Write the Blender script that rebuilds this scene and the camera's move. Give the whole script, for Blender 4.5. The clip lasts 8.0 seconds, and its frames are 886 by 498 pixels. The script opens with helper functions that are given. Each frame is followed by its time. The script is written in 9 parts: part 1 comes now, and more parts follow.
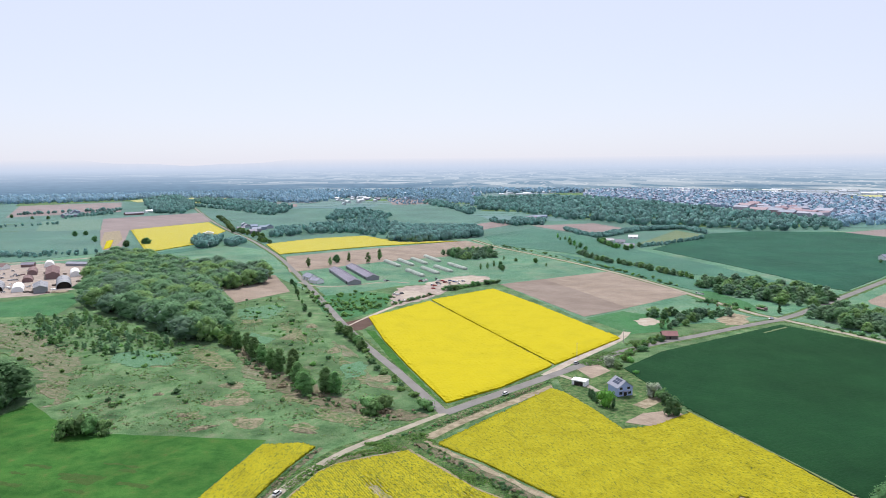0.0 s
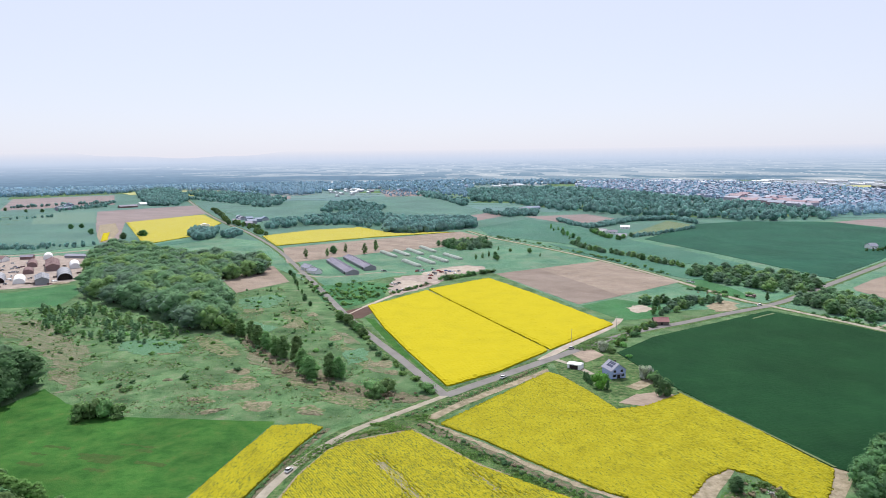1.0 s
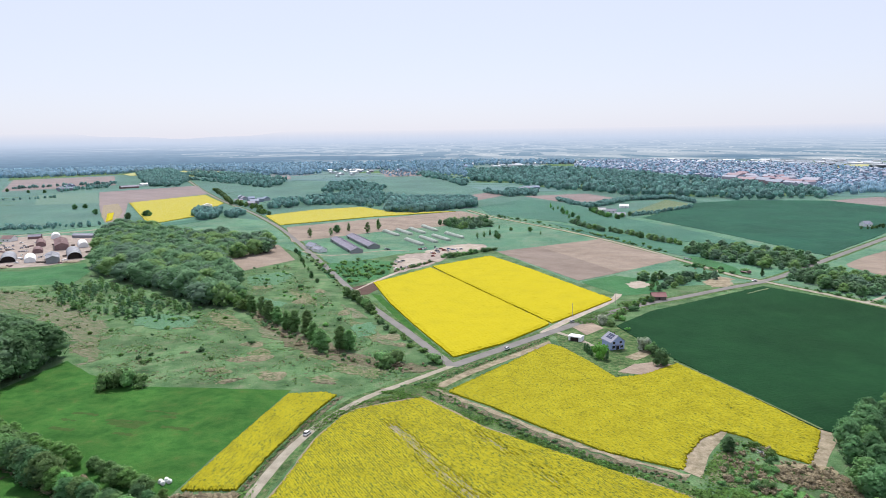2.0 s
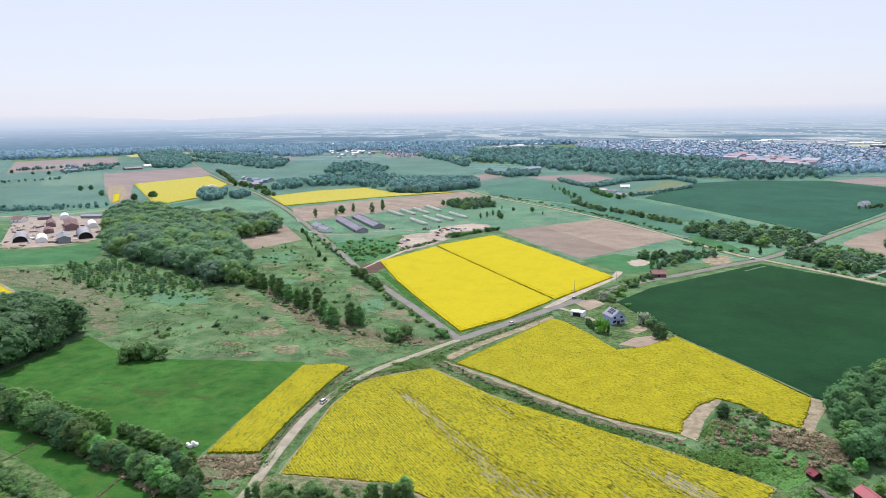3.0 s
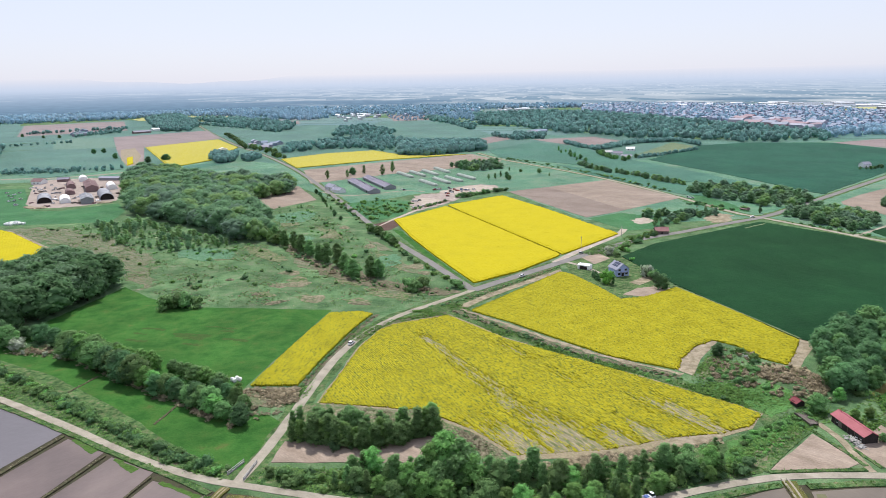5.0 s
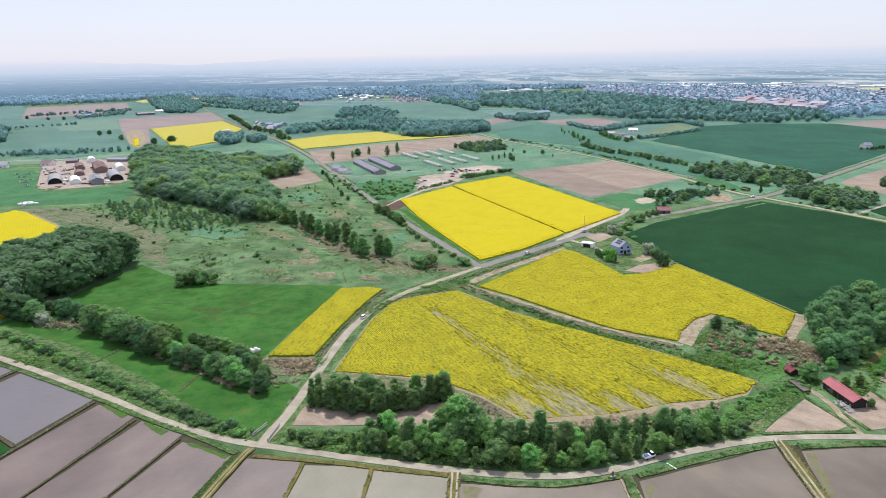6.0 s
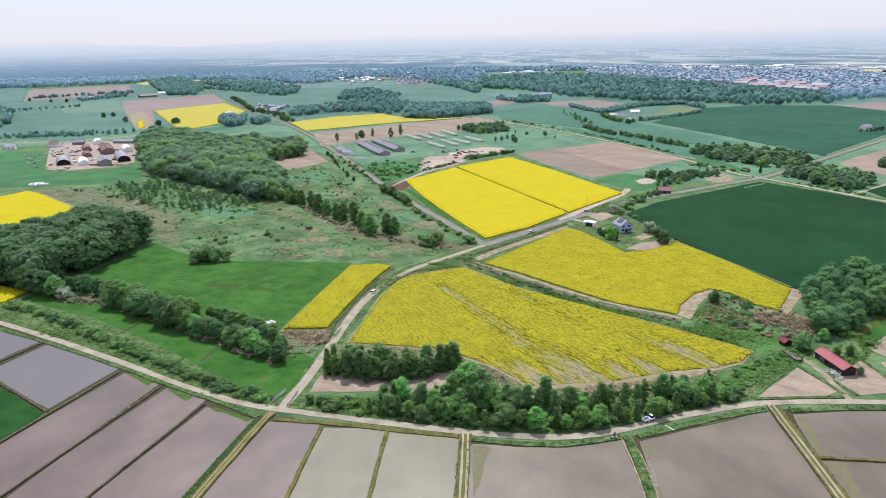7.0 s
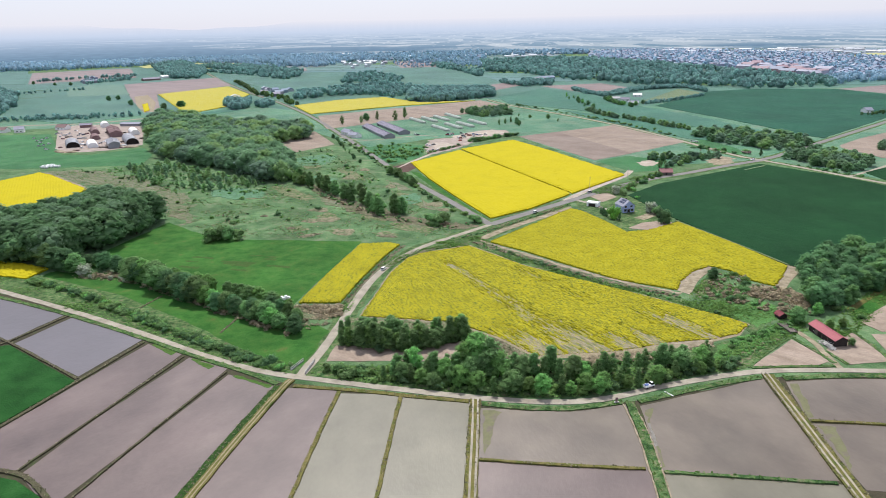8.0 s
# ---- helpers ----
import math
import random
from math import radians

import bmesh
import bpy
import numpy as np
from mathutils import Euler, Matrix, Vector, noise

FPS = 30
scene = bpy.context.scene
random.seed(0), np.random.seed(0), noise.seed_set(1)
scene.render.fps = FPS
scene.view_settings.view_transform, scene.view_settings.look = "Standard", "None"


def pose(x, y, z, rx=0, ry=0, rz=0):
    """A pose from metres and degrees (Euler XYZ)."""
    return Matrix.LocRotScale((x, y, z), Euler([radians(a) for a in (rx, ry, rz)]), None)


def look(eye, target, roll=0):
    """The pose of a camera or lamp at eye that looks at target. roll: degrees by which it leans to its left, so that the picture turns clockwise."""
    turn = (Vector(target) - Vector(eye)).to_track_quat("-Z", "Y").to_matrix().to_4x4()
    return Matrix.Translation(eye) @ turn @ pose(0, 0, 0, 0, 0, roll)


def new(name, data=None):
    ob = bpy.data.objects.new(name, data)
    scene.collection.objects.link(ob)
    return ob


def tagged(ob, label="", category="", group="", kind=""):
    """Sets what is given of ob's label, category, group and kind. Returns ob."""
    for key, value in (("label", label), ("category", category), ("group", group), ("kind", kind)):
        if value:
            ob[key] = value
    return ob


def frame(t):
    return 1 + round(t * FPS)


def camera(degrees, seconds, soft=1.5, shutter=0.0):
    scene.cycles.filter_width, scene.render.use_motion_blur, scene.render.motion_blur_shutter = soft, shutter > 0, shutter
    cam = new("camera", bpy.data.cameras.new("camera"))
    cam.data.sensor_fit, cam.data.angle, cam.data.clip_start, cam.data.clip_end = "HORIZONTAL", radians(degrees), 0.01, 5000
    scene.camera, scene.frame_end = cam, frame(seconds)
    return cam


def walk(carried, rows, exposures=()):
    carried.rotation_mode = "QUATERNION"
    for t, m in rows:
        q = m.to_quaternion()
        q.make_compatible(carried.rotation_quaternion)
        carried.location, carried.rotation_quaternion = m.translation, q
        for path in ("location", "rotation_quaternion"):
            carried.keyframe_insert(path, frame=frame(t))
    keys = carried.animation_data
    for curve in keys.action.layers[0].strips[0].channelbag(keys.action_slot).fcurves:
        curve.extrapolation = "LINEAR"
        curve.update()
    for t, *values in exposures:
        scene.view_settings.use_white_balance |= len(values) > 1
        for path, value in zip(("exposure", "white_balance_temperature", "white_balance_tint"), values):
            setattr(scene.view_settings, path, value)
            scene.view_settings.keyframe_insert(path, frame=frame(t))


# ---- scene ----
from mathutils.geometry import delaunay_2d_cdt

cam = camera(65.0, 8.0, soft=0.62)
# seconds, x, y, z of the eye; yaw to the left, pitch, roll in degrees
PATH = [
    (0, 0, 0, 110, 0, -6.808, -0.502),
    (0.5, -1.89, -5.65, 109.89, -0.429, -7.06, -0.615),
    (1, -3.81, -11.74, 109.94, -0.637, -7.476, -0.675),
    (1.5, -5.87, -18.35, 109.75, -0.732, -8.262, -0.759),
    (3, -11.41, -37.11, 110.18, -0.666, -10.624, -0.881),
    (3.5, -12.74, -42.76, 110.05, -0.56, -11.358, -0.917),
    (4, -14.4, -48.39, 110.06, -0.484, -12.075, -0.945),
    (4.5, -16.15, -54.23, 109.95, -0.388, -12.812, -0.982),
    (6, -21, -71.01, 110.46, -0.106, -15.008, -1.105),
    (6.5, -22.69, -76.57, 110.57, -0.046, -15.743, -1.1),
    (7, -24.24, -81.8, 110.72, -0.027, -16.409, -1.137),
    (7.5, -25.82, -87.24, 110.81, 0.053, -17.069, -1.129),
    (8, -27.34, -92.66, 110.9, 0.122, -17.683, -1.138),
]
walk(cam, [(t, pose(x, y, z, 0, 0, yaw) @ pose(0, 0, 0, 90 + pitch) @ pose(0, 0, 0, 0, 0, roll)) for t, x, y, z, yaw, pitch, roll in PATH])

# ---- daylight: hazy high sun ahead of the camera, to its left ----
SUN_EL, SUN_AZ = 58.0, -6.0
scene.view_settings.exposure = 0.0
world = bpy.data.worlds.new("sky")
scene.world = world
world.use_nodes = True
sky = world.node_tree.nodes.new("ShaderNodeTexSky")
sky.sky_type, sky.sun_disc = "NISHITA", False
sky.sun_elevation, sky.sun_rotation = radians(SUN_EL), radians(SUN_AZ)
sky.air_density, sky.dust_density, sky.ozone_density, sky.altitude = 1.0, 0.9, 2.6, 0
# a bright veil of haze lies over the clear sky
back = world.node_tree.nodes["Background"]
veil = world.node_tree.nodes.new("ShaderNodeBackground")
both = world.node_tree.nodes.new("ShaderNodeAddShader")
back.inputs["Strength"].default_value = 0.033
veil.inputs["Color"].default_value, veil.inputs["Strength"].default_value = (0.80, 0.828, 1.0, 1), 0.77
world.node_tree.links.new(sky.outputs[0], back.inputs["Color"])
world.node_tree.links.new(back.outputs[0], both.inputs[0])
world.node_tree.links.new(veil.outputs[0], both.inputs[1])
world.node_tree.links.new(both.outputs[0], world.node_tree.nodes["World Output"].inputs["Surface"])
sun = new("sun", bpy.data.lights.new("sun", "SUN"))
sun.data.energy, sun.data.angle, sun.data.color = 4.9, radians(0.6), (1.0, 0.965, 0.925)
to_sun = Vector((math.sin(radians(SUN_AZ)) * math.cos(radians(SUN_EL)), math.cos(radians(SUN_AZ)) * math.cos(radians(SUN_EL)), math.sin(radians(SUN_EL))))
sun.matrix_world = look(to_sun * 600, (0, 0, 0))

# ---- materials ----
def material(name, cols, big=12.0, small=0.8, rough=0.9, bump=0.4, contrast=1.0, grain=0.35, island=0.0, each=0.0, spec=0.06, metal=0.0, stretch=(1, 1, 1), turn=0.0, sheen=0.0, thin=0.0, stops=None, blotch=None):
    """A surface whose colour wanders between cols over patches of big metres, with grain of small metres."""
    m = bpy.data.materials.new(name)
    m.use_nodes = True
    nt = m.node_tree
    n, link = nt.nodes, nt.links.new
    bsdf = n["Principled BSDF"]
    tc, mp = n.new("ShaderNodeTexCoord"), n.new("ShaderNodeMapping")
    link(tc.outputs["Object"], mp.inputs["Vector"])
    mp.vector_type = "TEXTURE"
    mp.inputs["Rotation"].default_value = (0, 0, radians(turn))
    mp.inputs["Scale"].default_value = stretch
    a, b = n.new("ShaderNodeTexNoise"), n.new("ShaderNodeTexNoise")
    a.inputs["Scale"].default_value, a.inputs["Detail"].default_value, a.inputs["Roughness"].default_value = 1 / big, 5, 0.62
    b.inputs["Scale"].default_value, b.inputs["Detail"].default_value, b.inputs["Roughness"].default_value = 1 / small, 3, 0.6
    for x in (a, b):
        link(mp.outputs[0], x.inputs["Vector"])
    ramp = n.new("ShaderNodeValToRGB")
    els = ramp.color_ramp.elements
    half = 0.22 / contrast
    where = stops or [0.5 - half + 2 * half * i / max(1, len(cols) - 1) for i in range(len(cols))]
    while len(els) < len(cols):
        els.new(0.5)
    for e, c, w in zip(els, cols, where):
        e.position, e.color = w, (*c, 1)
    link(a.outputs[0], ramp.inputs[0])
    # grain and piece-to-piece variation act on the value
    val = n.new("ShaderNodeMath")
    val.operation = "MULTIPLY_ADD"
    link(b.outputs[0], val.inputs[0])
    val.inputs[1].default_value, val.inputs[2].default_value = 2 * grain, 1 - grain
    last = val.outputs[0]
    if island:
        geo, mm, mu = n.new("ShaderNodeNewGeometry"), n.new("ShaderNodeMapRange"), n.new("ShaderNodeMath")
        mm.inputs[3].default_value, mm.inputs[4].default_value = 1 - island, 1 + island
        link(geo.outputs["Random Per Island"], mm.inputs[0])
        mu.operation = "MULTIPLY"
        link(mm.outputs[0], mu.inputs[0])
        link(last, mu.inputs[1])
        last = mu.outputs[0]
    if each:
        inf, mm, mu = n.new("ShaderNodeObjectInfo"), n.new("ShaderNodeMapRange"), n.new("ShaderNodeMath")
        mm.inputs[3].default_value, mm.inputs[4].default_value = 1 - each, 1 + each
        link(inf.outputs["Random"], mm.inputs[0])
        mu.operation = "MULTIPLY"
        link(mm.outputs[0], mu.inputs[0])
        link(last, mu.inputs[1])
        last = mu.outputs[0]
    if blotch:
        c, mm, mu = n.new("ShaderNodeTexNoise"), n.new("ShaderNodeMapRange"), n.new("ShaderNodeMath")
        c.inputs["Scale"].default_value, c.inputs["Detail"].default_value = 1 / blotch[0], 2
        link(tc.outputs["Object"], c.inputs["Vector"])
        mm.inputs[1].default_value, mm.inputs[2].default_value = 0.3, 0.7
        mm.inputs[3].default_value, mm.inputs[4].default_value = 1 - blotch[1], 1 + blotch[1]
        link(c.outputs[0], mm.inputs[0])
        mu.operation = "MULTIPLY"
        link(mm.outputs[0], mu.inputs[0])
        link(last, mu.inputs[1])
        last = mu.outputs[0]
    hsv = n.new("ShaderNodeHueSaturation")
    link(ramp.outputs[0], hsv.inputs["Color"])
    link(last, hsv.inputs["Value"])
    if each:
        hu = n.new("ShaderNodeMapRange")
        hu.inputs[3].default_value, hu.inputs[4].default_value = 0.5 - 0.06 * each, 0.5 + 0.06 * each
        link(inf.outputs["Random"], hu.inputs[0])
        link(hu.outputs[0], hsv.inputs["Hue"])
    link(hsv.outputs[0], bsdf.inputs["Base Color"])
    bsdf.inputs["Roughness"].default_value, bsdf.inputs["Metallic"].default_value = rough, metal
    bsdf.inputs["Specular IOR Level"].default_value = spec
    # bluish sheen, strongest at grazing angles, stands in for distant haze
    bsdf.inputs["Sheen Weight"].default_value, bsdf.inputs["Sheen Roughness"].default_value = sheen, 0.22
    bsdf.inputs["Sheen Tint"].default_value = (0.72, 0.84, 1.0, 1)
    if thin:
        tl, mix = n.new("ShaderNodeBsdfTranslucent"), n.new("ShaderNodeMixShader")
        mix.inputs[0].default_value = thin
        link(hsv.outputs[0], tl.inputs["Color"])
        link(bsdf.outputs[0], mix.inputs[1])
        link(tl.outputs[0], mix.inputs[2])
        link(mix.outputs[0], n["Material Output"].inputs["Surface"])
    if bump:
        bp = n.new("ShaderNodeBump")
        bp.inputs["Strength"].default_value, bp.inputs["Distance"].default_value = bump, small
        link(b.outputs[0], bp.inputs["Height"])
        link(bp.outputs[0], bsdf.inputs["Normal"])
    return m


M = {}
M["scrub"] = material("scrub_meadow", [(0.0519, 0.1079, 0.0449), (0.0768, 0.146, 0.0627), (0.1059, 0.1739, 0.0805), (0.1538, 0.177, 0.1097), (0.2441, 0.1999, 0.1568)], big=9.0, small=0.7, contrast=1.2, grain=0.48, bump=0.8, stops=[0.34, 0.45, 0.57, 0.69, 0.8], sheen=0.04, blotch=(26, 0.3))
M["grass"] = material("mown_meadow", [(0.0242, 0.0883, 0.0166), (0.0338, 0.1096, 0.0212), (0.0474, 0.1198, 0.025), (0.0792, 0.1077, 0.0302)], big=7, small=0.6, grain=0.42, bump=0.5, stops=[0.36, 0.48, 0.6, 0.72], blotch=(26, 0.16))
M["grass_dry"] = material("dark_rank_grass_streaks", [(0.034, 0.078, 0.018), (0.045, 0.084, 0.022), (0.066, 0.088, 0.028)], big=2.5, small=0.5, grain=0.5, bump=0.5)
M["verge"] = material("verge_grass", [(0.03, 0.07, 0.024), (0.062, 0.12, 0.042), (0.10, 0.148, 0.06), (0.175, 0.15, 0.10)], big=2.2, small=0.5, grain=0.6, bump=0.9, stops=[0.37, 0.46, 0.57, 0.69], blotch=(8, 0.3))
M["dry_verge"] = material("dry_verge_grass", [(0.06, 0.09, 0.021), (0.12, 0.114, 0.036), (0.18, 0.15, 0.066)], big=4, small=0.5, grain=0.4, bump=0.6)
# earth and grass banks, their shadow darkened into the colour
M["dark_bank"] = material("shade_darkened_earth_bank", [(0.05, 0.06, 0.03), (0.085, 0.075, 0.05), (0.07, 0.10, 0.035)], big=3, small=0.5, grain=0.4, bump=0.6)
M["pale_grass"] = material("pale_green_grass", [(0.085, 0.135, 0.055), (0.12, 0.16, 0.07), (0.16, 0.18, 0.09)], big=14, small=1.5, grain=0.25, bump=0.3, sheen=0.3)
M["paddy_foot"] = material("wet_dark_bank_foot", [(0.035, 0.042, 0.022), (0.06, 0.052, 0.036), (0.05, 0.07, 0.026)], big=3, small=0.4, grain=0.35, bump=0.5)
M["weed_green"] = material("bright_water_weed", [(0.036, 0.085, 0.018), (0.056, 0.115, 0.024), (0.10, 0.105, 0.06)], big=2.0, small=0.5, grain=0.4, bump=0.4)
M["rape_gap"] = material("gaps_in_rape", [(0.15, 0.16, 0.02), (0.205, 0.20, 0.022), (0.26, 0.24, 0.025)], big=1.2, small=0.4, grain=0.45, bump=0.5)
M["herbs"] = material("lush_herbs", [(0.05, 0.125, 0.038), (0.075, 0.175, 0.05), (0.105, 0.20, 0.068)], big=2.5, small=0.5, grain=0.5, bump=0.8, blotch=(9, 0.28))
M["bank_green"] = material("dark_green_bank", [(0.018, 0.044, 0.012), (0.03, 0.066, 0.017), (0.05, 0.085, 0.024)], big=2, small=0.4, grain=0.5, bump=0.8)
M["herb_blue"] = material("bluish_herbs", [(0.06, 0.145, 0.072), (0.085, 0.185, 0.092), (0.115, 0.215, 0.115)], big=3, small=0.5, grain=0.5, bump=0.8, sheen=0.3)
M["reed_brown"] = material("grey_brown_reed", [(0.075, 0.125, 0.05), (0.115, 0.14, 0.072), (0.16, 0.155, 0.10), (0.22, 0.195, 0.145)], big=3, small=0.6, grain=0.65, bump=0.9, sheen=0.15, stretch=(3.5, 1, 1), turn=-35, stops=[0.36, 0.46, 0.57, 0.7])
M["straw"] = material("dry_reed", [(0.19, 0.16, 0.10), (0.27, 0.225, 0.15), (0.17, 0.17, 0.09)], big=4, small=0.6, grain=0.45, bump=0.7)
M["straw_mix"] = material("dry_reed_and_grass", [(0.06, 0.125, 0.042), (0.11, 0.145, 0.066), (0.19, 0.18, 0.115), (0.25, 0.21, 0.15)], big=2.4, small=0.5, grain=0.6, bump=0.8, stops=[0.38, 0.47, 0.57, 0.68])
M["rape"] = material("rape_bloom", [(0.35, 0.305, 0.012), (0.395, 0.335, 0.011), (0.415, 0.35, 0.012)], big=16, small=0.7, grain=0.1, bump=0.3, contrast=0.8)
for key, way, low in (("rape_thin", -62, 0.375), ("rape_rows", -66, 0.335), ("rape_side", 78, 0.345)):
    M[key] = material("rape_bloom_rows", [(0.115, 0.135, 0.025), (0.22, 0.218, 0.02), (0.295, 0.27, 0.016), (0.33, 0.298, 0.015)], big=0.75, small=0.4, grain=0.3, bump=0.4, stretch=(2.2, 1, 1), turn=way, stops=[low, low + 0.065, low + 0.14, 0.66], blotch=(9, 0.1))
M["stubble"] = material("dry_stubble", [(0.085, 0.115, 0.04), (0.16, 0.16, 0.085), (0.25, 0.215, 0.145), (0.30, 0.26, 0.19)], big=1.2, small=0.4, grain=0.5, bump=0.6, stretch=(5, 1, 1), turn=-62, stops=[0.34, 0.46, 0.58, 0.7])
M["wheat"] = material("green_wheat", [(0.007, 0.037, 0.0134), (0.009, 0.0437, 0.0156), (0.0116, 0.0513, 0.018)], big=20, small=0.8, grain=0.32, bump=0.4, blotch=(60, 0.15))
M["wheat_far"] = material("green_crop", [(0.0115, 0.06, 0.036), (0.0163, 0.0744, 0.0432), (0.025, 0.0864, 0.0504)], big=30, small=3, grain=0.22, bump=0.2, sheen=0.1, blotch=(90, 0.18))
# far crops, soil and grass: haze painted in as paler, bluer colour
M["green_far"] = material("haze_blued_far_crop", [(0.034, 0.112, 0.0713), (0.048, 0.134, 0.0821), (0.066, 0.15, 0.095)], big=30, small=3, grain=0.25, bump=0.2, sheen=0.3, blotch=(90, 0.18))
M["green_remote"] = material("haze_blued_remote_crop", [(0.045, 0.1185, 0.0776), (0.0625, 0.1421, 0.0912), (0.09, 0.1597, 0.1048)], big=40, small=4, grain=0.25, bump=0.1, sheen=0.4, blotch=(90, 0.2))
M["soil_far"] = material("haze_paled_far_soil", [(0.175, 0.126, 0.112), (0.215, 0.162, 0.142), (0.245, 0.19, 0.168)], big=40, small=3, grain=0.18, bump=0.1, stretch=(4, 1, 1), turn=-40, sheen=0.3, blotch=(60, 0.1))
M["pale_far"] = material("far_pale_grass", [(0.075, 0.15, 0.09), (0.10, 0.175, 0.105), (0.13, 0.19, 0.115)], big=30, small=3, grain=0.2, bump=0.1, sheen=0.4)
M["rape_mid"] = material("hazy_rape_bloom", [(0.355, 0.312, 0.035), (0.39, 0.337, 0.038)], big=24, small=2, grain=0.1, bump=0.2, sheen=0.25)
M["rape_far"] = material("haze_paled_rape_bloom", [(0.38, 0.36, 0.10), (0.43, 0.40, 0.12)], big=30, small=3, grain=0.1, bump=0.1, sheen=0.5)
M["lush"] = material("lush_meadow", [(0.034, 0.115, 0.0439), (0.046, 0.14, 0.0525), (0.066, 0.152, 0.0659)], big=14, small=1.0, grain=0.4, bump=0.4, sheen=0.12, blotch=(30, 0.22))
M["wheat_near"] = material("young_green_wheat", [(0.012, 0.056, 0.013), (0.016, 0.07, 0.016), (0.022, 0.08, 0.02)], big=8, small=0.5, grain=0.4, bump=0.5, blotch=(16, 0.2))
M["soil"] = material("ploughed_soil", [(0.195, 0.152, 0.118), (0.243, 0.193, 0.154), (0.28, 0.227, 0.184)], big=30, small=0.6, grain=0.25, bump=0.5, stretch=(4, 1, 1), turn=-40, sheen=0.12, blotch=(14, 0.12))
M["plot_soil"] = material("bare_plot_soil", [(0.215, 0.168, 0.13), (0.275, 0.22, 0.176), (0.325, 0.265, 0.215)], big=5, small=0.5, grain=0.3, bump=0.5, stretch=(3, 1, 1), turn=-40, blotch=(7, 0.12))
M["soil_dark"] = material("moist_ploughed_soil", [(0.165, 0.1293, 0.1092), (0.205, 0.1643, 0.1386), (0.232, 0.1929, 0.1638)], big=30, small=0.6, grain=0.2, bump=0.4, stretch=(4, 1, 1), turn=-40, sheen=0.05, blotch=(14, 0.1))
M["red_soil"] = material("red_soil", [(0.0816, 0.0517, 0.042), (0.1056, 0.069, 0.0588)], big=10, small=0.8, grain=0.3)
M["sand"] = material("bare_earth", [(0.165, 0.143, 0.0893), (0.253, 0.2145, 0.1522), (0.33, 0.2838, 0.2152)], big=3, small=0.6, grain=0.35, blotch=(6, 0.15))
M["pale_sand"] = material("pale_trodden_sand", [(0.27, 0.225, 0.18), (0.36, 0.31, 0.26), (0.43, 0.38, 0.33)], big=8, small=1.0, grain=0.25)
M["yard"] = material("trodden_yard_earth", [(0.21, 0.18, 0.155), (0.30, 0.25, 0.22), (0.38, 0.33, 0.295)], big=6, small=1.2, grain=0.3)
M["mud"] = material("flooded_paddy_mud", [(0.072, 0.049, 0.0446), (0.103, 0.073, 0.066), (0.135, 0.1, 0.0884)], big=17, small=1.2, grain=0.1, bump=0.05, rough=0.42, spec=0.45, stretch=(1, 1.7, 1), turn=-22, blotch=(24, 0.2))
M["mud_olive"] = material("brown_paddy_mud", [(0.08, 0.0622, 0.0466), (0.112, 0.0898, 0.0678), (0.142, 0.1163, 0.088)], big=17, small=1.2, grain=0.1, bump=0.05, rough=0.42, spec=0.45, stretch=(1, 1.7, 1), turn=20, blotch=(20, 0.2))
M["mud_pale"] = material("pale_paddy_mud", [(0.1, 0.0927, 0.0609), (0.1285, 0.1195, 0.0827), (0.153, 0.1421, 0.1001)], big=17, small=1.2, grain=0.1, bump=0.05, rough=0.42, spec=0.45, stretch=(1, 1.7, 1), turn=4, blotch=(20, 0.15))
M["algae"] = material("algae_on_mud", [(0.114, 0.1105, 0.066), (0.1425, 0.1445, 0.077), (0.133, 0.102, 0.1045)], big=5, small=1, grain=0.2, bump=0.05, rough=0.6)
M["mud_grey"] = material("grey_paddy_water", [(0.096, 0.087, 0.093), (0.12, 0.108, 0.117)], big=30, small=3, grain=0.06, bump=0.03, rough=0.35, spec=0.5)
M["asphalt"] = material("worn_asphalt", [(0.15, 0.141, 0.135), (0.186, 0.177, 0.171), (0.216, 0.204, 0.195)], big=9, small=0.5, grain=0.12, bump=0.2)
M["gravel"] = material("pale_gravel", [(0.216, 0.1922, 0.151), (0.2862, 0.2592, 0.2095), (0.3402, 0.3132, 0.2568)], big=5, small=0.5, grain=0.2, bump=0.3, blotch=(6, 0.12))
M["leaf"] = material("leaves", [(0.1166, 0.229, 0.0864), (0.175, 0.3132, 0.1188), (0.243, 0.3834, 0.162)], big=3, small=0.5, grain=0.3, bump=0, island=0.3, each=0.28, rough=0.65, spec=0.1, thin=0.55)
# forest leaf tints, each lightened and blued to imitate haze
M["leaf_wood"] = material("haze_paled_woodland_leaves", [(0.1513, 0.2935, 0.1593), (0.2154, 0.3821, 0.2056), (0.2794, 0.4541, 0.257)], big=8, small=0.8, grain=0.25, bump=0, island=0.14, rough=0.65, spec=0.06, thin=0.6, sheen=0.5)
M["leaf_wood_grey"] = material("greyish_hazed_leaves", [(0.1509, 0.2612, 0.1764), (0.2048, 0.3292, 0.2218), (0.2695, 0.3919, 0.2722)], big=8, small=0.8, grain=0.25, bump=0, island=0.14, rough=0.65, spec=0.06, thin=0.6, sheen=0.5)
M["leaf_wood_warm"] = material("yellowish_hazed_leaves", [(0.2046, 0.3447, 0.14), (0.2727, 0.4309, 0.1787), (0.3409, 0.4998, 0.2173)], big=8, small=0.8, grain=0.25, bump=0, island=0.14, rough=0.65, spec=0.06, thin=0.6, sheen=0.5)
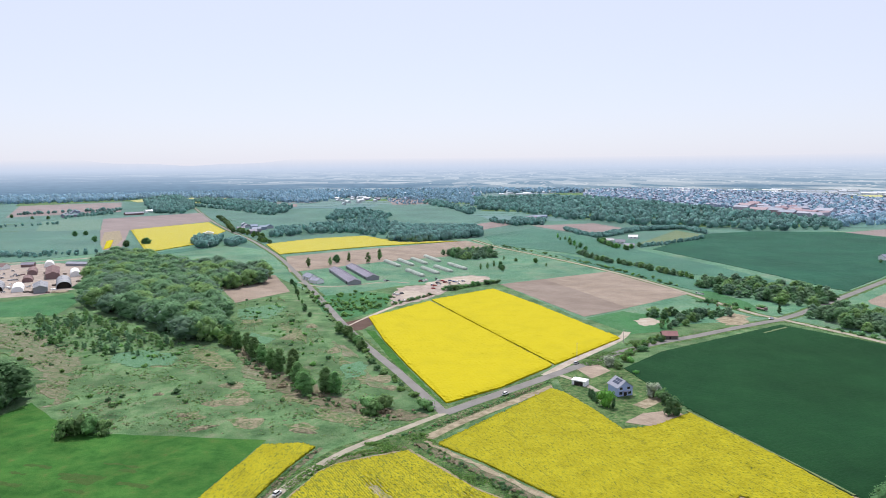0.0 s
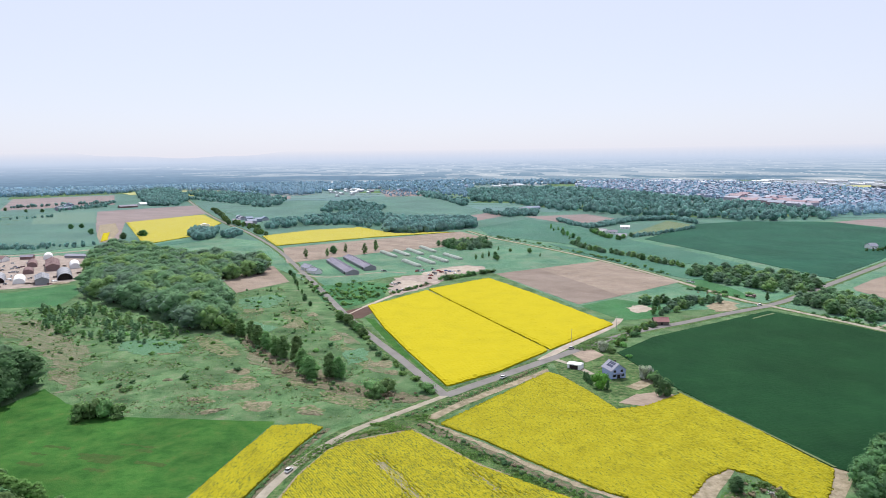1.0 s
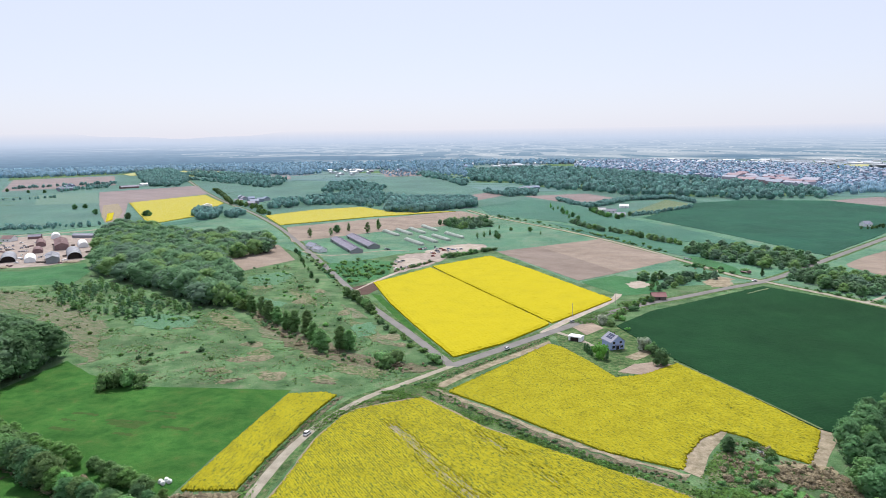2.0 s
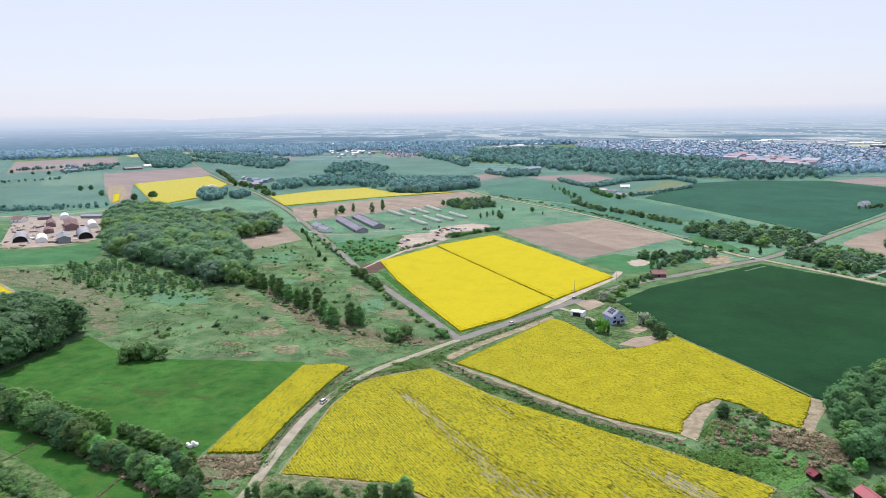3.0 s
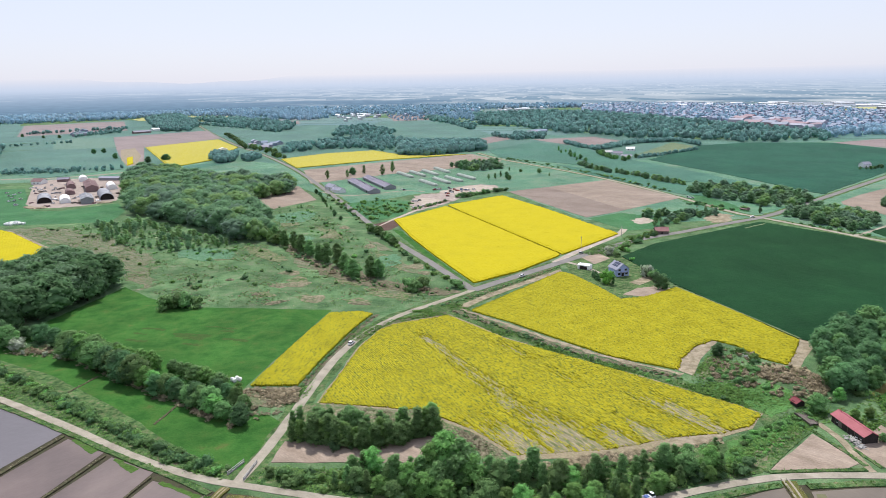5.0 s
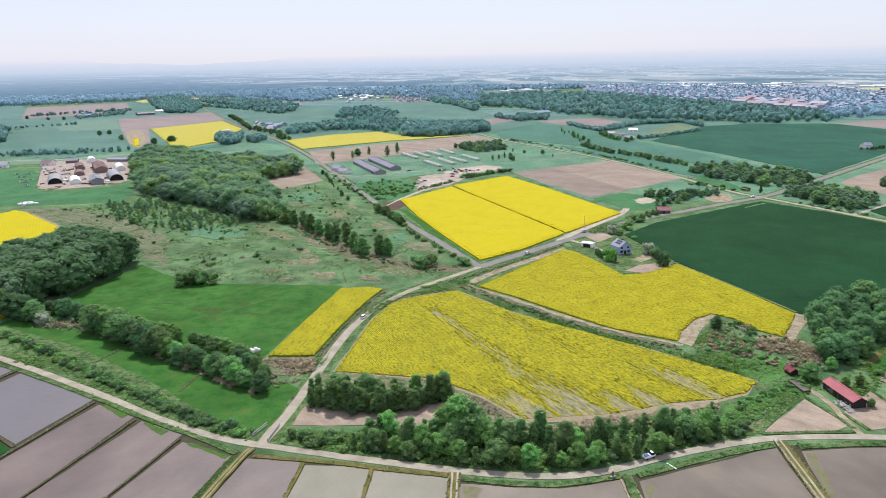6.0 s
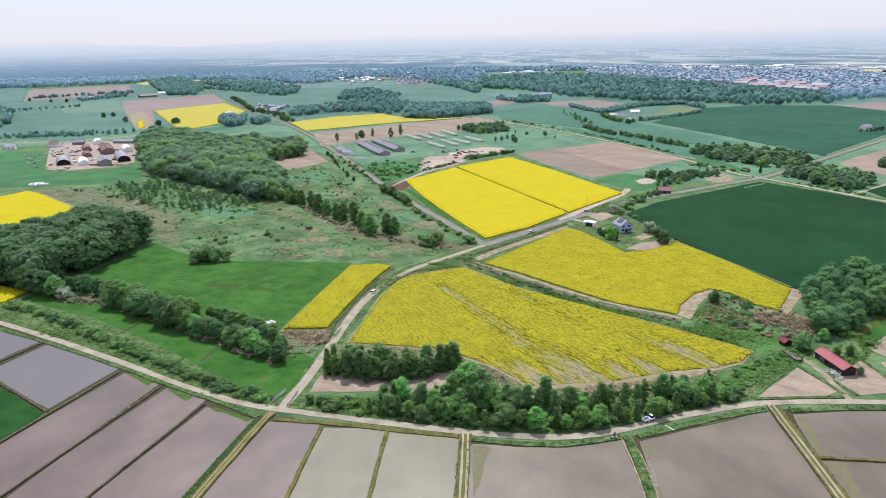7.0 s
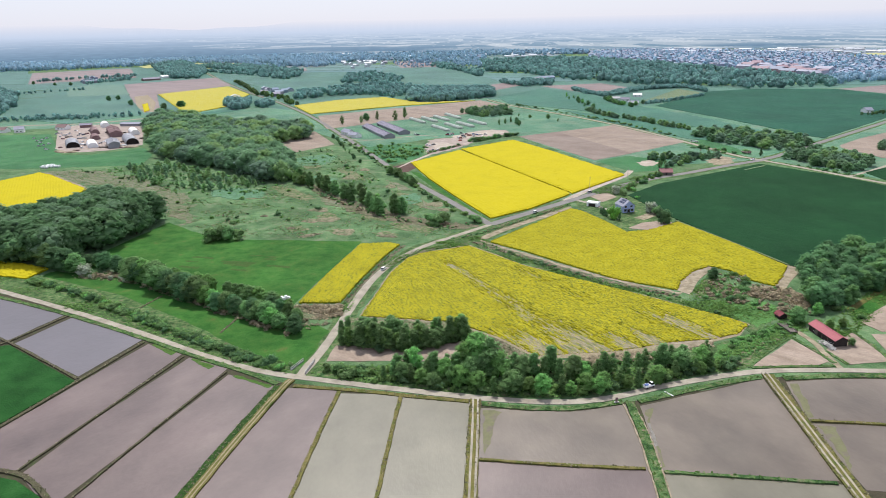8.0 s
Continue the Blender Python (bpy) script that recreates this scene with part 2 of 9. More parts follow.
# pasture lightened and blued in its colour for the haze over it
M["pasture"] = material("haze_blued_pasture", [(0.06, 0.15, 0.0862), (0.085, 0.185, 0.1035), (0.12, 0.2, 0.1207), (0.17, 0.2, 0.1437)], big=28, small=2, grain=0.34, bump=0.3, sheen=0.28, blotch=(70, 0.2), stops=[0.36, 0.48, 0.6, 0.76])
M["leaf_fresh"] = material("fresh_leaves", [(0.1375, 0.2915, 0.088), (0.2035, 0.385, 0.1188), (0.275, 0.462, 0.154)], big=3, small=0.5, grain=0.3, bump=0, island=0.3, each=0.4, rough=0.65, spec=0.1, thin=0.55)
M["leaf_bright"] = material("vivid_leaves", [(0.09, 0.26, 0.045), (0.135, 0.34, 0.06), (0.19, 0.40, 0.085)], big=2, small=0.5, grain=0.25, bump=0, island=0.25, rough=0.65, spec=0.12, thin=0.3)
M["leaf_dark"] = material("dark_leaves", [(0.1012, 0.207, 0.0945), (0.1454, 0.276, 0.1278), (0.1978, 0.3312, 0.162)], big=5, small=0.5, grain=0.3, bump=0, island=0.2, each=0.28, rough=0.65, spec=0.06, thin=0.6, blotch=(9, 0.3), sheen=0.2)
M["leaf_dark_grey"] = material("greyish_dark_leaves", [(0.15, 0.26, 0.145), (0.205, 0.335, 0.192), (0.265, 0.395, 0.242)], big=5, small=0.5, grain=0.3, bump=0, island=0.2, rough=0.65, spec=0.06, thin=0.6, sheen=0.2)
M["blossom"] = material("pale_blossom", [(0.26, 0.33, 0.20), (0.42, 0.47, 0.36), (0.52, 0.55, 0.46)], big=2, small=0.4, grain=0.3, bump=0, island=0.35, rough=0.7, thin=0.4)
M["bark"] = material("bark", [(0.054, 0.042, 0.03), (0.096, 0.078, 0.06)], big=1.5, small=0.15, grain=0.3)
M["dead"] = material("dry_brushwood", [(0.24, 0.205, 0.138), (0.36, 0.305, 0.212), (0.30, 0.275, 0.17)], big=3, small=0.4, grain=0.45, bump=0, island=0.4, thin=0.45)
# far leaf colours paler and bluer than foliage, standing in for haze
M["wood_far"] = material("haze_blued_woodland", [(0.198, 0.3575, 0.336), (0.2508, 0.4235, 0.392), (0.308, 0.484, 0.448)], big=60, small=6, grain=0.15, bump=0, island=0.28, rough=0.8, spec=0.03, thin=0.6, sheen=1.0)
M["wood_haze"] = material("haze_paled_woodland", [(0.3727, 0.525, 0.6152), (0.4148, 0.5723, 0.6634), (0.462, 0.6195, 0.7062)], big=60, small=8, grain=0.1, bump=0, island=0.12, rough=0.8, spec=0.03, thin=0.6, sheen=1.0)
M["red_roof"] = material("red_sheet_roof", [(0.304, 0.0986, 0.112), (0.38, 0.1305, 0.147)], big=3, small=0.4, grain=0.15, bump=0.1, rough=0.7, spec=0.15)
M["dark_red_roof"] = material("faded_dark_red_roof", [(0.16, 0.034, 0.045), (0.21, 0.05, 0.06)], big=2, small=0.4, grain=0.2, bump=0.1, rough=0.7, spec=0.15)
M["pink_roof"] = material("faded_pink_brown_roof", [(0.24, 0.125, 0.125), (0.30, 0.165, 0.16)], big=3, small=0.4, grain=0.15, bump=0.1, rough=0.7)
M["foam"] = material("pale_dried_foam", [(0.15, 0.14, 0.12), (0.24, 0.23, 0.21)], big=1.5, small=0.4, grain=0.3)
M["dark_wall"] = material("weathered_boards_and_shade", [(0.03, 0.0252, 0.024), (0.054, 0.045, 0.042)], big=1.5, small=0.25, grain=0.3)
M["white"] = material("white_paint", [(0.74, 0.74, 0.74), (0.82, 0.82, 0.81)], big=3, small=0.4, grain=0.06, bump=0.05, rough=0.55)
# pale siding, with the blue of the shaded gable put into its colour
M["blue_wall"] = material("shade_blue_siding", [(0.33, 0.40, 0.64), (0.39, 0.46, 0.70)], big=3, small=0.4, grain=0.06, rough=0.6)
M["slate_roof"] = material("blue_grey_sheet_roof", [(0.22, 0.225, 0.285), (0.27, 0.275, 0.335)], big=4, small=0.5, grain=0.08, rough=0.55, spec=0.3)
M["lilac_roof"] = material("weathered_lilac_grey_roof", [(0.20, 0.19, 0.235), (0.26, 0.245, 0.295)], big=8, small=1, grain=0.15, rough=0.55)
M["grey_sheet"] = material("galvanised_sheet", [(0.204, 0.21, 0.234), (0.27, 0.276, 0.3)], big=4, small=0.6, grain=0.12, rough=0.5, spec=0.5)
M["brown_sheet"] = material("rusty_brown_sheet", [(0.1863, 0.1224, 0.1197), (0.2511, 0.1734, 0.171)], big=4, small=0.6, grain=0.2, rough=0.6)
M["film"] = material("dusty_greenhouse_film", [(0.27, 0.338, 0.2795), (0.4185, 0.468, 0.416)], big=5, small=0.8, grain=0.3, rough=0.4, spec=0.4, thin=0.3)
M["panel"] = material("solar_glass", [(0.05, 0.06, 0.1), (0.07, 0.08, 0.13)], big=1, small=0.2, grain=0.1, rough=0.15, spec=0.6, bump=0)
M["glass"] = material("window_glass", [(0.02, 0.025, 0.03), (0.04, 0.045, 0.05)], big=1, small=0.3, grain=0.1, rough=0.08, spec=0.6, bump=0)
M["tyre"] = material("tyre_rubber", [(0.02, 0.02, 0.02), (0.035, 0.035, 0.035)], big=0.3, small=0.05, grain=0.2)
M["concrete"] = material("concrete", [(0.315, 0.3075, 0.2925), (0.39, 0.3825, 0.3675)], big=2, small=0.3, grain=0.12)
M["planks"] = material("grey_planks", [(0.12, 0.102, 0.09), (0.174, 0.15, 0.132)], big=2, small=0.2, grain=0.25)
for key, c in (("car_white", (0.78, 0.78, 0.78)), ("car_silver", (0.42, 0.43, 0.45)), ("car_dark", (0.06, 0.065, 0.08)), ("car_red", (0.4, 0.05, 0.04)), ("car_blue", (0.07, 0.12, 0.32))):
    M[key] = material(key, [c, tuple(min(1, v * 1.06) for v in c)], big=1, small=0.2, grain=0.03, bump=0, rough=0.3, spec=0.5)

# ---- builders ----
def mesh_of(name, verts, faces, mats, index=None, smooth=False):
    me = bpy.data.meshes.new(name)
    me.from_pydata([tuple(v) for v in verts], [], [tuple(f) for f in faces])
    for m in mats if isinstance(mats, (list, tuple)) else [mats]:
        me.materials.append(m)
    if index is not None:
        me.polygons.foreach_set("material_index", np.asarray(index, dtype=np.int32))
    if smooth:
        me.polygons.foreach_set("use_smooth", np.ones(len(me.polygons), dtype=bool))
    me.update()
    return me


def part(name, data, parent, label=""):
    ob = new(name, data)
    ob.parent = parent
    return tagged(ob, label)


def box_data(name, sx, sy, sz, mat, x=0.0, y=0.0, z=0.0, bevel=0.0):
    """A box sx by sy, standing on z."""
    bm = bmesh.new()
    bmesh.ops.create_cube(bm, size=1, matrix=Matrix.LocRotScale((x, y, z + sz / 2), None, (sx, sy, sz)))
    if bevel:
        bmesh.ops.bevel(bm, geom=bm.edges[:], offset=bevel, segments=2, affect="EDGES")
    me = bpy.data.meshes.new(name)
    bm.to_mesh(me)
    bm.free()
    me.materials.append(mat)
    return me


def inside(px, py, pts):
    """Which of the places lie in the outline."""
    hit = np.zeros(px.shape, bool)
    for (x0, y0), (x1, y1) in zip(pts, pts[1:] + pts[:1]):
        if y0 != y1:
            hit ^= ((y0 > py) != (y1 > py)) & (px < (x1 - x0) * (py - y0) / (y1 - y0) + x0)
    return hit


def wander(pts, step, jitter, rng, closed=True):
    """The outline with points every step metres, moved a little, as a worn edge is."""
    out = []
    for a, b in zip(pts, pts[1:] + pts[:1]) if closed else zip(pts, pts[1:]):
        k = max(1, int(math.dist(a, b) / step))
        for i in range(k):
            f = i / k
            j = jitter if i else 0
            out.append((a[0] + (b[0] - a[0]) * f + rng.uniform(-j, j), a[1] + (b[1] - a[1]) * f + rng.uniform(-j, j)))
    return out if closed else out + [pts[-1]]


def slab(name, pts, height, mat, label, category="field", kind="structure", jitter=0.35, step=5.0, seed=1, group=""):
    """A piece of land with an uneven edge, raised by height."""
    rng = random.Random(seed + len(pts) * 7)
    edge = wander(pts, step, jitter, rng)
    n = len(edge)
    flat, _, tris, *_ = delaunay_2d_cdt([Vector(p) for p in edge], [], [list(range(n))], 1, 1e-4)
    vs = [(p.x, p.y, height) for p in flat] + [(x, y, z) for z in (height, -0.05) for x, y in edge]
    o = len(flat)
    fs = [tuple(t) for t in tris] + [(o + i, o + (i + 1) % n, o + n + (i + 1) % n, o + n + i) for i in range(n)]
    me = mesh_of(name, vs, fs, mat)
    return tagged(new(name, me), label, category, group, kind)


def ribbon(name, pts, width, height, mat, label, category="road", jitter=0.15, step=4.0, seed=3, kind="structure"):
    """A road along a line, rounded at its bends, with thickness and a worn edge."""
    rng = random.Random(seed)
    line = [Vector(p) for p in pts]
    for _ in range(2):
        cut = [line[0]]
        for a, b in zip(line, line[1:]):
            cut += [a.lerp(b, 0.25), a.lerp(b, 0.75)]
        line = cut + [line[-1]]
    fine = []
    for a, b in zip(line, line[1:]):
        k = max(1, int((b - a).length / step))
        fine += [a.lerp(b, i / k) for i in range(k)]
    fine.append(line[-1])
    vs, fs = [], []
    for i, p in enumerate(fine):
        d = (fine[min(i + 1, len(fine) - 1)] - fine[max(i - 1, 0)]).normalized()
        s = Vector((-d.y, d.x))
        l, r = width / 2 + rng.uniform(-jitter, jitter), width / 2 + rng.uniform(-jitter, jitter)
        vs += [(*(p + s * l), -0.05), (*(p + s * l), height), (*p, height + 0.02), (*(p - s * r), height), (*(p - s * r), -0.05)]
        if i:
            o = 5 * i
            fs += [(o - 5 + k + 1, o - 5 + k, o + k, o + k + 1)[::-1] for k in range(4)]
    return tagged(new(name, mesh_of(name, vs, fs, mat)), label, category, "", kind)


def crop(name, pts, height, cell, turn, mat, label, rough=0.25, furrow=0.3, bare=(), seed=5, wave=14.0, gaps=0.0, fray=0.0):
    """A standing crop: a canopy of rows along turn degrees with plant-sized unevenness, sides down to the soil, and thin places."""
    rng = np.random.default_rng(seed)
    du, dv = cell
    c, s = math.cos(radians(turn)), math.sin(radians(turn))
    uv = [(x * c + y * s, -x * s + y * c) for x, y in pts]
    u0, v0 = min(u for u, v in uv), min(v for u, v in uv)
    nu, nv = int((max(u for u, v in uv) - u0) / du) + 2, int((max(v for u, v in uv) - v0) / dv) + 2
    iu, iv = np.meshgrid(np.arange(nu), np.arange(nv), indexing="ij")
    cu, cv = u0 + (iu + 0.5) * du, v0 + (iv + 0.5) * dv
    wob = rng.normal(0, 0.3, (1, nv)) * du
    keep = inside(cu + wob, cv, uv)
    rim = np.pad(keep, 1)
    inner = keep & rim[:-2, 1:-1] & rim[2:, 1:-1] & rim[1:-1, :-2] & rim[1:-1, 2:]
    keep &= inner | (rng.random(keep.shape) > fray)
    thin_cells = np.zeros(keep.shape, bool)
    low_corner = np.zeros((nu + 1, nv + 1))
    streak = np.repeat(rng.random((nu // 9 + 1, nv)), 9, axis=0)[:nu] * 0.55 + rng.random(keep.shape) * 0.45
    for bu, bv, ru, rv, share in bare:
        ub, vb = bu * c + bv * s, -bu * s + bv * c
        gap = np.exp(-(((cu - ub) / ru) ** 2 + ((cv - vb) / rv) ** 2))
        thin_cells |= streak < 0.8 * share * gap
    for i, j in ((0, 0), (1, 0), (0, 1), (1, 1)):
        low_corner[i:nu + i, j:nv + j] = np.maximum(low_corner[i:nu + i, j:nv + j], thin_cells)
    hv = rng.normal(0, 1, (nu + 1, nv + 1))
    gu, gv = np.meshgrid(np.arange(nu + 1), np.arange(nv + 1), indexing="ij")
    swell = 0.5 * np.sin(gu * du / wave + 1.3 * np.sin(gv * dv / wave * 0.7)) * np.sin(gv * dv / wave * 1.3 + 0.8)
    h = height * (1 + rough * 0.6 * np.clip(hv, -1.6, 1.6) + 0.08 * swell) - furrow * (gv % 3 == 0 if gaps else gv % 2)
    run = np.repeat(rng.random((nu // 10 + 1, nv)), 10, axis=0)[:nu]
    patchy = 1 + 1.3 * swell[:-1, :-1]
    dash = (iv % 3 == 0) & (run < gaps * patchy) & (rng.random(keep.shape) < 0.85)
    dash |= rng.random(keep.shape) < 0.05 * gaps * patchy
    dash &= ~thin_cells
    open_rows = np.zeros((nu + 1, nv + 1))
    open_rows[:-1, :-1] = dash
    h = np.where(open_rows > 0, h * 0.95, h)
    edge_corner = np.zeros((nu + 1, nv + 1), bool)
    for i, j in ((0, 0), (1, 0), (0, 1), (1, 1)):
        edge_corner[i:nu + i, j:nv + j] |= ~inner
    h = np.where(edge_corner, h * rng.uniform(0.45, 0.95, h.shape), h)
    h = np.where(low_corner > 0, 0.12 + 0.12 * rng.random(h.shape), h)
    xu, xv = u0 + gu * du + rng.normal(0, 0.18, gu.shape) * du, v0 + gv * dv + rng.normal(0, 0.12, gu.shape) * dv
    # the rim follows the field's outline
    some, every = np.zeros((nu + 1, nv + 1), bool), np.ones((nu + 1, nv + 1), bool)
    for i, j in ((0, 0), (1, 0), (0, 1), (1, 1)):
        some[i:nu + i, j:nv + j] |= keep
        every[i:nu + i, j:nv + j] &= keep
    border = np.nonzero(some & ~every)
    pu, pv = xu[border], xv[border]
    best, bu_, bv_ = np.full(pu.shape, 1e9), pu.copy(), pv.copy()
    for (au, av), (eu, ev) in zip(uv, uv[1:] + uv[:1]):
        f = np.clip(((pu - au) * (eu - au) + (pv - av) * (ev - av)) / ((eu - au) ** 2 + (ev - av) ** 2 + 1e-9), 0, 1)
        qu, qv = au + f * (eu - au), av + f * (ev - av)
        dist = np.hypot(pu - qu, pv - qv)
        near = dist < best
        best, bu_, bv_ = np.where(near, dist, best), np.where(near, qu, bu_), np.where(near, qv, bv_)
    snap = (best < 1.3 * max(du, dv)) & (rng.random(pu.shape) > 1.6 * fray)
    xu[border], xv[border] = np.where(snap, bu_ + rng.normal(0, 0.06, pu.shape) * du, pu), np.where(snap, bv_ + rng.normal(0, 0.06, pu.shape) * dv, pv)
    X, Y = xu * c - xv * s, xu * s + xv * c
    ids = np.arange((nu + 1) * (nv + 1)).reshape(nu + 1, nv + 1)
    ki, kj = np.nonzero(keep)
    quads = np.stack([ids[ki, kj], ids[ki + 1, kj], ids[ki + 1, kj + 1], ids[ki, kj + 1]], 1)
    pad = np.pad(keep, 1)
    sides, base = [], (nu + 1) * (nv + 1)
    for di, dj, (a, b) in ((-1, 0, ((0, 1), (0, 0))), (1, 0, ((1, 0), (1, 1))), (0, -1, ((0, 0), (1, 0))), (0, 1, ((1, 1), (0, 1)))):
        m = ~pad[ki + 1 + di, kj + 1 + dj]
        p, q = ids[ki[m] + a[0], kj[m] + a[1]], ids[ki[m] + b[0], kj[m] + b[1]]
        sides.append(np.stack([p, p + base, q + base, q], 1))
    faces = np.concatenate([quads] + sides)
    top = np.stack([X, Y, h], -1).reshape(-1, 3)
    low = top.copy()
    low[:, 2] = 0.0
    allv = np.concatenate([top, low])
    used = np.unique(faces)
    remap = np.zeros(len(allv), int)
    remap[used] = np.arange(len(used))
    index = np.zeros(len(faces), int)
    index[:len(quads)] = np.where(thin_cells, 1, np.where(dash, 2, 0))[ki, kj]
    me = mesh_of(name, allv[used].tolist(), remap[faces].tolist(), [mat, M["stubble"], M["rape_gap"]], index)
    return tagged(new(name, me), label, "crop field", "", "stuff")


def leaf_cloud(rng, centres, radii, leaves, size, flat=0.8, coarse=False, heart=None, fill=0.9, core=0.72):
    """Leaf sprays on the outside of several boughs, turned outwards, with a ragged inner mass in each."""
    vs, fs = [], []
    t = (1 + 5 ** 0.5) / 2
    ico = np.array([(-1, t, 0), (1, t, 0), (-1, -t, 0), (1, -t, 0), (0, -1, t), (0, 1, t), (0, -1, -t), (0, 1, -t), (t, 0, -1), (t, 0, 1), (-t, 0, -1), (-t, 0, 1)]) / math.hypot(1, t)
    tri = [(0, 11, 5), (0, 5, 1), (0, 1, 7), (0, 7, 10), (0, 10, 11), (1, 5, 9), (5, 11, 4), (11, 10, 2), (10, 7, 6), (7, 1, 8), (3, 9, 4), (3, 4, 2), (3, 2, 6), (3, 6, 8), (3, 8, 9), (4, 9, 5), (2, 4, 11), (6, 2, 10), (8, 6, 7), (9, 8, 1)]
    if coarse:
        ico, core = np.array([(1, 0, 0), (0, 1, 0), (-1, 0, 0), (0, -1, 0), (0, 0, 1), (0, 0, -1)], float), fill
        tri = [(0, 1, 4), (1, 2, 4), (2, 3, 4), (3, 0, 4), (1, 0, 5), (2, 1, 5), (3, 2, 5), (0, 3, 5)]
    middle = np.mean(np.array(centres), axis=0) if heart is None else np.array(heart)
    k = int(leaves)
    for cen, r in zip(centres, radii):
        o = len(vs)
        vs += (np.array(cen) + ico * (r * core) * rng.uniform(0.75, 1.15, (len(ico), 1)) * (1, 1, flat)).tolist()
        fs += [tuple(o + i for i in f) for f in tri]
        d = rng.normal(0, 1, (k, 3)) + (0, 0, 0.35)
        d /= np.linalg.norm(d, axis=1, keepdims=True)
        pos = np.array(cen) + d * (r * rng.uniform(0.74, 1.12, (k, 1))) * (1, 1, flat)
        out = pos - middle
        out /= np.linalg.norm(out, axis=1, keepdims=True) + 1e-6
        nrm = 0.5 * d + 0.75 * out + rng.normal(0, 0.26, (k, 3)) + (0, 0, 0.3)
        nrm /= np.linalg.norm(nrm, axis=1, keepdims=True)
        a = np.cross(nrm, rng.normal(0, 1, (k, 3)))
        a /= np.linalg.norm(a, axis=1, keepdims=True)
        b = np.cross(nrm, a)
        s = size * rng.uniform(0.6, 1.35, (k, 1))
        o = len(vs)
        vs += np.stack([pos + a * s, pos + (b * 0.8 - a * 0.55) * s, pos - (b * 0.8 + a * 0.55) * s], 1).reshape(-1, 3).tolist()
        fs += [(o + 3 * i, o + 3 * i + 1, o + 3 * i + 2) for i in range(k)]
    return vs, fs


def limb(vs, fs, p, q, r0, r1, sides=6):
    """A tapered round limb from p to q."""
    p, q = Vector(p), Vector(q)
    z = (q - p).normalized()
    x = z.orthogonal().normalized()
    y = z.cross(x)
    o = len(vs)
    for c, r in ((p, r0), (q, r1)):
        vs += [tuple(c + x * r * math.cos(k * math.tau / sides) + y * r * math.sin(k * math.tau / sides)) for k in range(sides)]
    fs += [(o + k, o + (k + 1) % sides, o + sides + (k + 1) % sides, o + sides + k) for k in range(sides)]
    fs.append(tuple(o + sides + k for k in range(sides)))


def tree_data(name, seed, height, radius, leaf, boughs=13, leaves=34, size=0.42, trunk_share=0.3, column=False, lobe=0.42):
    """Trunk mesh and crown mesh of one kind of tree, foot at the origin."""
    rng = np.random.default_rng(seed)
    vs, fs = [], []
    lean = rng.normal(0, 0.03, 2) * height
    fork = Vector((*(lean * 0.4), height * (trunk_share + 0.1)))
    limb(vs, fs, (0, 0, -0.15), fork, height * 0.022 + 0.05, height * 0.014)
    tip = Vector((*lean, height * 0.82))
    limb(vs, fs, fork, tip, height * 0.014, height * 0.004)
    cens, rads = [], []
    for i in range(boughs):
        f = (i + 0.5) / boughs
        z = trunk_share + (0.98 - trunk_share) * f
        wide = math.sin(math.pi * min(1, (f * 0.85 + 0.16))) ** 0.7 if not column else 1 - 0.75 * f
        ang = i * 2.4 + rng.uniform(-0.5, 0.5)
        out = radius * wide * rng.uniform(0.35, 0.8)
        r = radius * (lobe if not column else 0.55) * (0.6 + 0.5 * wide) * rng.uniform(0.8, 1.2)
        c = Vector((math.cos(ang) * out + lean[0] * z, math.sin(ang) * out + lean[1] * z, min(height * z, height - r * 0.7)))
        cens.append(tuple(c))
        rads.append(r)
        if i % 2 == 0:
            limb(vs, fs, fork.lerp(tip, 0.7 * f), c, height * 0.008, height * 0.003, 5)
    cv, cf = leaf_cloud(rng, cens, rads, leaves, size, coarse=True, heart=(lean[0] * 0.5, lean[1] * 0.5, height * 0.45), fill=0.9)
    return mesh_of(name + "_trunk", vs, fs, M["bark"]), mesh_of(name + "_crown", cv, cf, leaf)


def shrub_data(name, seed, height, radius, leaf, boughs=7, leaves=40, size=0.23, coarse=False):
    """Stems and crown of a shrub."""
    rng = np.random.default_rng(seed)
    cens, rads, vs, fs = [], [], [], []
    for i in range(boughs):
        ang, out = i * 2.4 + rng.uniform(-0.4, 0.4), radius * rng.uniform(0.15, 0.65)
        r = radius * rng.uniform(0.38, 0.6)
        c = (math.cos(ang) * out, math.sin(ang) * out, max(r * 0.45, height * rng.uniform(0.3, 0.85) - r * 0.4))
        cens.append(c)
        rads.append(r)
        limb(vs, fs, (0, 0, -0.1), c, 0.06, 0.02, 5)
    cv, cf = leaf_cloud(rng, cens, rads, leaves, size, coarse=coarse)
    return mesh_of(name + "_stems", vs, fs, M["bark"]), mesh_of(name + "_crown", cv, cf, leaf)


def plant(name, stems, crown, label, category, x, y, scale=1.0, tall=1.0, turn=0.0, group="", z=0.0, base="trunk"):
    root = new(name)
    root.matrix_basis = pose(x, y, z, 0, 0, turn) @ Matrix.Diagonal((scale, scale, scale * tall, 1))
    part(base, stems, root)
    part("crown", crown, root)
    return tagged(root, label, category, group)


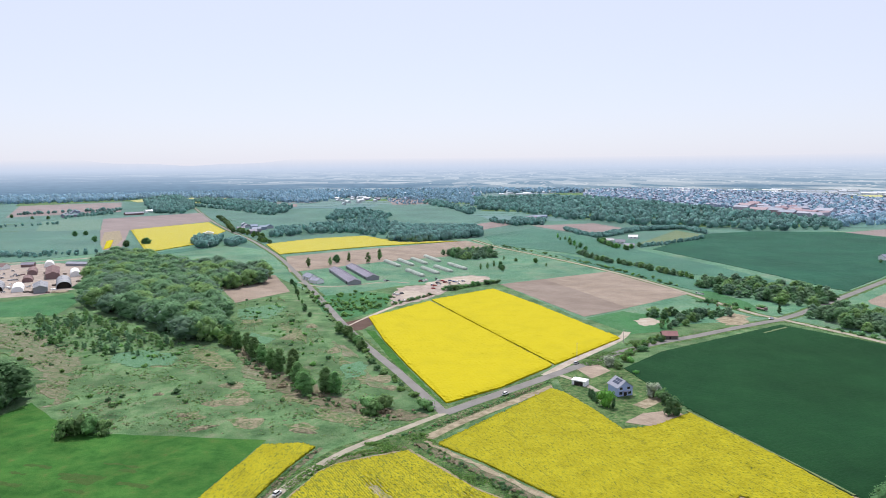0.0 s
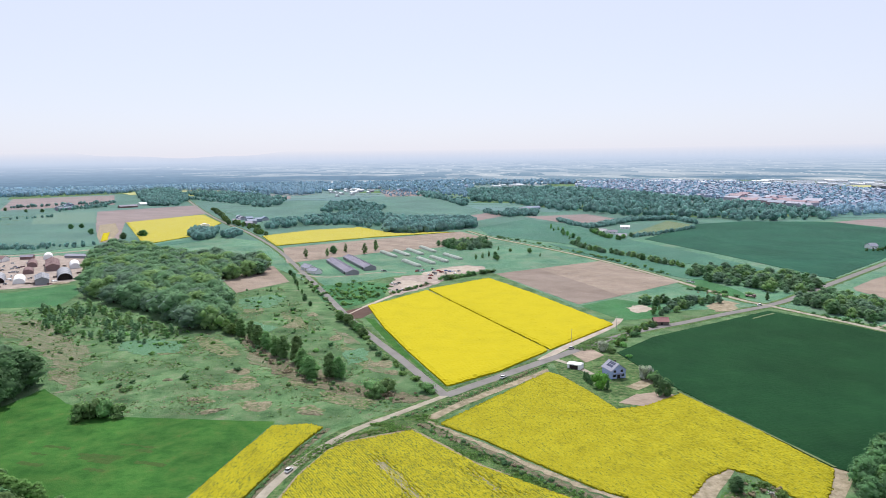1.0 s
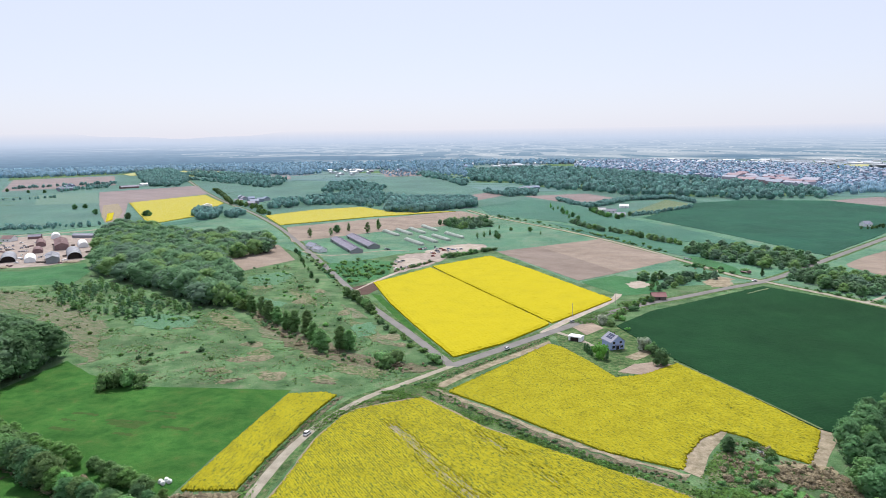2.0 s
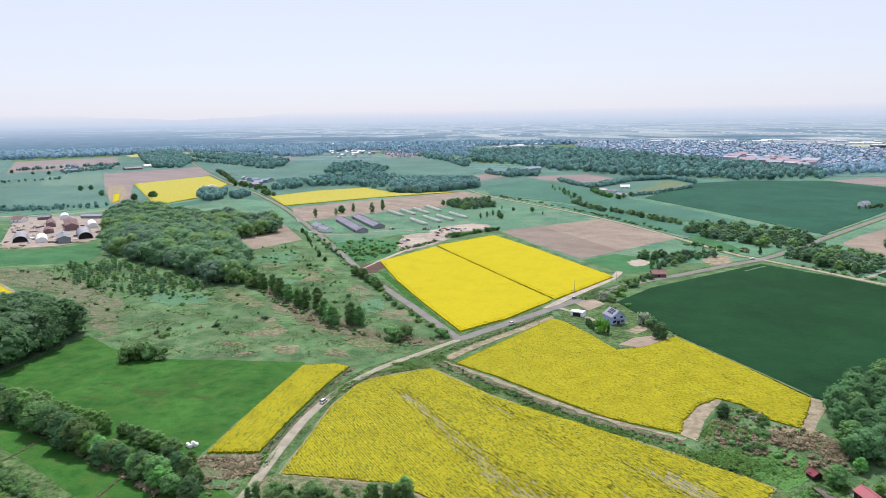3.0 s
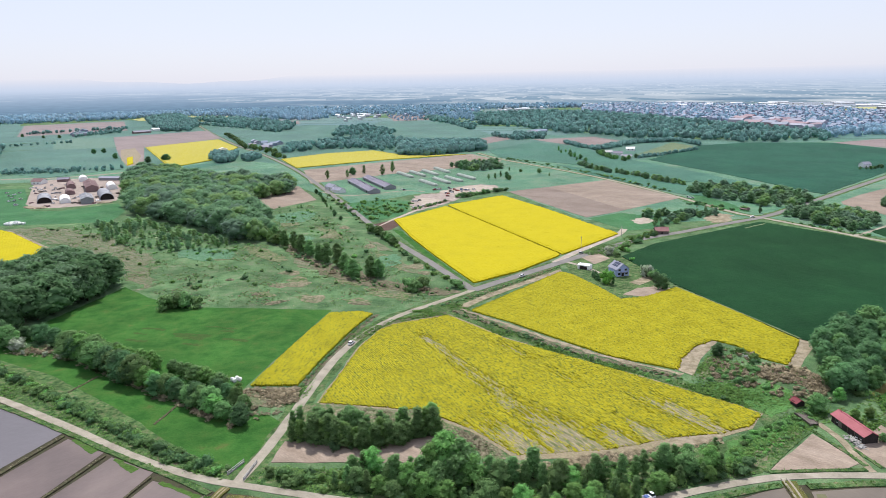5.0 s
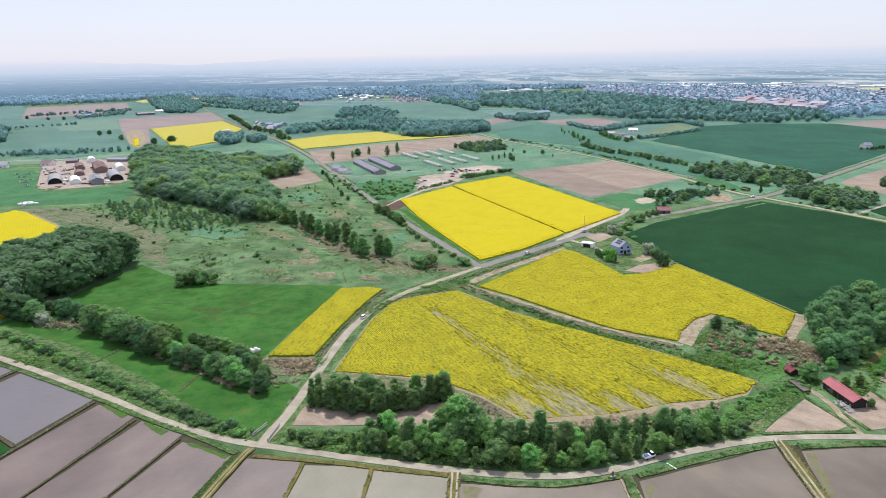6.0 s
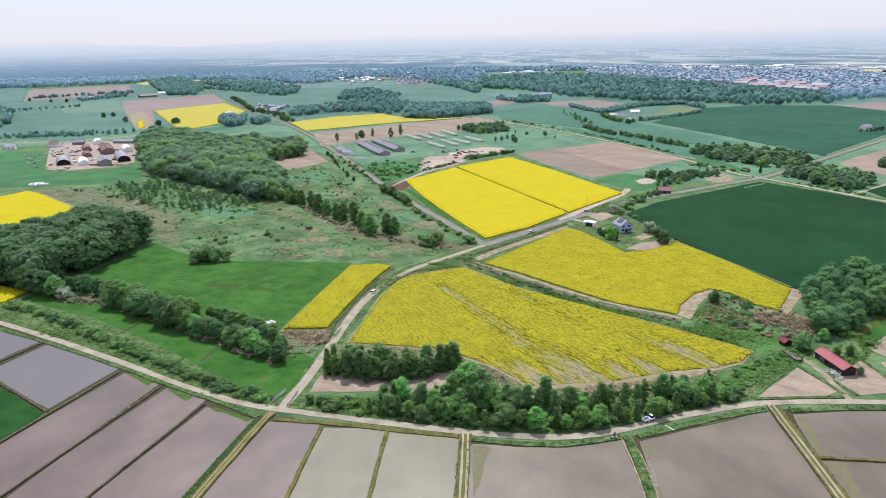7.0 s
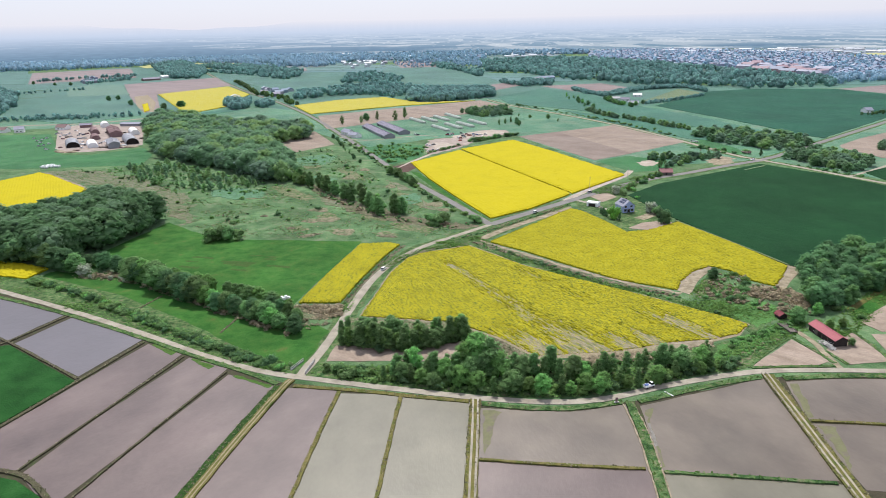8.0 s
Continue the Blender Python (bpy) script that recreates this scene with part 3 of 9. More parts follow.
KINDS = {
    "broad": [tree_data("broad", 11 + i, 10, 4.2, M["leaf"], 22, 64, 0.33, 0.14, lobe=0.46) for i in range(4)],
    "fresh": [tree_data("fresh", 31 + i, 9, 3.4, M["leaf_fresh"], 17, 96, 0.25, 0.14) for i in range(4)],
    "slim": [tree_data("slim", 51 + i, 9, 2.3, M["leaf"], 15, 66, 0.25, 0.1) for i in range(3)],
    "spire": [tree_data("spire", 56 + i, 9, 2.1, M["leaf"], 16, 66, 0.24, 0.07, True) for i in range(3)],
    "dark": [tree_data("dark", 71 + i, 9, 3.4, M["leaf_dark"], 20, 58, 0.32, 0.1, lobe=0.5) for i in range(3)],
    "wide": [tree_data("wide", 161 + i, 9, 4.4, M["leaf_wood"], 15, 52, 0.38, 0.16, lobe=0.56) for i in range(4)],
    "sapling": [tree_data("sapling", 221 + i, 9, 2.7, M["leaf"], 9, 30, 0.5, 0.04, lobe=0.56) for i in range(3)],
    "oval": [tree_data("oval", 201 + i, 9, 2.9, M["leaf"], 22, 70, 0.26, 0.05, lobe=0.5) for i in range(3)],
    "bush": [tree_data("bush", 181 + i, 9, 4.4, M["leaf_wood"], 11, 36, 0.44, 0.06, lobe=0.5) for i in range(3)],
    "bush_dark": [tree_data("bush_dark", 191 + i, 9, 4.2, M["leaf_dark"], 11, 36, 0.44, 0.06, lobe=0.5) for i in range(2)],
    "conifer": [tree_data("conifer", 91 + i, 9, 2.2, M["leaf_dark"], 14, 60, 0.24, 0.08, True) for i in range(2)],
}
SHRUBS = {
    "green": [shrub_data("shrub", 111 + i, 2.6, 2.2, M["leaf"]) for i in range(3)],
    "fresh": [shrub_data("shrub", 121 + i, 2.2, 1.9, M["leaf_fresh"]) for i in range(3)],
    "dark": [shrub_data("shrub", 131 + i, 2.6, 2.0, M["leaf_dark"]) for i in range(2)],
    "bright": [shrub_data("shrub", 126, 2.3, 1.9, M["leaf_bright"], 8)],
    "dead": [shrub_data("brush", 141 + i, 1.6, 1.9, M["dead"], 6, 26, 0.26) for i in range(2)],
    "blossom": [shrub_data("blossom", 151, 3.2, 2.4, M["blossom"], 8, 30, 0.3)],
}
WORDS = {"oval": "upright oval green tree", "wide": "broad green tree", "broad": "broad rounded green tree", "fresh": "fresh-green leafy tree", "slim": "slim upright green tree", "spire": "slim pointed green tree", "dark": "dark green dense tree", "conifer": "dark pointed conifer"}
BUSH = {"bright": "large rounded vivid green tree", "green": "rounded green shrub", "fresh": "low bright green shrub", "dark": "dark green dense shrub", "dead": "heap of dry brown brushwood", "blossom": "shrub covered in pale blossom"}


def put_tree(kind, x, y, height, rng, where, group="", wide=1.0):
    d = rng.choice(KINDS[kind])
    base = {"broad": 10}.get(kind, 9)
    k = height / base
    name = "conifer_tree" if kind == "conifer" else "tree"
    wide *= 1.0 if kind in ("slim", "spire", "conifer") else 1.22
    plant(name, *d, f"{WORDS[kind]} {where}", "tree", x, y, k * wide, 1 / wide, rng.uniform(0, 360), group)


def put_shrub(kind, x, y, height, rng, where="", group="", wide=1.0):
    k = height / 2.4
    plant("brush_heap" if kind == "dead" else "shrub", *rng.choice(SHRUBS[kind]), BUSH[kind] + " " + (where or "in rough meadow"), "shrub", x, y, k * wide, 1 / wide, rng.uniform(0, 360), group, base="stems")


def along(pts, step, rng, spread=0.0):
    """Places every step metres along a line, off it by up to spread."""
    for a, b in zip(pts, pts[1:]):
        k = max(1, round(math.dist(a, b) / step))
        for i in range(k):
            f = (i + rng.uniform(0.2, 0.8)) / k
            yield a[0] + (b[0] - a[0]) * f + rng.uniform(-spread, spread), a[1] + (b[1] - a[1]) * f + rng.uniform(-spread, spread)


def scatter(pts, step, rng, share=1.0):
    """Places about step metres apart inside an outline."""
    x0, x1 = min(p[0] for p in pts), max(p[0] for p in pts)
    y0, y1 = min(p[1] for p in pts), max(p[1] for p in pts)
    y = y0
    while y < y1:
        x = x0
        while x < x1:
            px, py = x + rng.uniform(-0.45, 0.45) * step, y + rng.uniform(-0.45, 0.45) * step
            if rng.random() < share and inside(np.array([px]), np.array([py]), pts)[0]:
                yield px, py
            x += step
        y += step


def tree_row(pts, step, kinds, lo, hi, where, seed, spread=1.0, group="", wide=1.0):
    rng = random.Random(seed)
    for x, y in along(pts, step, rng, spread):
        put_tree(rng.choice(kinds), x, y, rng.uniform(lo, hi), rng, where, group, wide)


def wood(pts, step, kinds, lo, hi, where, seed, share=1.0, group="", wide=1.0):
    rng = random.Random(seed)
    for x, y in scatter(pts, step, rng, share):
        put_tree(rng.choice(kinds), x, y, rng.uniform(lo, hi), rng, where, group, wide)


def shrub_row(pts, step, kinds, lo, hi, seed, spread=1.0, where="", group=""):
    rng = random.Random(seed)
    for x, y in along(pts, step, rng, spread):
        put_shrub(rng.choice(kinds), x, y, rng.uniform(lo, hi), rng, where, group, rng.uniform(0.8, 1.3))


def arrays(me):
    """A mesh's places and its corners, as arrays."""
    v = np.empty(len(me.vertices) * 3)
    me.vertices.foreach_get("co", v)
    loops, tot = np.empty(len(me.loops), np.int64), np.empty(len(me.polygons), np.int64)
    me.loops.foreach_get("vertex_index", loops)
    me.polygons.foreach_get("loop_total", tot)
    return v.reshape(-1, 3), loops, tot


def joined(name, pieces, mats):
    """One mesh from many (places, corners, corner counts, material index)."""
    v = np.concatenate([p[0] for p in pieces])
    off = np.cumsum([0] + [len(p[0]) for p in pieces[:-1]])
    loops = np.concatenate([p[1] + o for p, o in zip(pieces, off)])
    tot = np.concatenate([p[2] for p in pieces])
    idx = np.concatenate([np.full(len(p[2]), p[3]) for p in pieces])
    me = bpy.data.meshes.new(name)
    me.vertices.add(len(v))
    me.vertices.foreach_set("co", v.astype(np.float32).ravel())
    me.loops.add(len(loops))
    me.loops.foreach_set("vertex_index", loops.astype(np.int32))
    me.polygons.add(len(tot))
    me.polygons.foreach_set("loop_start", np.concatenate([[0], np.cumsum(tot)[:-1]]).astype(np.int32))
    for m in mats:
        me.materials.append(m)
    me.polygons.foreach_set("material_index", idx.astype(np.int32))
    me.update(calc_edges=True)
    me.validate()
    return me


ARRAYS = {k: [(arrays(t), arrays(c)) for t, c in v] for k, v in KINDS.items()}
LEAVES = {"broad": (1, 1, 2), "fresh": (2, 2, 1), "slim": (1, 1, 2), "spire": (1, 1, 2), "dark": (3, 3, 7), "conifer": (3,), "oval": (1, 1, 2), "sapling": (1, 2), "wide": (4, 4, 5, 6), "bush": (4, 5, 6), "bush_dark": (3, 7)}


def canopy(name, places, kinds, lo, hi, label, seed, category="woodland", tints=()):
    """A wood too dense to count: whole trees with trunks and leafy crowns, joined."""
    rng = random.Random(seed)
    out = []
    for x, y in places:
        k = rng.choice(kinds)
        trunk, crown = rng.choice(ARRAYS[k])
        h = rng.uniform(lo, hi) / (10 if k == "broad" else 9)
        a, w = rng.uniform(0, math.tau), h * rng.uniform(0.9, 1.5)
        rot = np.array([[math.cos(a) * w, -math.sin(a) * w, 0], [math.sin(a) * w, math.cos(a) * w, 0], [0, 0, h]])
        for (v, l, t), i in ((trunk, 0), (crown, rng.choice(tints or LEAVES[k]))):
            out.append((v @ rot.T + (x, y, 0), l, t, i))
    return tagged(new(name, joined(name, out, [M[m] for m in ("bark", "leaf", "leaf_fresh", "leaf_dark", "leaf_wood", "leaf_wood_grey", "leaf_wood_warm", "leaf_dark_grey")])), label, category, "", "stuff")


SHRUB_MATS = ["bark", "leaf", "leaf_fresh", "leaf_dark", "dead"]
SHRUB_LEAF = {"green": 1, "fresh": 2, "dark": 3, "dead": 4}
SHRUB_ARRAYS = {k: [tuple(arrays(m) for m in shrub_data("low_shrub", 140 + 10 * i + j, 2.3, 2.0, M[SHRUB_MATS[i]], 5, 24, 0.3, True)) for j in range(3)] for k, i in SHRUB_LEAF.items()}


def scrub_mass(name, places, kinds, lo, hi, label, seed):
    """Low shrubs too many to count, joined."""
    rng = random.Random(seed)
    out = []
    for x, y in places:
        k = rng.choice(kinds)
        stems, crown = rng.choice(SHRUB_ARRAYS[k])
        h = (lo + (hi - lo) * rng.random() ** 1.6) / 2.4
        a, w = rng.uniform(0, math.tau), h * rng.uniform(0.7, 1.4)
        rot = np.array([[math.cos(a) * w, -math.sin(a) * w, 0], [math.sin(a) * w, math.cos(a) * w, 0], [0, 0, h]])
        for (v, l, t), i in ((stems, 0), (crown, SHRUB_LEAF[k])):
            out.append((v @ rot.T + (x, y, 0), l, t, i))
    return tagged(new(name, joined(name, out, [M[m] for m in SHRUB_MATS])), label, "shrubs", "", "stuff")


def belt(pts, step, kinds, lo, hi, label, seed, spread=1.0):
    """A dense belt of trees along a line, joined."""
    return canopy("tree_belt", list(along(pts, step, random.Random(seed + 900), spread)), kinds, lo, hi, label, seed, "trees")


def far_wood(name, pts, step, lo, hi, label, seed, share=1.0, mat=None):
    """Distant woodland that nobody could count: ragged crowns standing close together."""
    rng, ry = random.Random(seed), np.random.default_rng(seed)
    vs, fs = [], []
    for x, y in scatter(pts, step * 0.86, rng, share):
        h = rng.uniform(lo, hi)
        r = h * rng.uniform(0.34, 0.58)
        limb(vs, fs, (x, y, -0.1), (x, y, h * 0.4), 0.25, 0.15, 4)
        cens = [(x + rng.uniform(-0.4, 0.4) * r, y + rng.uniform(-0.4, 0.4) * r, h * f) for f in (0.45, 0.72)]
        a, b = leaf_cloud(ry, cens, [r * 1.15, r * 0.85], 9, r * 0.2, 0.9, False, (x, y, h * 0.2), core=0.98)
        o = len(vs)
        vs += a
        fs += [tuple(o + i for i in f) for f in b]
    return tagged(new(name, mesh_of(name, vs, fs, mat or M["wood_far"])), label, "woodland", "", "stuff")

# ---- the land ----
def ground_sheet():
    """One sheet of rough meadow out to the horizon, finer near the walk."""
    xs = sorted(set([-5200, -3800, -2600, -1700, -1100] + list(range(-800, 801, 50)) + [1100, 1700, 2600, 3800, 5200]))
    ys = sorted(set([-900, -500] + list(range(-300, 1301, 50)) + [1600, 2000, 2600, 3300, 4100, 5200]))
    vs = [(x, y, 0) for y in ys for x in xs]
    w = len(xs)
    fs = [(j * w + i, j * w + i + 1, (j + 1) * w + i + 1, (j + 1) * w + i) for j in range(len(ys) - 1) for i in range(w - 1)]
    return tagged(new("ground", mesh_of("ground", vs, fs, M["scrub"])), "rough green meadow with straw-coloured patches", "ground", "", "structure")


ground_sheet()

# rank grass on both sides of the roads
ribbon("verge", [(239.5, 482.5), (204.5, 463.5), (161, 436), (127.5, 418), (98.5, 395.5), (76, 374), (54.5, 353), (27, 327), (0, 300.5)], 11.5, 0.05, M["verge"], "rank grass verge along the road", "verge", jitter=0.9, step=3.0)
ribbon("verge", [(0, 300.5), (-23, 276.5), (-37, 262.5), (-46, 248.5), (-54.5, 232), (-61, 211.5), (-65.5, 186), (-68, 168), (-70.5, 148), (-73.5, 131.5), (-77, 116.5)], 9, 0.052, M["verge"], "rank grass verge along the road", "verge", jitter=0.9, step=3.0)
ribbon("verge", [(0, 300.5), (-11.5, 330), (-25.5, 366), (-46, 414), (-71.5, 482), (-106.5, 586.5), (-137.5, 673), (-172, 771.5), (-212, 877.5), (-298, 1071), (-390.5, 1246), (-554.5, 1612), (-866, 2358)], 10.5, 0.054, M["verge"], "rank grass verge along the road", "verge", jitter=0.9, step=3.0)
ribbon("verge", [(239.5, 482.5), (226, 505.5), (207, 597), (184, 681), (154, 765.5), (109.5, 863.5), (74, 934), (45, 1031)], 10, 0.058, M["verge"], "rank grass verge along the road", "verge", jitter=0.9, step=3.0)
ribbon("verge", [(240.5, 485), (260, 499), (290.5, 527.5), (340, 573), (409, 636.5), (473.5, 695.5), (589, 800)], 11.5, 0.06, M["verge"], "rank grass verge along the road", "verge", jitter=0.9, step=3.0)
ribbon("verge", [(239.5, 482.5), (247, 466.5), (260.5, 439.5), (272, 412.5), (285.5, 388), (299, 365)], 10, 0.062, M["verge"], "rank grass verge along the road", "verge", jitter=0.9, step=3.0)

# roads and tracks
ribbon("road", [(239.5, 482.5), (204.5, 463.5), (161, 436), (127.5, 418), (98.5, 395.5), (76, 374), (54.5, 353), (27, 327), (0, 300.5)], 6.0, 0.14, M["asphalt"], "worn grey asphalt country road between fields")
ribbon("road", [(0, 300.5), (-23, 276.5), (-37, 262.5), (-46, 248.5), (-54.5, 232), (-61, 211.5), (-65.5, 186), (-68, 168), (-70.5, 148), (-73.5, 131.5), (-77, 116.5)], 3.5, 0.12, M["gravel"], "pale gravel farm road bending between rape fields")
ribbon("road", [(0, 300.5), (-11.5, 330), (-25.5, 366), (-46, 414), (-71.5, 482), (-106.5, 586.5), (-137.5, 673), (-172, 771.5), (-212, 877.5), (-298, 1071), (-390.5, 1246), (-554.5, 1612), (-866, 2358)], 5.0, 0.13, M["asphalt"], "straight worn asphalt lane through meadows")
ribbon("road", [(-254.5, 217.5), (-231, 205), (-190.5, 182.5), (-145.5, 155), (-117.5, 136), (-93.5, 122), (-77, 116.5), (-55.5, 110.5), (-33, 104.5), (-15, 100), (0.5, 97.5), (12.5, 97), (25.5, 99.5), (39, 105), (55.5, 110), (74, 114.5), (87, 115), (102, 114.5), (130.5, 112)], 3.0, 0.14, M["gravel"], "pale gravel road along the paddy fields")
ribbon("road", [(239.5, 482.5), (226, 505.5), (207, 597), (184, 681), (154, 765.5), (109.5, 863.5), (74, 934), (45, 1031)], 4.5, 0.13, M["gravel"], "narrow pale lane between green fields")
ribbon("road", [(240.5, 485), (260, 499), (290.5, 527.5), (340, 573), (409, 636.5), (473.5, 695.5), (589, 800)], 6.0, 0.14, M["asphalt"], "grey asphalt road leading on from the crossing")
ribbon("road", [(239.5, 482.5), (247, 466.5), (260.5, 439.5), (272, 412.5), (285.5, 388), (299, 365)], 4.5, 0.13, M["gravel"], "pale gravel lane beside the green wheat")
ribbon("track", [(272, 412.5), (292, 425), (323, 449), (384.5, 493.5)], 3.4, 0.12, M["gravel"], "pale earth track branching off the lane", "track")
ribbon("track", [(104, 116), (104.5, 126), (105.5, 135), (104.5, 142.5), (103, 147)], 2.2, 0.12, M["sand"], "earth track to the red-roofed barn", "track")
ribbon("track", [(-66.5, 474.5), (-60.5, 491), (-46.5, 524.5), (-31.5, 558.5), (-12.5, 589), (5.5, 615)], 3.6, 0.11, M["pale_sand"], "sandy track along the rape field", "track")
ribbon("track", [(-139, 660.5), (-111, 629.5), (-82.5, 641.5), (-53.5, 662), (-32, 651)], 3.4, 0.1, M["gravel"], "pale yard track to the long sheds", "track")
ribbon("track", [(58, 360.5), (69.5, 344), (75, 329)], 3.2, 0.1, M["gravel"], "pale drive to the farmhouse", "track")
ribbon("headland", [(108.5, 300.5), (117, 277), (125.5, 252.5), (136, 219)], 0.9, 0.5, M["pale_grass"], "pale grassy edge between rape and wheat", "strip", jitter=0.2)
ribbon("track", [(53, 355), (66, 374), (85, 397.5), (107, 424), (116, 438), (121, 450)], 5.0, 0.1, M["pale_sand"], "sandy headland beside the rape field", "track")
ribbon("track", [(-11, 563), (9.5, 508), (30, 453.5), (60.4, 373.5)], 1.2, 0.09, M["straw"], "narrow dry strip between two rape fields", "track")
ribbon("track", [(-591, 801), (-557, 817.5), (-504.5, 815.5), (-463, 837.5), (-430.5, 868)], 9.0, 0.14, M["gravel"], "grey lane behind the farm sheds", "track")

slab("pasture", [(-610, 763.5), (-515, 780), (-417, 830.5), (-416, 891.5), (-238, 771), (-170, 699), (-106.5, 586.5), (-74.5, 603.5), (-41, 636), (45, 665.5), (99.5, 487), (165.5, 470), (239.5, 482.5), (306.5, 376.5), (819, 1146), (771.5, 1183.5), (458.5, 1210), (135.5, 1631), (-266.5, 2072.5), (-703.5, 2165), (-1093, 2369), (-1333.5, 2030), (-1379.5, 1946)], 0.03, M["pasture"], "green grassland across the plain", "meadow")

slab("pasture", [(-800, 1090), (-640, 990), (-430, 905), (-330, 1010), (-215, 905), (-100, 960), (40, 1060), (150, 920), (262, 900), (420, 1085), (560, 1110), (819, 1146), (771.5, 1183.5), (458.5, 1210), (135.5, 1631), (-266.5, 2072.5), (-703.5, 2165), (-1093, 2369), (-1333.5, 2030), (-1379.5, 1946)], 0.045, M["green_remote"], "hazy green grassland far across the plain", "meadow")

# ploughed and bare plots
slab("soil_field", [(53, 639.5), (169.5, 711.5), (208.5, 582.5), (154, 537), (102.5, 497)], 0.1, M["soil"], "ploughed pale brown field")
slab("soil_field", [(53, 639.5), (97.5, 667), (122, 593.5), (142.5, 526.5), (102.5, 497)], 0.12, M["soil_dark"], "darker half of a ploughed field")
slab("pale_field", [(-849.5, 1470.5), (-824, 1526.5), (-751, 1524.5), (-621, 1260.5), (-727.5, 1237.5)], 0.34, M["pale_far"], "pale grass strip beside a green crop")
slab("soil_field", [(-195, 855.5), (-94.5, 934), (34, 1024), (72.5, 919), (40, 862), (-72, 800.5), (-162.5, 725.5)], 0.1, M["soil"], "long ploughed brown field strip")
slab("soil_field", [(-218, 659), (-173, 708), (-136.5, 611), (-170.5, 561.5)], 0.1, M["soil"], "small ploughed reddish brown field")
slab("soil_field", [(-753.5, 1541.5), (-594.5, 1721.5), (-481, 1442), (-564.5, 1248.5), (-443, 950.5), (-463.5, 939.5), (-578, 1164.5)], 0.1, M["soil_far"], "ploughed brown field on the plain")
slab("soil_field", [(-1010.5, 1606.5), (-1288, 2122), (-1054, 2287), (-827.5, 1788)], 0.1, M["soil_far"], "distant ploughed reddish field")
slab("soil_field", [(161, 1270), (285.5, 1308.5), (317.5, 1193.5), (238, 1067.5)], 0.1, M["soil_far"], "distant ploughed field beside a hedge")
slab("soil_field", [(636, 1095), (751, 1150.5), (765.5, 1065), (696.5, 961.5), (663, 1006)], 0.1, M["soil_far"], "distant bare field by the town")
slab("soil_field", [(339, 546.5), (378, 582.5), (509, 680.5), (359, 455), (339.5, 482.5), (334, 534.5)], 0.1, M["soil"], "bare field by the asphalt road")
slab("soil_plot", [(98.5, 138.5), (103.5, 121), (97.5, 118), (75.5, 118)], 0.12, M["plot_soil"], "triangular bare vegetable plot", "plot")
slab("soil_plot", [(106.5, 129.5), (124.5, 144), (124, 120), (108, 118)], 0.12, M["plot_soil"], "bare earth plot beside the barn", "plot")
slab("soil_plot", [(131.5, 153), (152, 169), (176, 180.5), (150.5, 142.5), (134.5, 143.5)], 0.12, M["plot_soil"], "bare pinkish earth plot", "plot")
slab("soil_plot", [(129.5, 141.5), (149.5, 140.5), (130, 111.5), (124.5, 118)], 0.12, M["plot_soil"], "bare earth plot near the barn", "plot")
slab("soil_plot", [(-68, 140.5), (-56.5, 140), (-43.5, 135), (-33.5, 138), (-20, 143), (-23.5, 126), (-45, 127), (-69.5, 128)], 0.12, M["plot_soil"], "narrow bare plot between tree rows", "plot")
slab("soil_plot", [(77.5, 287.5), (88, 298), (102, 301.5), (106, 296.5), (88.5, 282.5)], 0.1, M["plot_soil"], "small garden plot by the house", "plot")
slab("soil_plot", [(86.5, 309.5), (99, 320.5), (104, 316), (91, 304)], 0.1, M["sand"], "small bare garden bed", "plot")
slab("soil_plot", [(71.5, 367.5), (84, 380.5), (89.5, 363), (76.5, 349.5)], 0.1, M["plot_soil"], "bare yard beside the house", "plot")
slab("red_soil_plot", [(-71, 484.5), (-56, 501), (-47, 487), (-55.5, 461.5), (-63, 460)], 0.12, M["red_soil"], "dark red bare soil corner", "plot")
slab("sand_yard", [(-42.3, 620), (-34.8, 634.5), (-17, 638), (-2, 672), (14, 688), (28.3, 695), (44.7, 684), (46, 672), (37.9, 655), (18, 631), (0.9, 601), (-12.7, 572), (-23.7, 557), (-39.3, 540), (-44, 575)], 0.12, M["yard"], "pale sandy parking yard", "yard", jitter=2.2, step=4)
slab("sand_yard", [(-18, 645), (-4, 668), (14, 684), (30, 690), (42, 679), (36, 661), (20, 645), (4, 634), (-8, 632)], 0.15, M["pale_sand"], "pale trodden sand of the parking yard", "yard", jitter=2.0, step=4)
slab("sand_yard", [(-40, 598), (-34, 612), (-22, 606), (-14, 590), (-20, 574), (-32, 566)], 0.15, M["pale_sand"], "pale trodden sand of the parking yard", "yard", jitter=2.0, step=4)
slab("farm_yard", [(-423, 617), (-516, 801), (-452, 813), (-399.5, 784), (-340, 632), (-357.5, 602.5), (-381, 592), (-403.5, 594.5)], 0.1, M["yard"], "pale earth farmyard between sheds", "yard")
ribbon("headland", [(-7.5, 269), (0, 258.5), (14, 244), (30.5, 223.5), (50, 202.5), (63, 193.5), (74, 185.5)], 2.2, 0.13, M["sand"], "sandy headland along the rape field", "strip", jitter=0.7, step=2.0)
slab("headland", [(72, 191), (77.5, 184), (85.5, 199), (100.5, 219), (95, 221.5), (81, 205)], 0.1, M["sand"], "bare sandy turning place at the rape field", "strip")
slab("headland", [(115, 189), (119.5, 188), (140, 214), (136, 221), (119.5, 197)], 0.1, M["sand"], "bare sandy field corner", "strip")
slab("headland", [(-10, 272.5), (10, 296), (54, 339.5), (54, 333.5), (11.5, 291), (-4.5, 271)], 0.115, M["sand"], "thin sandy edge of the rape field", "strip")
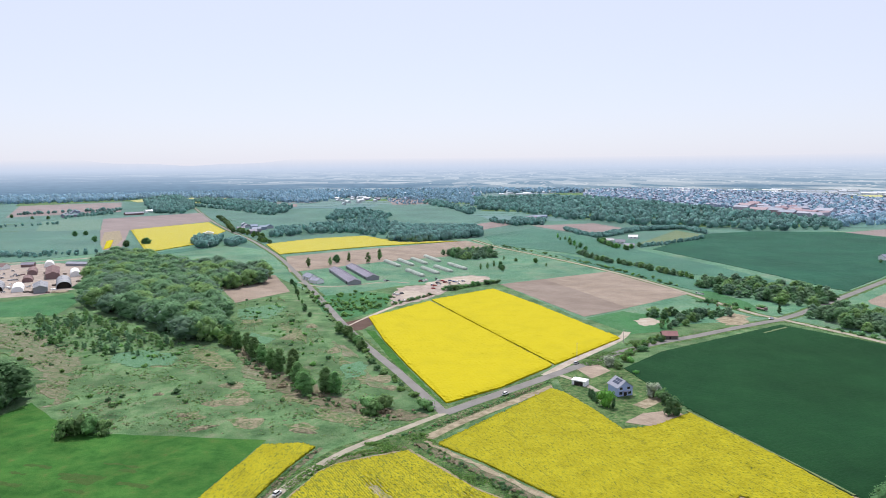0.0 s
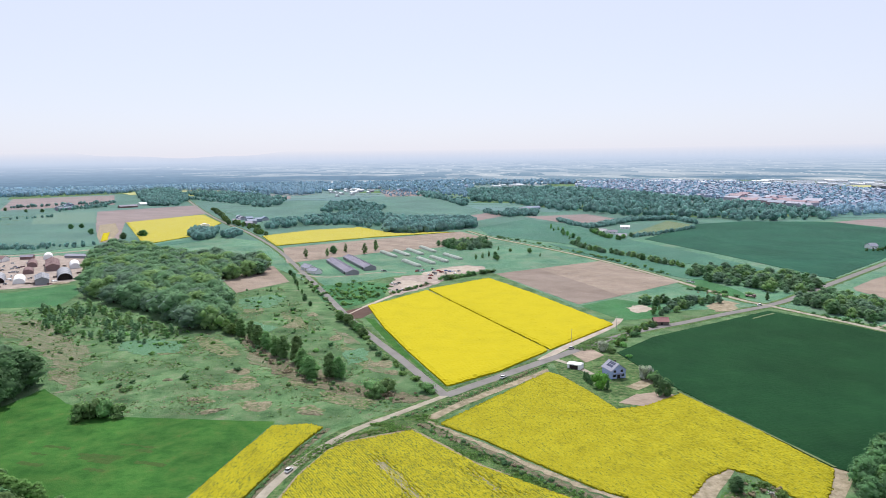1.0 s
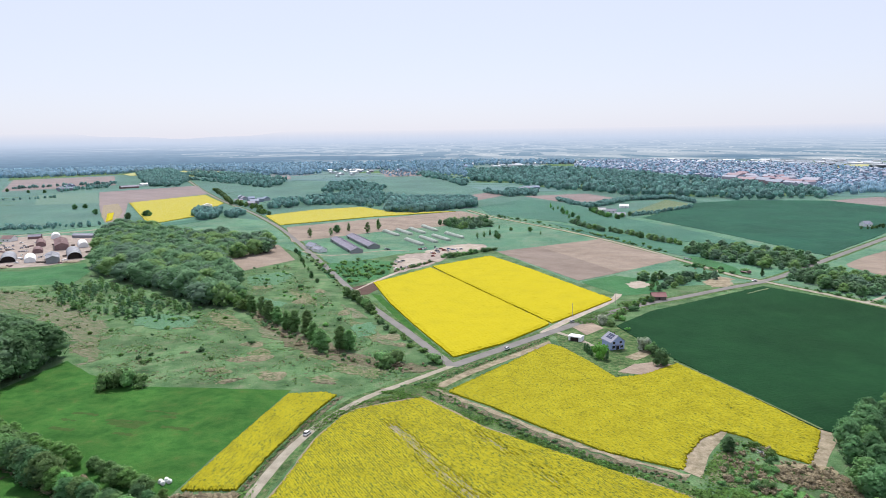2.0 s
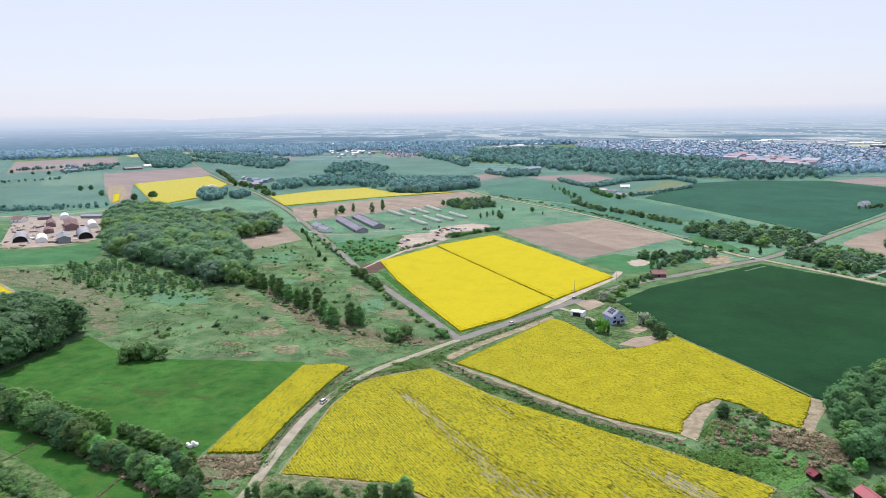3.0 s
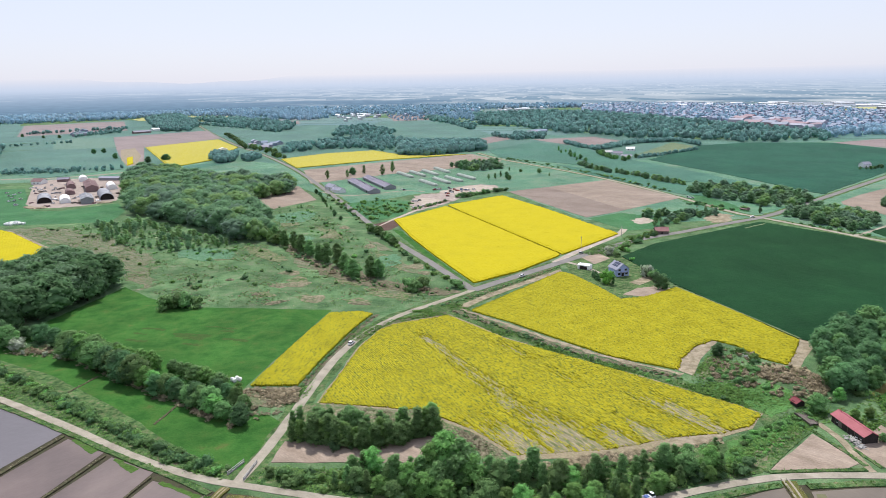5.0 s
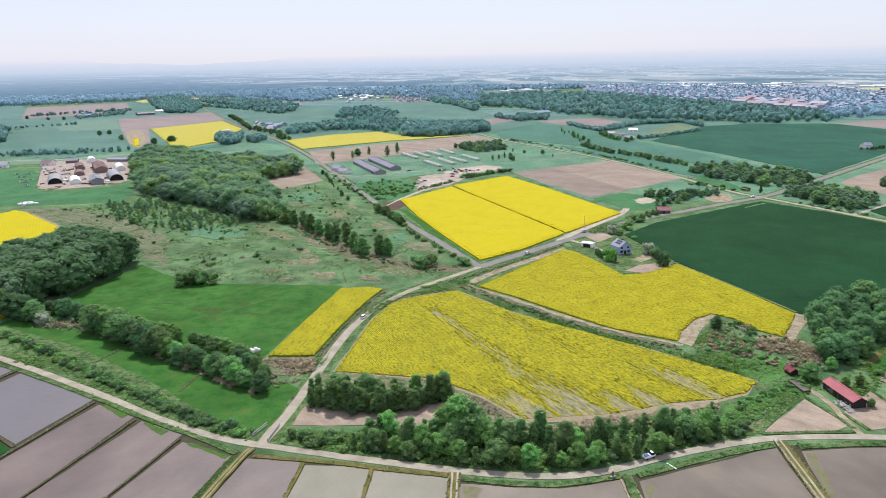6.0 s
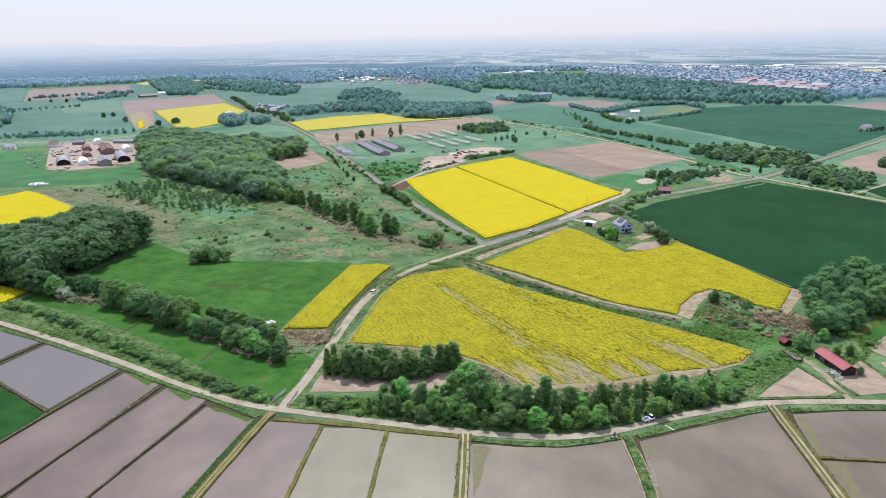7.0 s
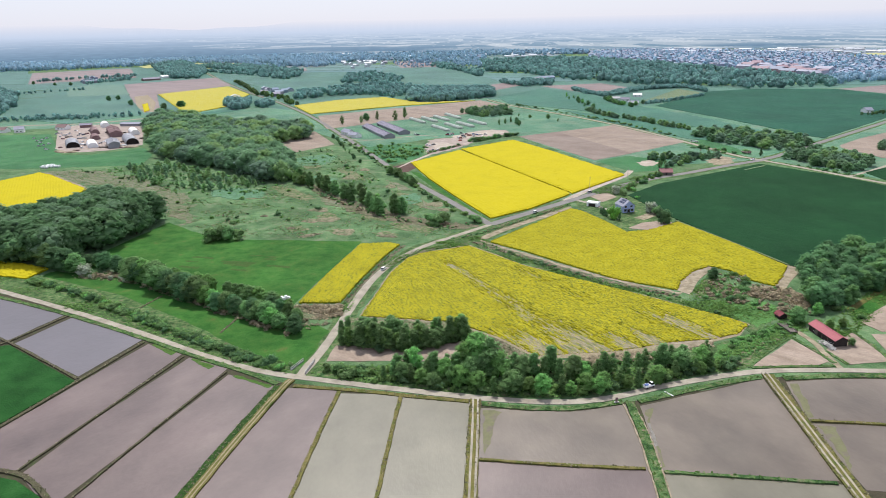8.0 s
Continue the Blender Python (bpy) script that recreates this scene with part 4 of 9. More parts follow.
slab("soil_bed", [(-46, 242), (-40.5, 249.5), (-14, 261.5), (12, 226.5), (50, 192.5), (84, 159.5), (89.5, 152.5), (81.5, 142.5), (69.5, 137.5), (53.5, 132.5), (32, 127), (4, 126.5), (-8.5, 144), (-27, 159), (-62.5, 166.5), (-53.5, 220.5)], 0.08, M["straw"], "dry soil bed under thin rape", "strip")
slab("headland", [(54, 138), (70, 139), (69, 135.5), (56.5, 132.5), (51, 133.5)], 0.11, M["sand"], "pale bare patch at the rape field's end", "strip")

# grass
slab("meadow", [(-210, 229.5), (-211.5, 250.5), (-205, 280), (-196, 319.5), (-174.5, 298), (-149.5, 280.5), (-72.5, 271.5), (-90.5, 187.5), (-94, 169), (-116, 182.5), (-143, 205.5), (-179, 229), (-194, 238.5)], 0.06, M["grass"], "bright green mown meadow", "meadow")
slab("meadow", [(-222, 217), (-221, 230), (-203, 227.5), (-175.5, 227.5), (-169.5, 213), (-202.5, 221)], 0.065, M["grass"], "green meadow corner by the hedge", "meadow")
slab("meadow", [(-221.5, 215.5), (-219, 231.5), (-204, 224), (-174, 217), (-142.5, 197), (-114, 175), (-91.5, 158), (-78.5, 160), (-70.5, 151.5), (-75, 133.5), (-77, 124), (-97, 129), (-133.5, 152.5), (-171.5, 177.5), (-207.5, 204.5)], 0.06, M["grass"], "bright green meadow strip", "meadow")
slab("meadow", [(-414.5, 509), (-546.5, 727), (-487, 728), (-396, 577.5), (-367, 574.5), (-330.5, 613), (-304, 567.5), (-294.5, 517.5), (-365.5, 509.5)], 0.06, M["lush"], "green meadow before the farm sheds", "meadow")
slab("meadow", [(103, 492), (135.5, 515.5), (156.5, 494), (165.5, 470), (143, 449), (121.5, 444)], 0.06, M["lush"], "green grass between fields", "meadow")
slab("garden", [(58.5, 359), (74.5, 377.5), (94.5, 379.5), (97.5, 365.5), (109, 335), (108.5, 300), (87.5, 279), (74.5, 277.5), (67, 300.5), (58.5, 325)], 0.045, M["verge"], "grassy garden round the farmhouse", "garden")
slab("verge", [(-8.5, 282), (1, 298), (28.5, 321.5), (54, 348.5), (55, 339.5), (20.5, 299), (-4, 269), (-23, 262), (-32.5, 264.5)], 0.05, M["verge"], "rank verge below the country road", "verge")
slab("meadow", [(85.5, 328.5), (97, 345), (106.5, 332.5), (107.5, 302.5), (99.5, 321.5), (79.5, 295)], 0.06, M["verge"], "garden lawn by the house", "lawn")
slab("meadow", [(203.5, 563), (232, 605), (242, 545.5), (241, 506.5), (225.5, 517)], 0.06, M["lush"], "green grass strip beside the lane", "meadow")
slab("paddock", [(-14.5, 791.5), (68, 912.5), (150, 760.5), (83.5, 677.5), (46.5, 648.5), (39, 706.5), (14.5, 734)], 0.06, M["pasture"], "green paddock with young trees", "meadow")

# standing crops
crop("wheat_field", [(97.5, 367), (128.5, 400), (230.5, 466), (265, 415), (292.5, 355.5), (216, 240.5), (167, 224), (140, 214), (136, 219), (111, 302.5), (103.5, 335.5)], 0.45, (1.5, 1.2), 17, M["wheat"], "dark green young wheat field", 0.07, 0.03, seed=61)
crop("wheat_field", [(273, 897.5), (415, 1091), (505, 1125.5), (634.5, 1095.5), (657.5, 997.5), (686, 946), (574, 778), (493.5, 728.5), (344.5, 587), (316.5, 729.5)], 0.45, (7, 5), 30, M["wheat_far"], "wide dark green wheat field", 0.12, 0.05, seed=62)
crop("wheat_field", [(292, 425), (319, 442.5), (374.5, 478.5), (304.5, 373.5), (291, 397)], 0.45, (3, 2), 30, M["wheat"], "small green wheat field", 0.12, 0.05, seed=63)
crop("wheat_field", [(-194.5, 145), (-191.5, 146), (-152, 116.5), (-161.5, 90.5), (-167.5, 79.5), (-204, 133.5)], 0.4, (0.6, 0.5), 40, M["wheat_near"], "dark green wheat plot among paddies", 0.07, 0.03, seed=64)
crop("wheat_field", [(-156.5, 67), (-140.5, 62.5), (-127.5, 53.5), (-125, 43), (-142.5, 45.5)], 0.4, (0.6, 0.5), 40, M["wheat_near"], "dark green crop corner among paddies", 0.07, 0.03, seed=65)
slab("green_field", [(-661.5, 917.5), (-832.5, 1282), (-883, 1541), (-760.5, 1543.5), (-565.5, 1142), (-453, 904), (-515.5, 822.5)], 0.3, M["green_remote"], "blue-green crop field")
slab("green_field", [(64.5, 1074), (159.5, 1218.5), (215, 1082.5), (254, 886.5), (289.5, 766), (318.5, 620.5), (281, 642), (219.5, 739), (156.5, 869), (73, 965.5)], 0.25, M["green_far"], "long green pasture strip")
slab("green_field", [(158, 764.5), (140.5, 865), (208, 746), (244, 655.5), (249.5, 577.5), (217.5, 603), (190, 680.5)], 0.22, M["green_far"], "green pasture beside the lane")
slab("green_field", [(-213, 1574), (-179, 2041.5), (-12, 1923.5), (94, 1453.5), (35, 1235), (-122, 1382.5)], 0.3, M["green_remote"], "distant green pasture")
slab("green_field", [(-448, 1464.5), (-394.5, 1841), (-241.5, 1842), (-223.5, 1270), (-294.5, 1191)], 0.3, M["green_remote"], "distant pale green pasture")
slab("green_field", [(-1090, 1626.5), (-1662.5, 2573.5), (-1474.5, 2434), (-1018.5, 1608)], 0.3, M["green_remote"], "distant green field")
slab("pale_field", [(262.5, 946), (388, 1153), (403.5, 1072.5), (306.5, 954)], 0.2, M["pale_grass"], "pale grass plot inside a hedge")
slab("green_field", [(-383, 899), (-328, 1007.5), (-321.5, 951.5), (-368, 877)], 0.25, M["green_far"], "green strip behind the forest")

slab("soil_field", [(20.5, 1251), (112, 1383.5), (141.5, 1316.5), (65.5, 1192)], 0.1, M["soil_far"], "pale bare field corner beside pasture")
slab("bare_patch", [(134.5, 483.5), (148.5, 492.5), (154.5, 476.5), (138.5, 465.5)], 0.1, M["pale_sand"], "pale bare ground beside a thicket", "bare ground", jitter=2.5, step=2.5)
slab("bare_patch", [(193, 485), (215.5, 504), (222.5, 492.5), (208, 470.5), (193, 467.5)], 0.1, M["sand"], "pale bare ground near the crossing", "bare ground", jitter=3, step=3)
slab("bare_patch", [(-590.5, 1209), (-578, 1240), (-505.5, 1092.5), (-454.5, 952.5), (-462.5, 939.5), (-507.5, 1023.5)], 0.12, M["sand"], "pale bare corner beside far rape", "bare ground")
for line in ([(-893, 1382), (-867.5, 1417), (-835, 1438)], [(-846.5, 1296.5), (-817.5, 1314.5), (-795.5, 1335)], [(-807.5, 1210.5), (-785.5, 1227.5), (-761, 1244.5)]):
    ribbon("crop_strip", line, 5.0, 0.36, M["pale_grass"], "pale strip across a green crop", "strip", jitter=0.8)

ribbon("crop_strip", [(208.5, 442.5), (220, 450.5), (230.5, 457.5)], 1.6, 0.52, M["pale_grass"], "pale wheel mark in the green wheat", "strip", jitter=0.3)

YARD = "bright yellow rape field in full bloom"
crop("rape_field", [(1, 313), (-21.5, 379), (-38, 431.5), (-55, 500.5), (-39, 520.5), (-11.2, 560), (9.4, 507.5), (29.8, 453.5), (59.6, 374), (58, 370.5), (28.5, 335.5)], 1.2, (1.4, 1.2), 106.5, M["rape"], YARD, 0.09, 0.05, seed=71)
crop("rape_field", [(-9.6, 564.5), (44.5, 614), (74.5, 540), (112, 432), (86, 402), (61.4, 374.5), (30.9, 454), (10.5, 508.3)], 1.2, (1.4, 1.2), 106.5, M["rape"], YARD, 0.09, 0.05, seed=72)
crop("rape_field", [(-3, 265.5), (19.5, 293), (53, 333.5), (58.5, 327.5), (67.5, 303), (74.5, 279), (88.5, 282.5), (109, 297.5), (124.5, 253.5), (134.5, 217.5), (126, 204), (117, 192), (110, 199), (105.5, 213), (98.5, 219.5), (88, 212.5), (78, 199.5), (73.5, 189.5), (63.5, 196), (50.5, 204.5), (31, 227), (14.5, 247.5)], 0.8, (0.85, 0.3), -66, M["rape_rows"], "yellow rape field with rows in bloom", 0.15, 0.13, seed=73, gaps=0.04, fray=0.3)
THIN = []
for q, ru, rv, share in zip([(-24, 228.5), (-18, 217), (-12.5, 205), (-5, 189.5), (1.5, 176), (6.5, 163), (11, 154), (17.5, 145.5), (22.5, 139.5), (6.5, 136.5), (11, 132.5), (19, 131.5), (29, 131.5), (39.5, 134), (49.5, 136.5), (64.5, 152), (60.5, 155), (68, 145.5), (58, 157.5), (13, 212.5), (28, 188), (-3.5, 141.5), (52.5, 162)],
                            (12, 12, 14, 16, 18, 16, 16, 18, 22, 16, 14, 16, 18, 16, 14, 16, 14, 12, 12, 14, 16, 12, 14), (2.4, 3.0, 3.6, 4.4, 5.2, 5.0, 5.0, 6.0, 7.0, 5.0, 4.4, 4.4, 4.4, 4.0, 3.6, 5.0, 4.4, 3.2, 4.0, 3.0, 3.6, 3.4, 3.6), (0.8, 0.75, 0.65, 0.6, 0.6, 0.6, 0.65, 0.75, 0.95, 1.0, 0.9, 1.0, 1.05, 1.05, 1.1, 0.8, 0.65, 0.8, 0.7, 0.5, 0.4, 0.6, 0.45)):
    THIN.append((*q, ru, rv, share))
crop("rape_field", [(-46, 240.5), (-40.5, 247.5), (-14.5, 259.5), (11.5, 225), (49.5, 191), (83.5, 158.5), (88.5, 152), (82, 144.5), (71, 140), (55, 138), (33, 131.5), (4.5, 129), (-8, 145.5), (-25, 160), (-61.5, 167.5), (-53, 218.5)], 0.6, (0.85, 0.29), -62, M["rape_thin"], "patchy yellow rape field with thin dry places", 0.19, 0.12, bare=THIN, seed=74, gaps=0.2, fray=0.3)
crop("rape_field", [(-90, 182.5), (-83, 219), (-72.5, 266), (-57, 267), (-51, 263.5), (-58, 244), (-66, 211.5), (-72, 182)], 1.0, (0.85, 0.3), 78, M["rape_side"], "narrow yellow rape field beside the farm road", 0.15, 0.12, seed=75, gaps=0.07, fray=0.3)
crop("rape_field", [(-396.5, 435.5), (-382, 454.5), (-368, 487.5), (-352.5, 476.5), (-293, 416.5), (-297.5, 373.5), (-306.5, 330), (-313.5, 308)], 1.1, (1.2, 1.0), 118, M["rape"], YARD + " beside a wood", 0.09, 0.05, seed=76)
crop("rape_field", [(-282.5, 260.5), (-257.5, 249.5), (-238.5, 241), (-224, 234.5), (-227, 220), (-242.5, 224.5), (-265.5, 234)], 1.1, (1.4, 1.0), 118, M["rape"], "small yellow rape plot behind trees", 0.2, 0.15, seed=77)
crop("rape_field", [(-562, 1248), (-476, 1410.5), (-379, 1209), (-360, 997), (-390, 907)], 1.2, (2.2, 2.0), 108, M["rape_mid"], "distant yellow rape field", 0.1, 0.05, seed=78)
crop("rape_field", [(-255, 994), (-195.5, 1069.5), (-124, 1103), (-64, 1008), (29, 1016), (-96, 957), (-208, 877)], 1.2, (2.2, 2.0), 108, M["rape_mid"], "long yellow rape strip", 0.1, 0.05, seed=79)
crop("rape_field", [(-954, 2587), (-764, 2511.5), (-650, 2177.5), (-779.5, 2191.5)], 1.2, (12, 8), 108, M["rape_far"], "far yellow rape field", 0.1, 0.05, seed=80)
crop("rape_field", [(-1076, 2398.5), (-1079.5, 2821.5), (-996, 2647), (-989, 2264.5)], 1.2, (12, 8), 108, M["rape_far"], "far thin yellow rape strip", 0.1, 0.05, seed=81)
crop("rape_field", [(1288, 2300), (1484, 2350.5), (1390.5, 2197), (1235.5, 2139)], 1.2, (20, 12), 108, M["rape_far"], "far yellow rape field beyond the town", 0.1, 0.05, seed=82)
crop("rape_field", [(-514.5, 1058.5), (-512, 1075.5), (-467, 969.5), (-465.5, 947)], 1.0, (1.5, 1.2), 108, M["rape"], "small patch of yellow rape", 0.1, 0.05, seed=83)

# paddies, on dark wet banks
slab("paddy_bank", [(-260, 218), (-228.5, 201.5), (-188.5, 181), (-117, 135), (-81.5, 113), (-19, 99.5), (-21.5, 46.5), (-148, 50)], 0.03, M["paddy_foot"], "dark wet banks round the paddies", "bank")
slab("paddy_bank", [(-19, 98), (8.5, 93), (26.5, 96.5), (55, 103), (76, 110.5), (100, 111), (129, 110), (84.5, 43.5), (-21.5, 46.5)], 0.03, M["paddy_foot"], "dark wet banks round the paddies", "bank")
def paddy(pts, mat, label):
    turn = sum(a[0] * b[1] - a[1] * b[0] for a, b in zip(pts, pts[1:] + pts[:1]))
    wide = []
    for a, b, c in zip(pts[-1:] + pts[:-1], pts, pts[1:] + pts[:1]):
        d = ((Vector(b) - Vector(a)).normalized() + (Vector(c) - Vector(b)).normalized()).normalized()
        out = Vector((d.y, -d.x)) * (1.0 if turn > 0 else -1.0)
        wide.append((b[0] + out.x, b[1] + out.y))
    pts = wide
    return slab("paddy_field", pts, 0.06, mat, label, "paddy", jitter=0.2, step=6)


paddy([(-251, 208.5), (-224.5, 194.5), (-186, 176), (-195.5, 150.5), (-199, 152), (-223.5, 166.5)], M["mud_grey"], "flooded grey paddy field")
paddy([(-190, 147), (-180.5, 171), (-143.5, 149), (-153, 121)], M["mud_grey"], "flooded grey paddy field")
paddy([(-163.5, 75), (-159.5, 87), (-149.5, 114), (-138.5, 144), (-124, 135.5), (-134.5, 97.5), (-143, 67.5), (-148, 68), (-159, 68.5)], M["mud"], "muddy brown paddy field")
paddy([(-140, 65.5), (-132.5, 93), (-119, 132), (-104, 123.5), (-116.5, 80.5), (-125.5, 53.5), (-132, 58)], M["mud"], "muddy brown paddy field")
paddy([(-122.5, 51), (-114, 78), (-101, 118.5), (-85, 110.5), (-91.5, 77), (-96, 50.5)], M["mud"], "muddy brown paddy field")
paddy([(-91, 50.5), (-86, 75), (-78.5, 108.5), (-63.5, 107.5), (-66, 76), (-67.5, 49.5)], M["mud"], "muddy brown paddy field")
paddy([(-66.5, 49.5), (-64, 76), (-61, 104.5), (-43, 103.5), (-44.5, 75.5), (-46, 49)], M["mud_pale"], "pale muddy paddy field")
paddy([(-45, 49), (-43.5, 75), (-41, 102), (-21, 98.5), (-23, 74.5), (-25, 48.5)], M["mud_pale"], "pale muddy paddy field")
paddy([(-17, 94), (-4, 91.5), (9.5, 90.5), (18.5, 92), (26.5, 94.5), (25.5, 78.5), (24.5, 63), (3.5, 65.5), (-18.5, 69)], M["mud_olive"], "muddy brown paddy field")
paddy([(-19.5, 66.5), (3, 63.5), (24, 61.5), (22.5, 47), (-21, 48.5)], M["mud"], "muddy brown paddy field")
paddy([(32, 93.5), (54, 101), (75, 109), (72, 78.5), (70.5, 57), (50.5, 59.5), (29, 62.5)], M["mud_olive"], "muddy brown paddy field")
paddy([(29, 59.5), (49.5, 57), (71, 54), (70.5, 46), (27, 47)], M["mud_pale"], "pale muddy paddy field")
paddy([(82.5, 106.5), (98, 107.5), (127, 107), (109.5, 80.5), (93, 82.5), (78, 85)], M["mud_olive"], "muddy brown paddy field")
paddy([(78, 82), (91.5, 80.5), (107.5, 78), (90, 51), (76.5, 53), (77, 65.5)], M["mud_olive"], "muddy brown paddy field")

# grass dykes between the paddies
DYKES = []


def dyke(pts, width, mat, label, height=0.45):
    DYKES.append((pts, width, height, mat == M["verge"]))
    return ribbon("grass_dyke", pts, width, height, mat, label, "dyke", jitter=0.14, step=3.0)


for line, w in (([(-202, 137), (-193.5, 148.5), (-183.5, 173.5)], 0.9), ([(-221.5, 166.5), (-192, 148), (-152, 118)], 1.0), ([(-164.5, 77), (-160.5, 88.5), (-151, 116.5), (-141, 146.5)], 1.2), ([(-142.5, 66.5), (-133.5, 95.5), (-121.5, 133.5)], 0.7), ([(-159.5, 69), (-147.5, 67), (-140, 65), (-132.5, 59), (-124, 51)], 1.4), ([(-123, 51), (-115.5, 79), (-102.5, 121)], 0.6)):
    dyke(line, w, M["dark_bank"], "earthy dyke between paddies, darkened for shade")
dyke([(-95, 52.5), (-90, 78), (-82.5, 110.5)], 2.4, M["bank_green"], "dark green grassy bank beside a track")
ribbon("track", [(-92.5, 52.5), (-88, 76.5), (-80.5, 110.5), (-79, 114.5)], 2.6, 0.5, M["dry_verge"], "yellowish grass track between paddies", "track")
for line, w in (([(-67, 49.5), (-65, 76), (-62, 106)], 1.1), ([(-45.5, 49), (-44, 75), (-42, 102.5)], 1.1), ([(-19, 68), (3.5, 64.5), (24, 62.5)], 1.0), ([(78, 84), (92.5, 82), (108.5, 79.5)], 1.0)):
    dyke(line, w, M["dry_verge"], "yellowish grass dyke between paddies")
dyke([(28.5, 61), (50, 58), (70, 55)], 1.1, M["verge"], "green grass dyke between paddies")
for off in (-1.6, 1.6):
    ribbon("bank_edge", [(x + off, y) for x, y in [(28, 95), (28, 78.5), (26.5, 61.5), (25, 47)]], 0.45, 0.3, M["sand"], "bare tan edge of a grassy bank", "bank", jitter=0.15, step=1.5)
dyke([(28.5, 96.5), (28, 78.5), (26.5, 61.5), (25, 47)], 2.6, M["verge"], "broad green grassy ditch bank")
dyke([(-18.6, 99.5), (-19.9, 83), (-22.4, 48.5)], 3.4, M["dry_verge"], "yellowish grass bank with a track")
dyke([(78, 112), (76, 87.5), (73.7, 63), (72.5, 43.5)], 3.8, M["dry_verge"], "grass bank with a track between paddies")
for off in (-0.55, 0.55):
    ribbon("wheel_track", [(x + off, y) for x, y in [(-92.5, 52.5), (-88, 76.5), (-80.5, 110.5), (-79, 114.5)]], 0.45, 0.56, M["straw"], "pale wheel track on a grass track", "track", 0.1)
for off in (-0.75, 0.75):
    ribbon("wheel_track", [(x + off, y) for x, y in [(-18.5, 100), (-19.5, 83), (-22, 48.5)]], 0.6, 0.5, M["gravel"], "pale wheel track on a grass bank", "track", 0.08)
    ribbon("wheel_track", [(x + off, y) for x, y in [(77.5, 113.5), (75.5, 87.5), (73.5, 63), (72, 43.5)]], 0.6, 0.5, M["gravel"], "pale wheel track on a grass bank", "track", 0.08)
# verges on both sides of the gravel road
dyke([(-247.5, 206.5), (-225.5, 196.5), (-187.5, 177), (-144, 151), (-116, 132.5), (-95, 120.5), (-83, 112)], 2.0, M["verge"], "green road verge above the paddies", 0.3)
dyke([(-77.5, 110.5), (-55, 106.5), (-33, 101), (-20.5, 98.5)], 1.8, M["dry_verge"], "yellowish road verge above the paddies", 0.3)
dyke([(-16.5, 97), (-2, 93.5), (11.5, 93), (26.5, 96.5)], 2.2, M["verge"], "green road verge above the paddies", 0.3)
dyke([(31.5, 96.5), (41.5, 100), (57.5, 106), (75, 110.5)], 2.2, M["verge"], "green road verge above the paddies", 0.3)
dyke([(82, 109.5), (100, 110.5), (128.5, 109)], 2.6, M["verge"], "green road verge above the paddies", 0.3)
dyke([(75, 117), (88, 117), (103, 117)], 1.0, M["verge"], "green road verge", 0.3)
slab("verge", [(-271, 243), (-222, 217), (-175, 185.5), (-138.5, 159), (-107, 135), (-83.5, 122), (-81, 124), (-99.5, 137), (-131.5, 165), (-169.5, 195), (-212.5, 219), (-253, 242)], 0.08, M["verge"], "rank green verge above the gravel road", "verge")
slab("verge", [(-74, 118), (-55.5, 112.5), (-33, 106.5), (-8, 100.5), (13, 100), (28, 103), (56.5, 113), (73, 117), (97.5, 141), (86.5, 144.5), (68.5, 134.5), (33, 123.5), (3.5, 120.5), (-16, 121.5), (-45, 122.5), (-71.5, 126)], 0.07, M["verge"], "rank green stream bank", "verge")
slab("verge", [(-32.5, 266.5), (-7.5, 275.5), (15.5, 233), (31.5, 212.5), (51, 195), (73, 179), (87, 160.5), (99, 144), (86.5, 143.5), (84, 159.5), (65, 176), (45, 192.5), (14, 223), (-8.5, 255), (-23.5, 260)], 0.07, M["verge"], "rank green ditch between rape fields", "verge")
slab("verge", [(-53.5, 463.5), (-46.5, 458.5), (-21.5, 375.5), (-1, 314.5), (1.5, 305.5), (-5, 318.5), (-25.5, 374)], 0.06, M["grass"], "green verge between lane and rape", "verge")
slab("verge", [(1.5, 306.5), (29.5, 330), (53.5, 358), (56, 362.5), (28, 334), (2, 310.5)], 0.08, M["verge"], "green verge between road and rape", "verge")

slab("herb_bank", [(69, 132), (78, 139), (89, 145.5), (103, 154), (106, 150), (99, 143), (86, 134), (76, 125.5), (69.5, 122), (64, 122.5)], 0.1, M["herbs"], "lush green herbs along the stream", "herbs", jitter=1.0, step=2)
slab("herb_bank", [(85.5, 163), (80.5, 173.5), (85, 178.5), (91.5, 172), (104.5, 177.5), (108, 168), (105, 158.5), (91, 149.5)], 0.1, M["herbs"], "lush green herbs at the field corner", "herbs", jitter=1.0, step=2)
slab("straw_bank", [(69.5, 122), (82, 133), (96.5, 143), (97.5, 141), (83, 129.5), (72.5, 120)], 0.12, M["straw_mix"], "dry straw strip along the stream", "reed", jitter=0.8, step=2)
slab("brush_bed", [(101.5, 189.5), (110.5, 194.5), (122.5, 188.5), (123, 173.5), (118, 167), (112, 176), (102, 180)], 0.12, M["straw"], "bed of dry brushwood at the field corner", "brush", jitter=1.0, step=2)
slab("brush_bed", [(79.5, 182.5), (87, 199), (95, 205.5), (98, 194.5), (92.5, 181.5), (84.5, 177.5)], 0.12, M["straw_mix"], "dry olive scrub at the field corner", "brush", jitter=1.0, step=2)

for line in ([(99.5, 140.5), (102, 129.5), (104, 119)], [(98, 139.5), (86, 129.5), (74, 117.5)], [(106, 128.5), (108, 118)], [(124, 144), (124.5, 132), (123.5, 116.5)], [(75, 117.5), (88.5, 117.5), (103, 117.5)]):
    dyke(line, 1.3, M["verge"], "grassy edge of a bare plot", 0.2)

